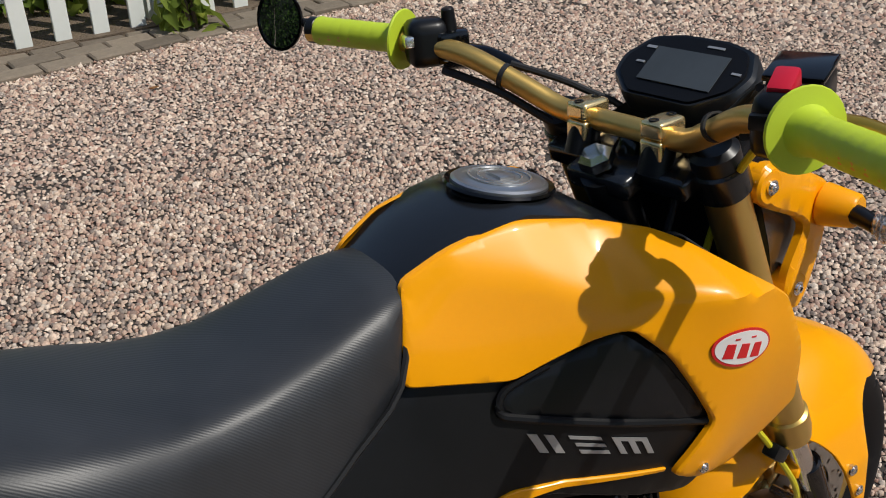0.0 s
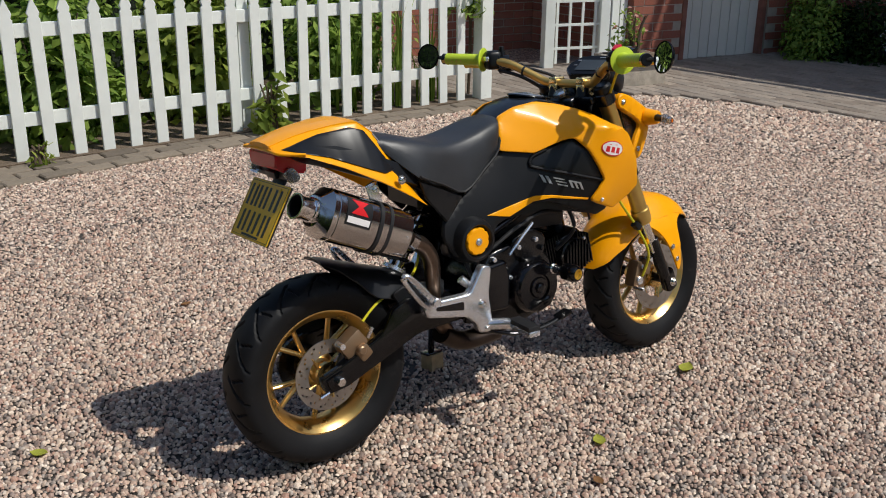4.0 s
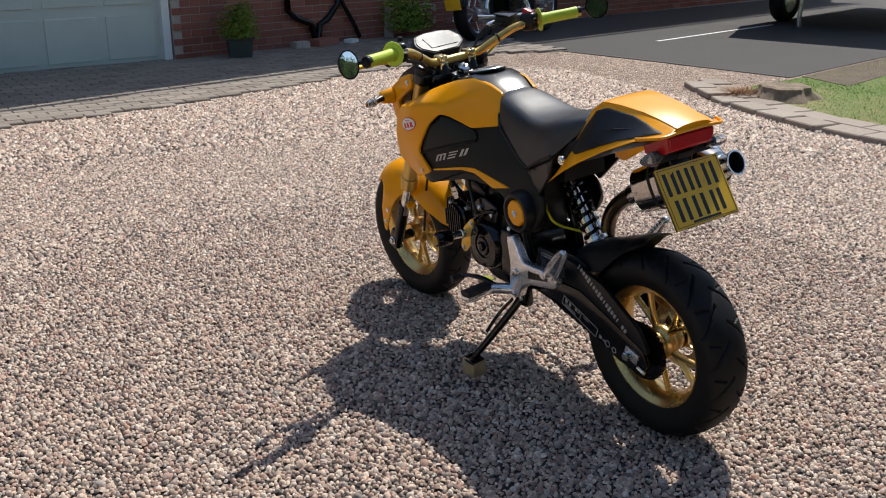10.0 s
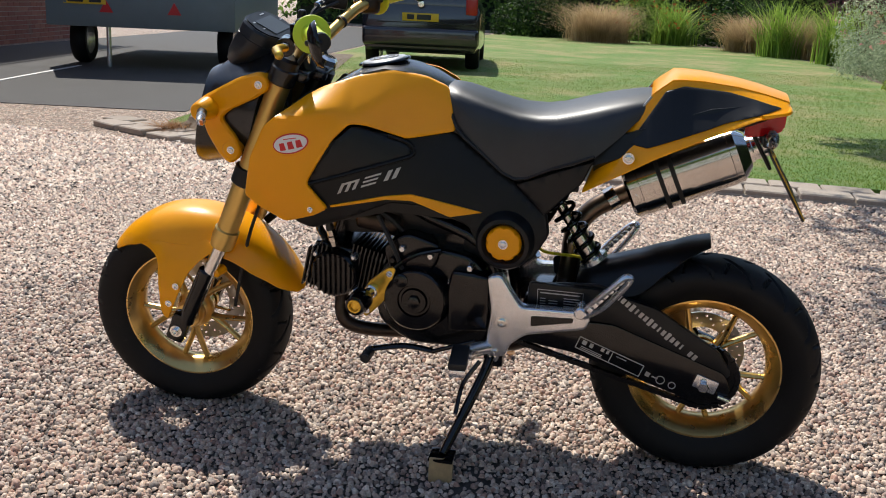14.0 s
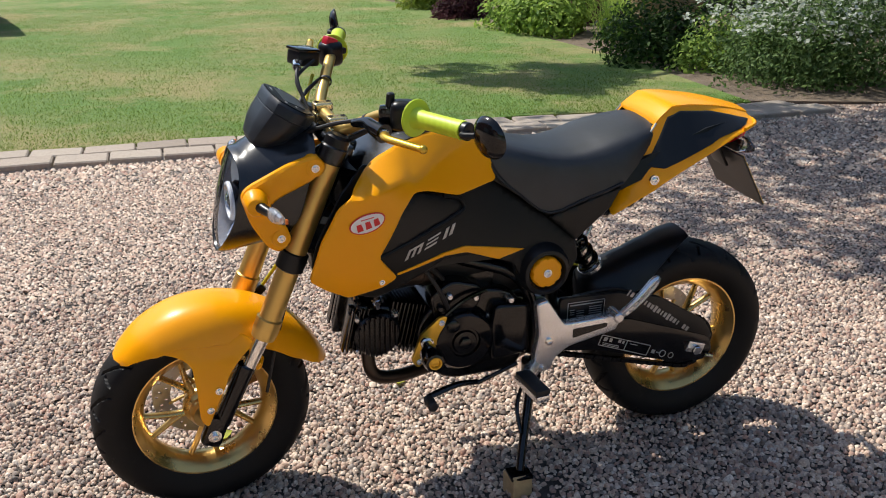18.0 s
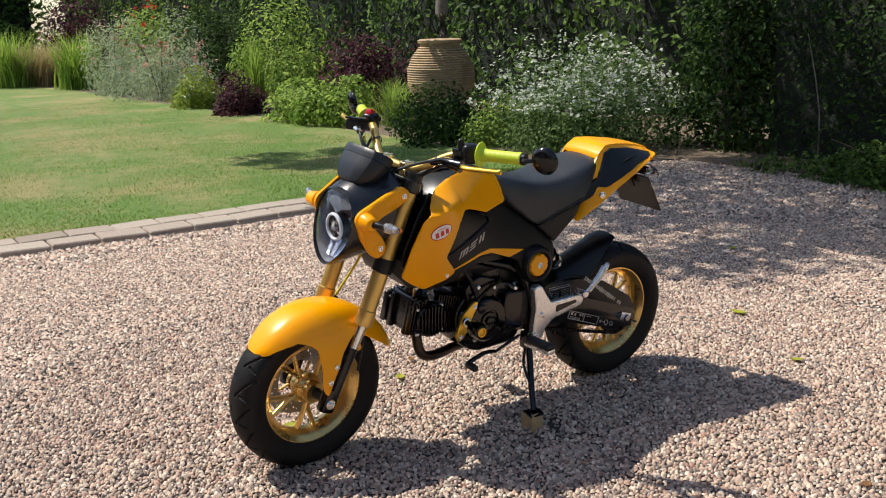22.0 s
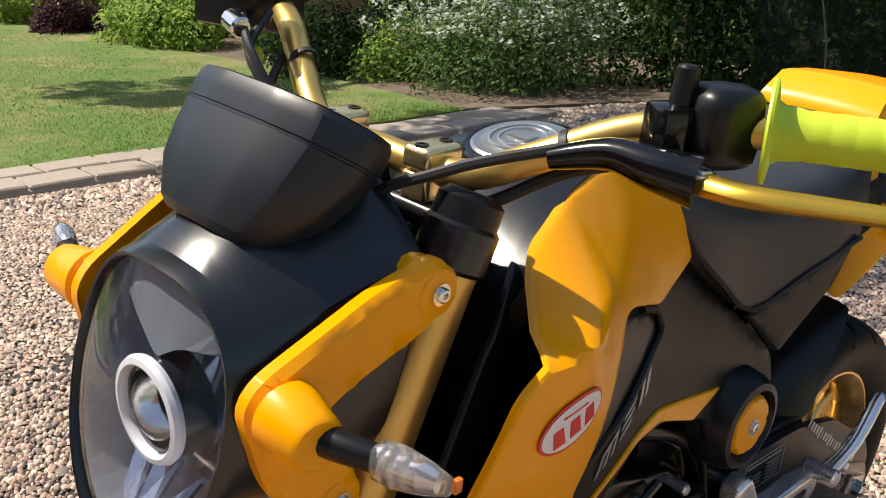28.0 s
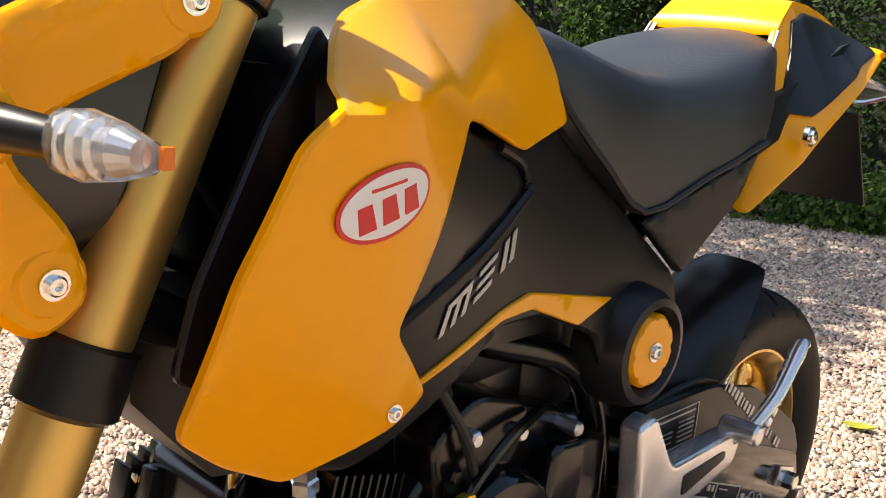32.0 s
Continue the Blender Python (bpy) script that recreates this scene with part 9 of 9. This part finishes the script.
part("number_board", box((0.012, 0.20, 0.22), (1.24, 0, 0.98), (0, -20, 0), 0.01), M["white"], mx)
part("handlebar", tube([(1.00, 0.40, 1.12), (1.10, 0.2, 1.08), (1.12, 0.0, 1.02), (1.10, -0.2, 1.08), (1.00, -0.40, 1.12)], 0.013, 10, 5), M["gloss_black"], mx)
for s in (1, -1):
    part("fork_leg", rod((1.38, s * 0.09, 0.34), (1.10, s * 0.09, 1.02), 0.026), M["chrome"], mx)
    part("swingarm", rod((0.0, s * 0.08, 0.31), (0.52, s * 0.09, 0.42), 0.022), M["alloy"], mx)
    part("side_panel", box((0.36, 0.012, 0.20), (0.36, s * 0.11, 0.70), (0, -8, 0), 0.006), M["white"], mx)
part("side_stand", rod((0.5, 0.10, 0.36), (0.52, 0.27, 0.012), 0.012), M["gloss_black"], mx)
mx.matrix_basis = pose(7.40, 2.55, 0.006, -7, 0, -84)

tr_ = tagged(new("trailer"), "white box trailer with a grey skirt, seen from behind", "trailer")
part("body", box((2.3, 4.2, 1.75), (0, -2.1, 1.80), bevel=0.03), M["trailer_white"], tr_)
part("skirt", box((2.34, 4.24, 0.48), (0, -2.1, 0.74), bevel=0.02), M["trailer_grey"], tr_, "dark grey lower skirt")
part("trim_strip", box((2.32, 0.03, 0.035), (0, 0.03, 1.0), bevel=0.006), M["alloy"], tr_)
for s in (1, -1):
    ax = Matrix.Translation((s * 0.95, -0.75, 0.31)) @ Matrix.Rotation(radians(90), 4, "Y")
    wh = part("wheel", lathe([(0.19, -0.09), (0.28, -0.10), (0.31, -0.06), (0.31, 0.06), (0.28, 0.10), (0.19, 0.09)], 36, ax, closed=True), M["rubber"], tr_)
    part("rim", lathe([(0.0, -0.05), (0.12, -0.06), (0.185, -0.085), (0.195, 0.0), (0.185, 0.085), (0.12, 0.06), (0, 0.05)], 30, ax), M["alloy"], wh)
    part("tail_lamp", box((0.20, 0.03, 0.09), (s * 0.62, 0.045, 1.10), bevel=0.012), M["red_lens"], tr_)
    part("reflector", slab([(s * 0.42 - 0.085, 0.68), (s * 0.42 + 0.085, 0.68), (s * 0.42, 0.83)], 0.022, 0.034), M["red"], tr_, "red triangular reflector", 0)
    part("window", box((0.8, 0.02, 0.6), (s * 0.5, 0.012, 1.9), bevel=0.03), M["dark_glass"], tr_)
tp = part("number_plate", box((0.52, 0.012, 0.115), (0.68, 0.03, 0.83), bevel=0.002), M["plate_yellow"], tr_, "yellow number plate with black bars")
part("plate_bar", box((0.19, 0.006, 0.07), (0.79, 0.037, 0.83)), M["ink"], tp)
part("plate_bar", box((0.15, 0.006, 0.07), (0.55, 0.037, 0.83)), M["ink"], tp)
part("plate_band", box((0.035, 0.006, 0.10), (0.918, 0.037, 0.83)), M["trailer_grey"], tp)
part("jockey_leg", rod((0.45, -0.15, 0.52), (0.45, -0.15, 0.0), 0.03), M["alloy"], tr_)
tr_.matrix_basis = pose(6.45, -9.35, 0.006, 0, 0, 14)

car = tagged(new("car"), "dark plum hatchback car parked on the lawn, tail towards the bike", "car")
prof = [(0.0, 0.30, 0.78, 0.80), (0.04, 0.26, 0.95, 0.84), (0.35, 0.22, 1.02, 0.85), (1.2, 0.2, 0.98, 0.86), (2.6, 0.2, 0.95, 0.85), (3.5, 0.24, 0.82, 0.80), (3.75, 0.32, 0.70, 0.70)]
part("body", loft([[(x * w, -y, z) for x, z in ((-0.92, z0), (-1, z0 + 0.12), (-1, z1 - 0.12), (-0.93, z1), (0.93, z1), (1, z1 - 0.12), (1, z0 + 0.12), (0.92, z0))] for y, z0, z1, w in prof]), M["car_paint"], car, smooth=35)
part("cabin", loft([[(x * w, -y, z) for x, z in ((-1, 0.9), (-0.86, z1), (0.86, z1), (1, 0.9))] for y, z1, w in ((0.03, 0.96, 0.80), (0.22, 1.45, 0.80), (0.5, 1.50, 0.80), (1.6, 1.50, 0.80), (2.4, 1.0, 0.80))]), M["car_paint"], car, smooth=35)
part("rear_window", slab([(-0.62, 0.0), (0.62, 0.0), (0.54, 0.40), (-0.54, 0.40)], -0.006, 0.006), M["dark_glass"], car, smooth=0).matrix_basis = pose(0, -0.085, 1.02, -21, 0, 180)
for s in (1, -1):
    part("tail_lamp", box((0.17, 0.10, 0.34), (s * 0.72, -0.03, 0.96), (0, 0, 0), 0.03), M["red_lens"], car)
    part("side_window", box((0.02, 1.5, 0.36), (s * 0.745, -1.2, 1.20), (0, s * -14, 0), 0.02), M["dark_glass"], car)
    part("reflector", box((0.14, 0.012, 0.035), (s * 0.62, 0.012, 0.46), bevel=0.004), M["red"], car)
    for y in (-0.65, -3.05):
        ax = Matrix.Translation((s * 0.74, y, 0.30)) @ Matrix.Rotation(radians(90), 4, "Y")
        wh = part("wheel", lathe([(0.19, -0.09), (0.27, -0.10), (0.30, -0.06), (0.30, 0.06), (0.27, 0.10), (0.19, 0.09)], 36, ax, closed=True), M["rubber"], car)
        part("rim", lathe([(0.0, -0.07), (0.12, -0.08), (0.19, -0.09), (0.195, 0.0), (0.19, 0.09), (0.12, 0.08), (0, 0.07)], 24, ax), M["alloy"], wh)
part("bumper", box((1.66, 0.12, 0.26), (0, 0.0, 0.46), bevel=0.05, seg=3), M["car_paint"], car)
part("tailgate_seam", box((1.25, 0.01, 0.012), (0, 0.012, 0.66)), M["ink"], car)
cpl = part("number_plate", box((0.52, 0.012, 0.112), (0, 0.062, 0.74), bevel=0.002), M["plate_yellow"], car, "yellow number plate with black bars")
part("plate_bar", box((0.10, 0.006, 0.07), (0.14, 0.069, 0.74)), M["ink"], cpl)
part("plate_bar", box((0.20, 0.006, 0.07), (-0.05, 0.069, 0.74)), M["ink"], cpl)
part("badge", lathe([(0, 0), (0.05, 0), (0.045, 0.008), (0, 0.01)], 20, pose(0, 0.03, 0.92, -90, 0, 0)), M["chrome"], car)
car.matrix_basis = pose(3.42, -11.75, 0.03, 0, 0, 8)
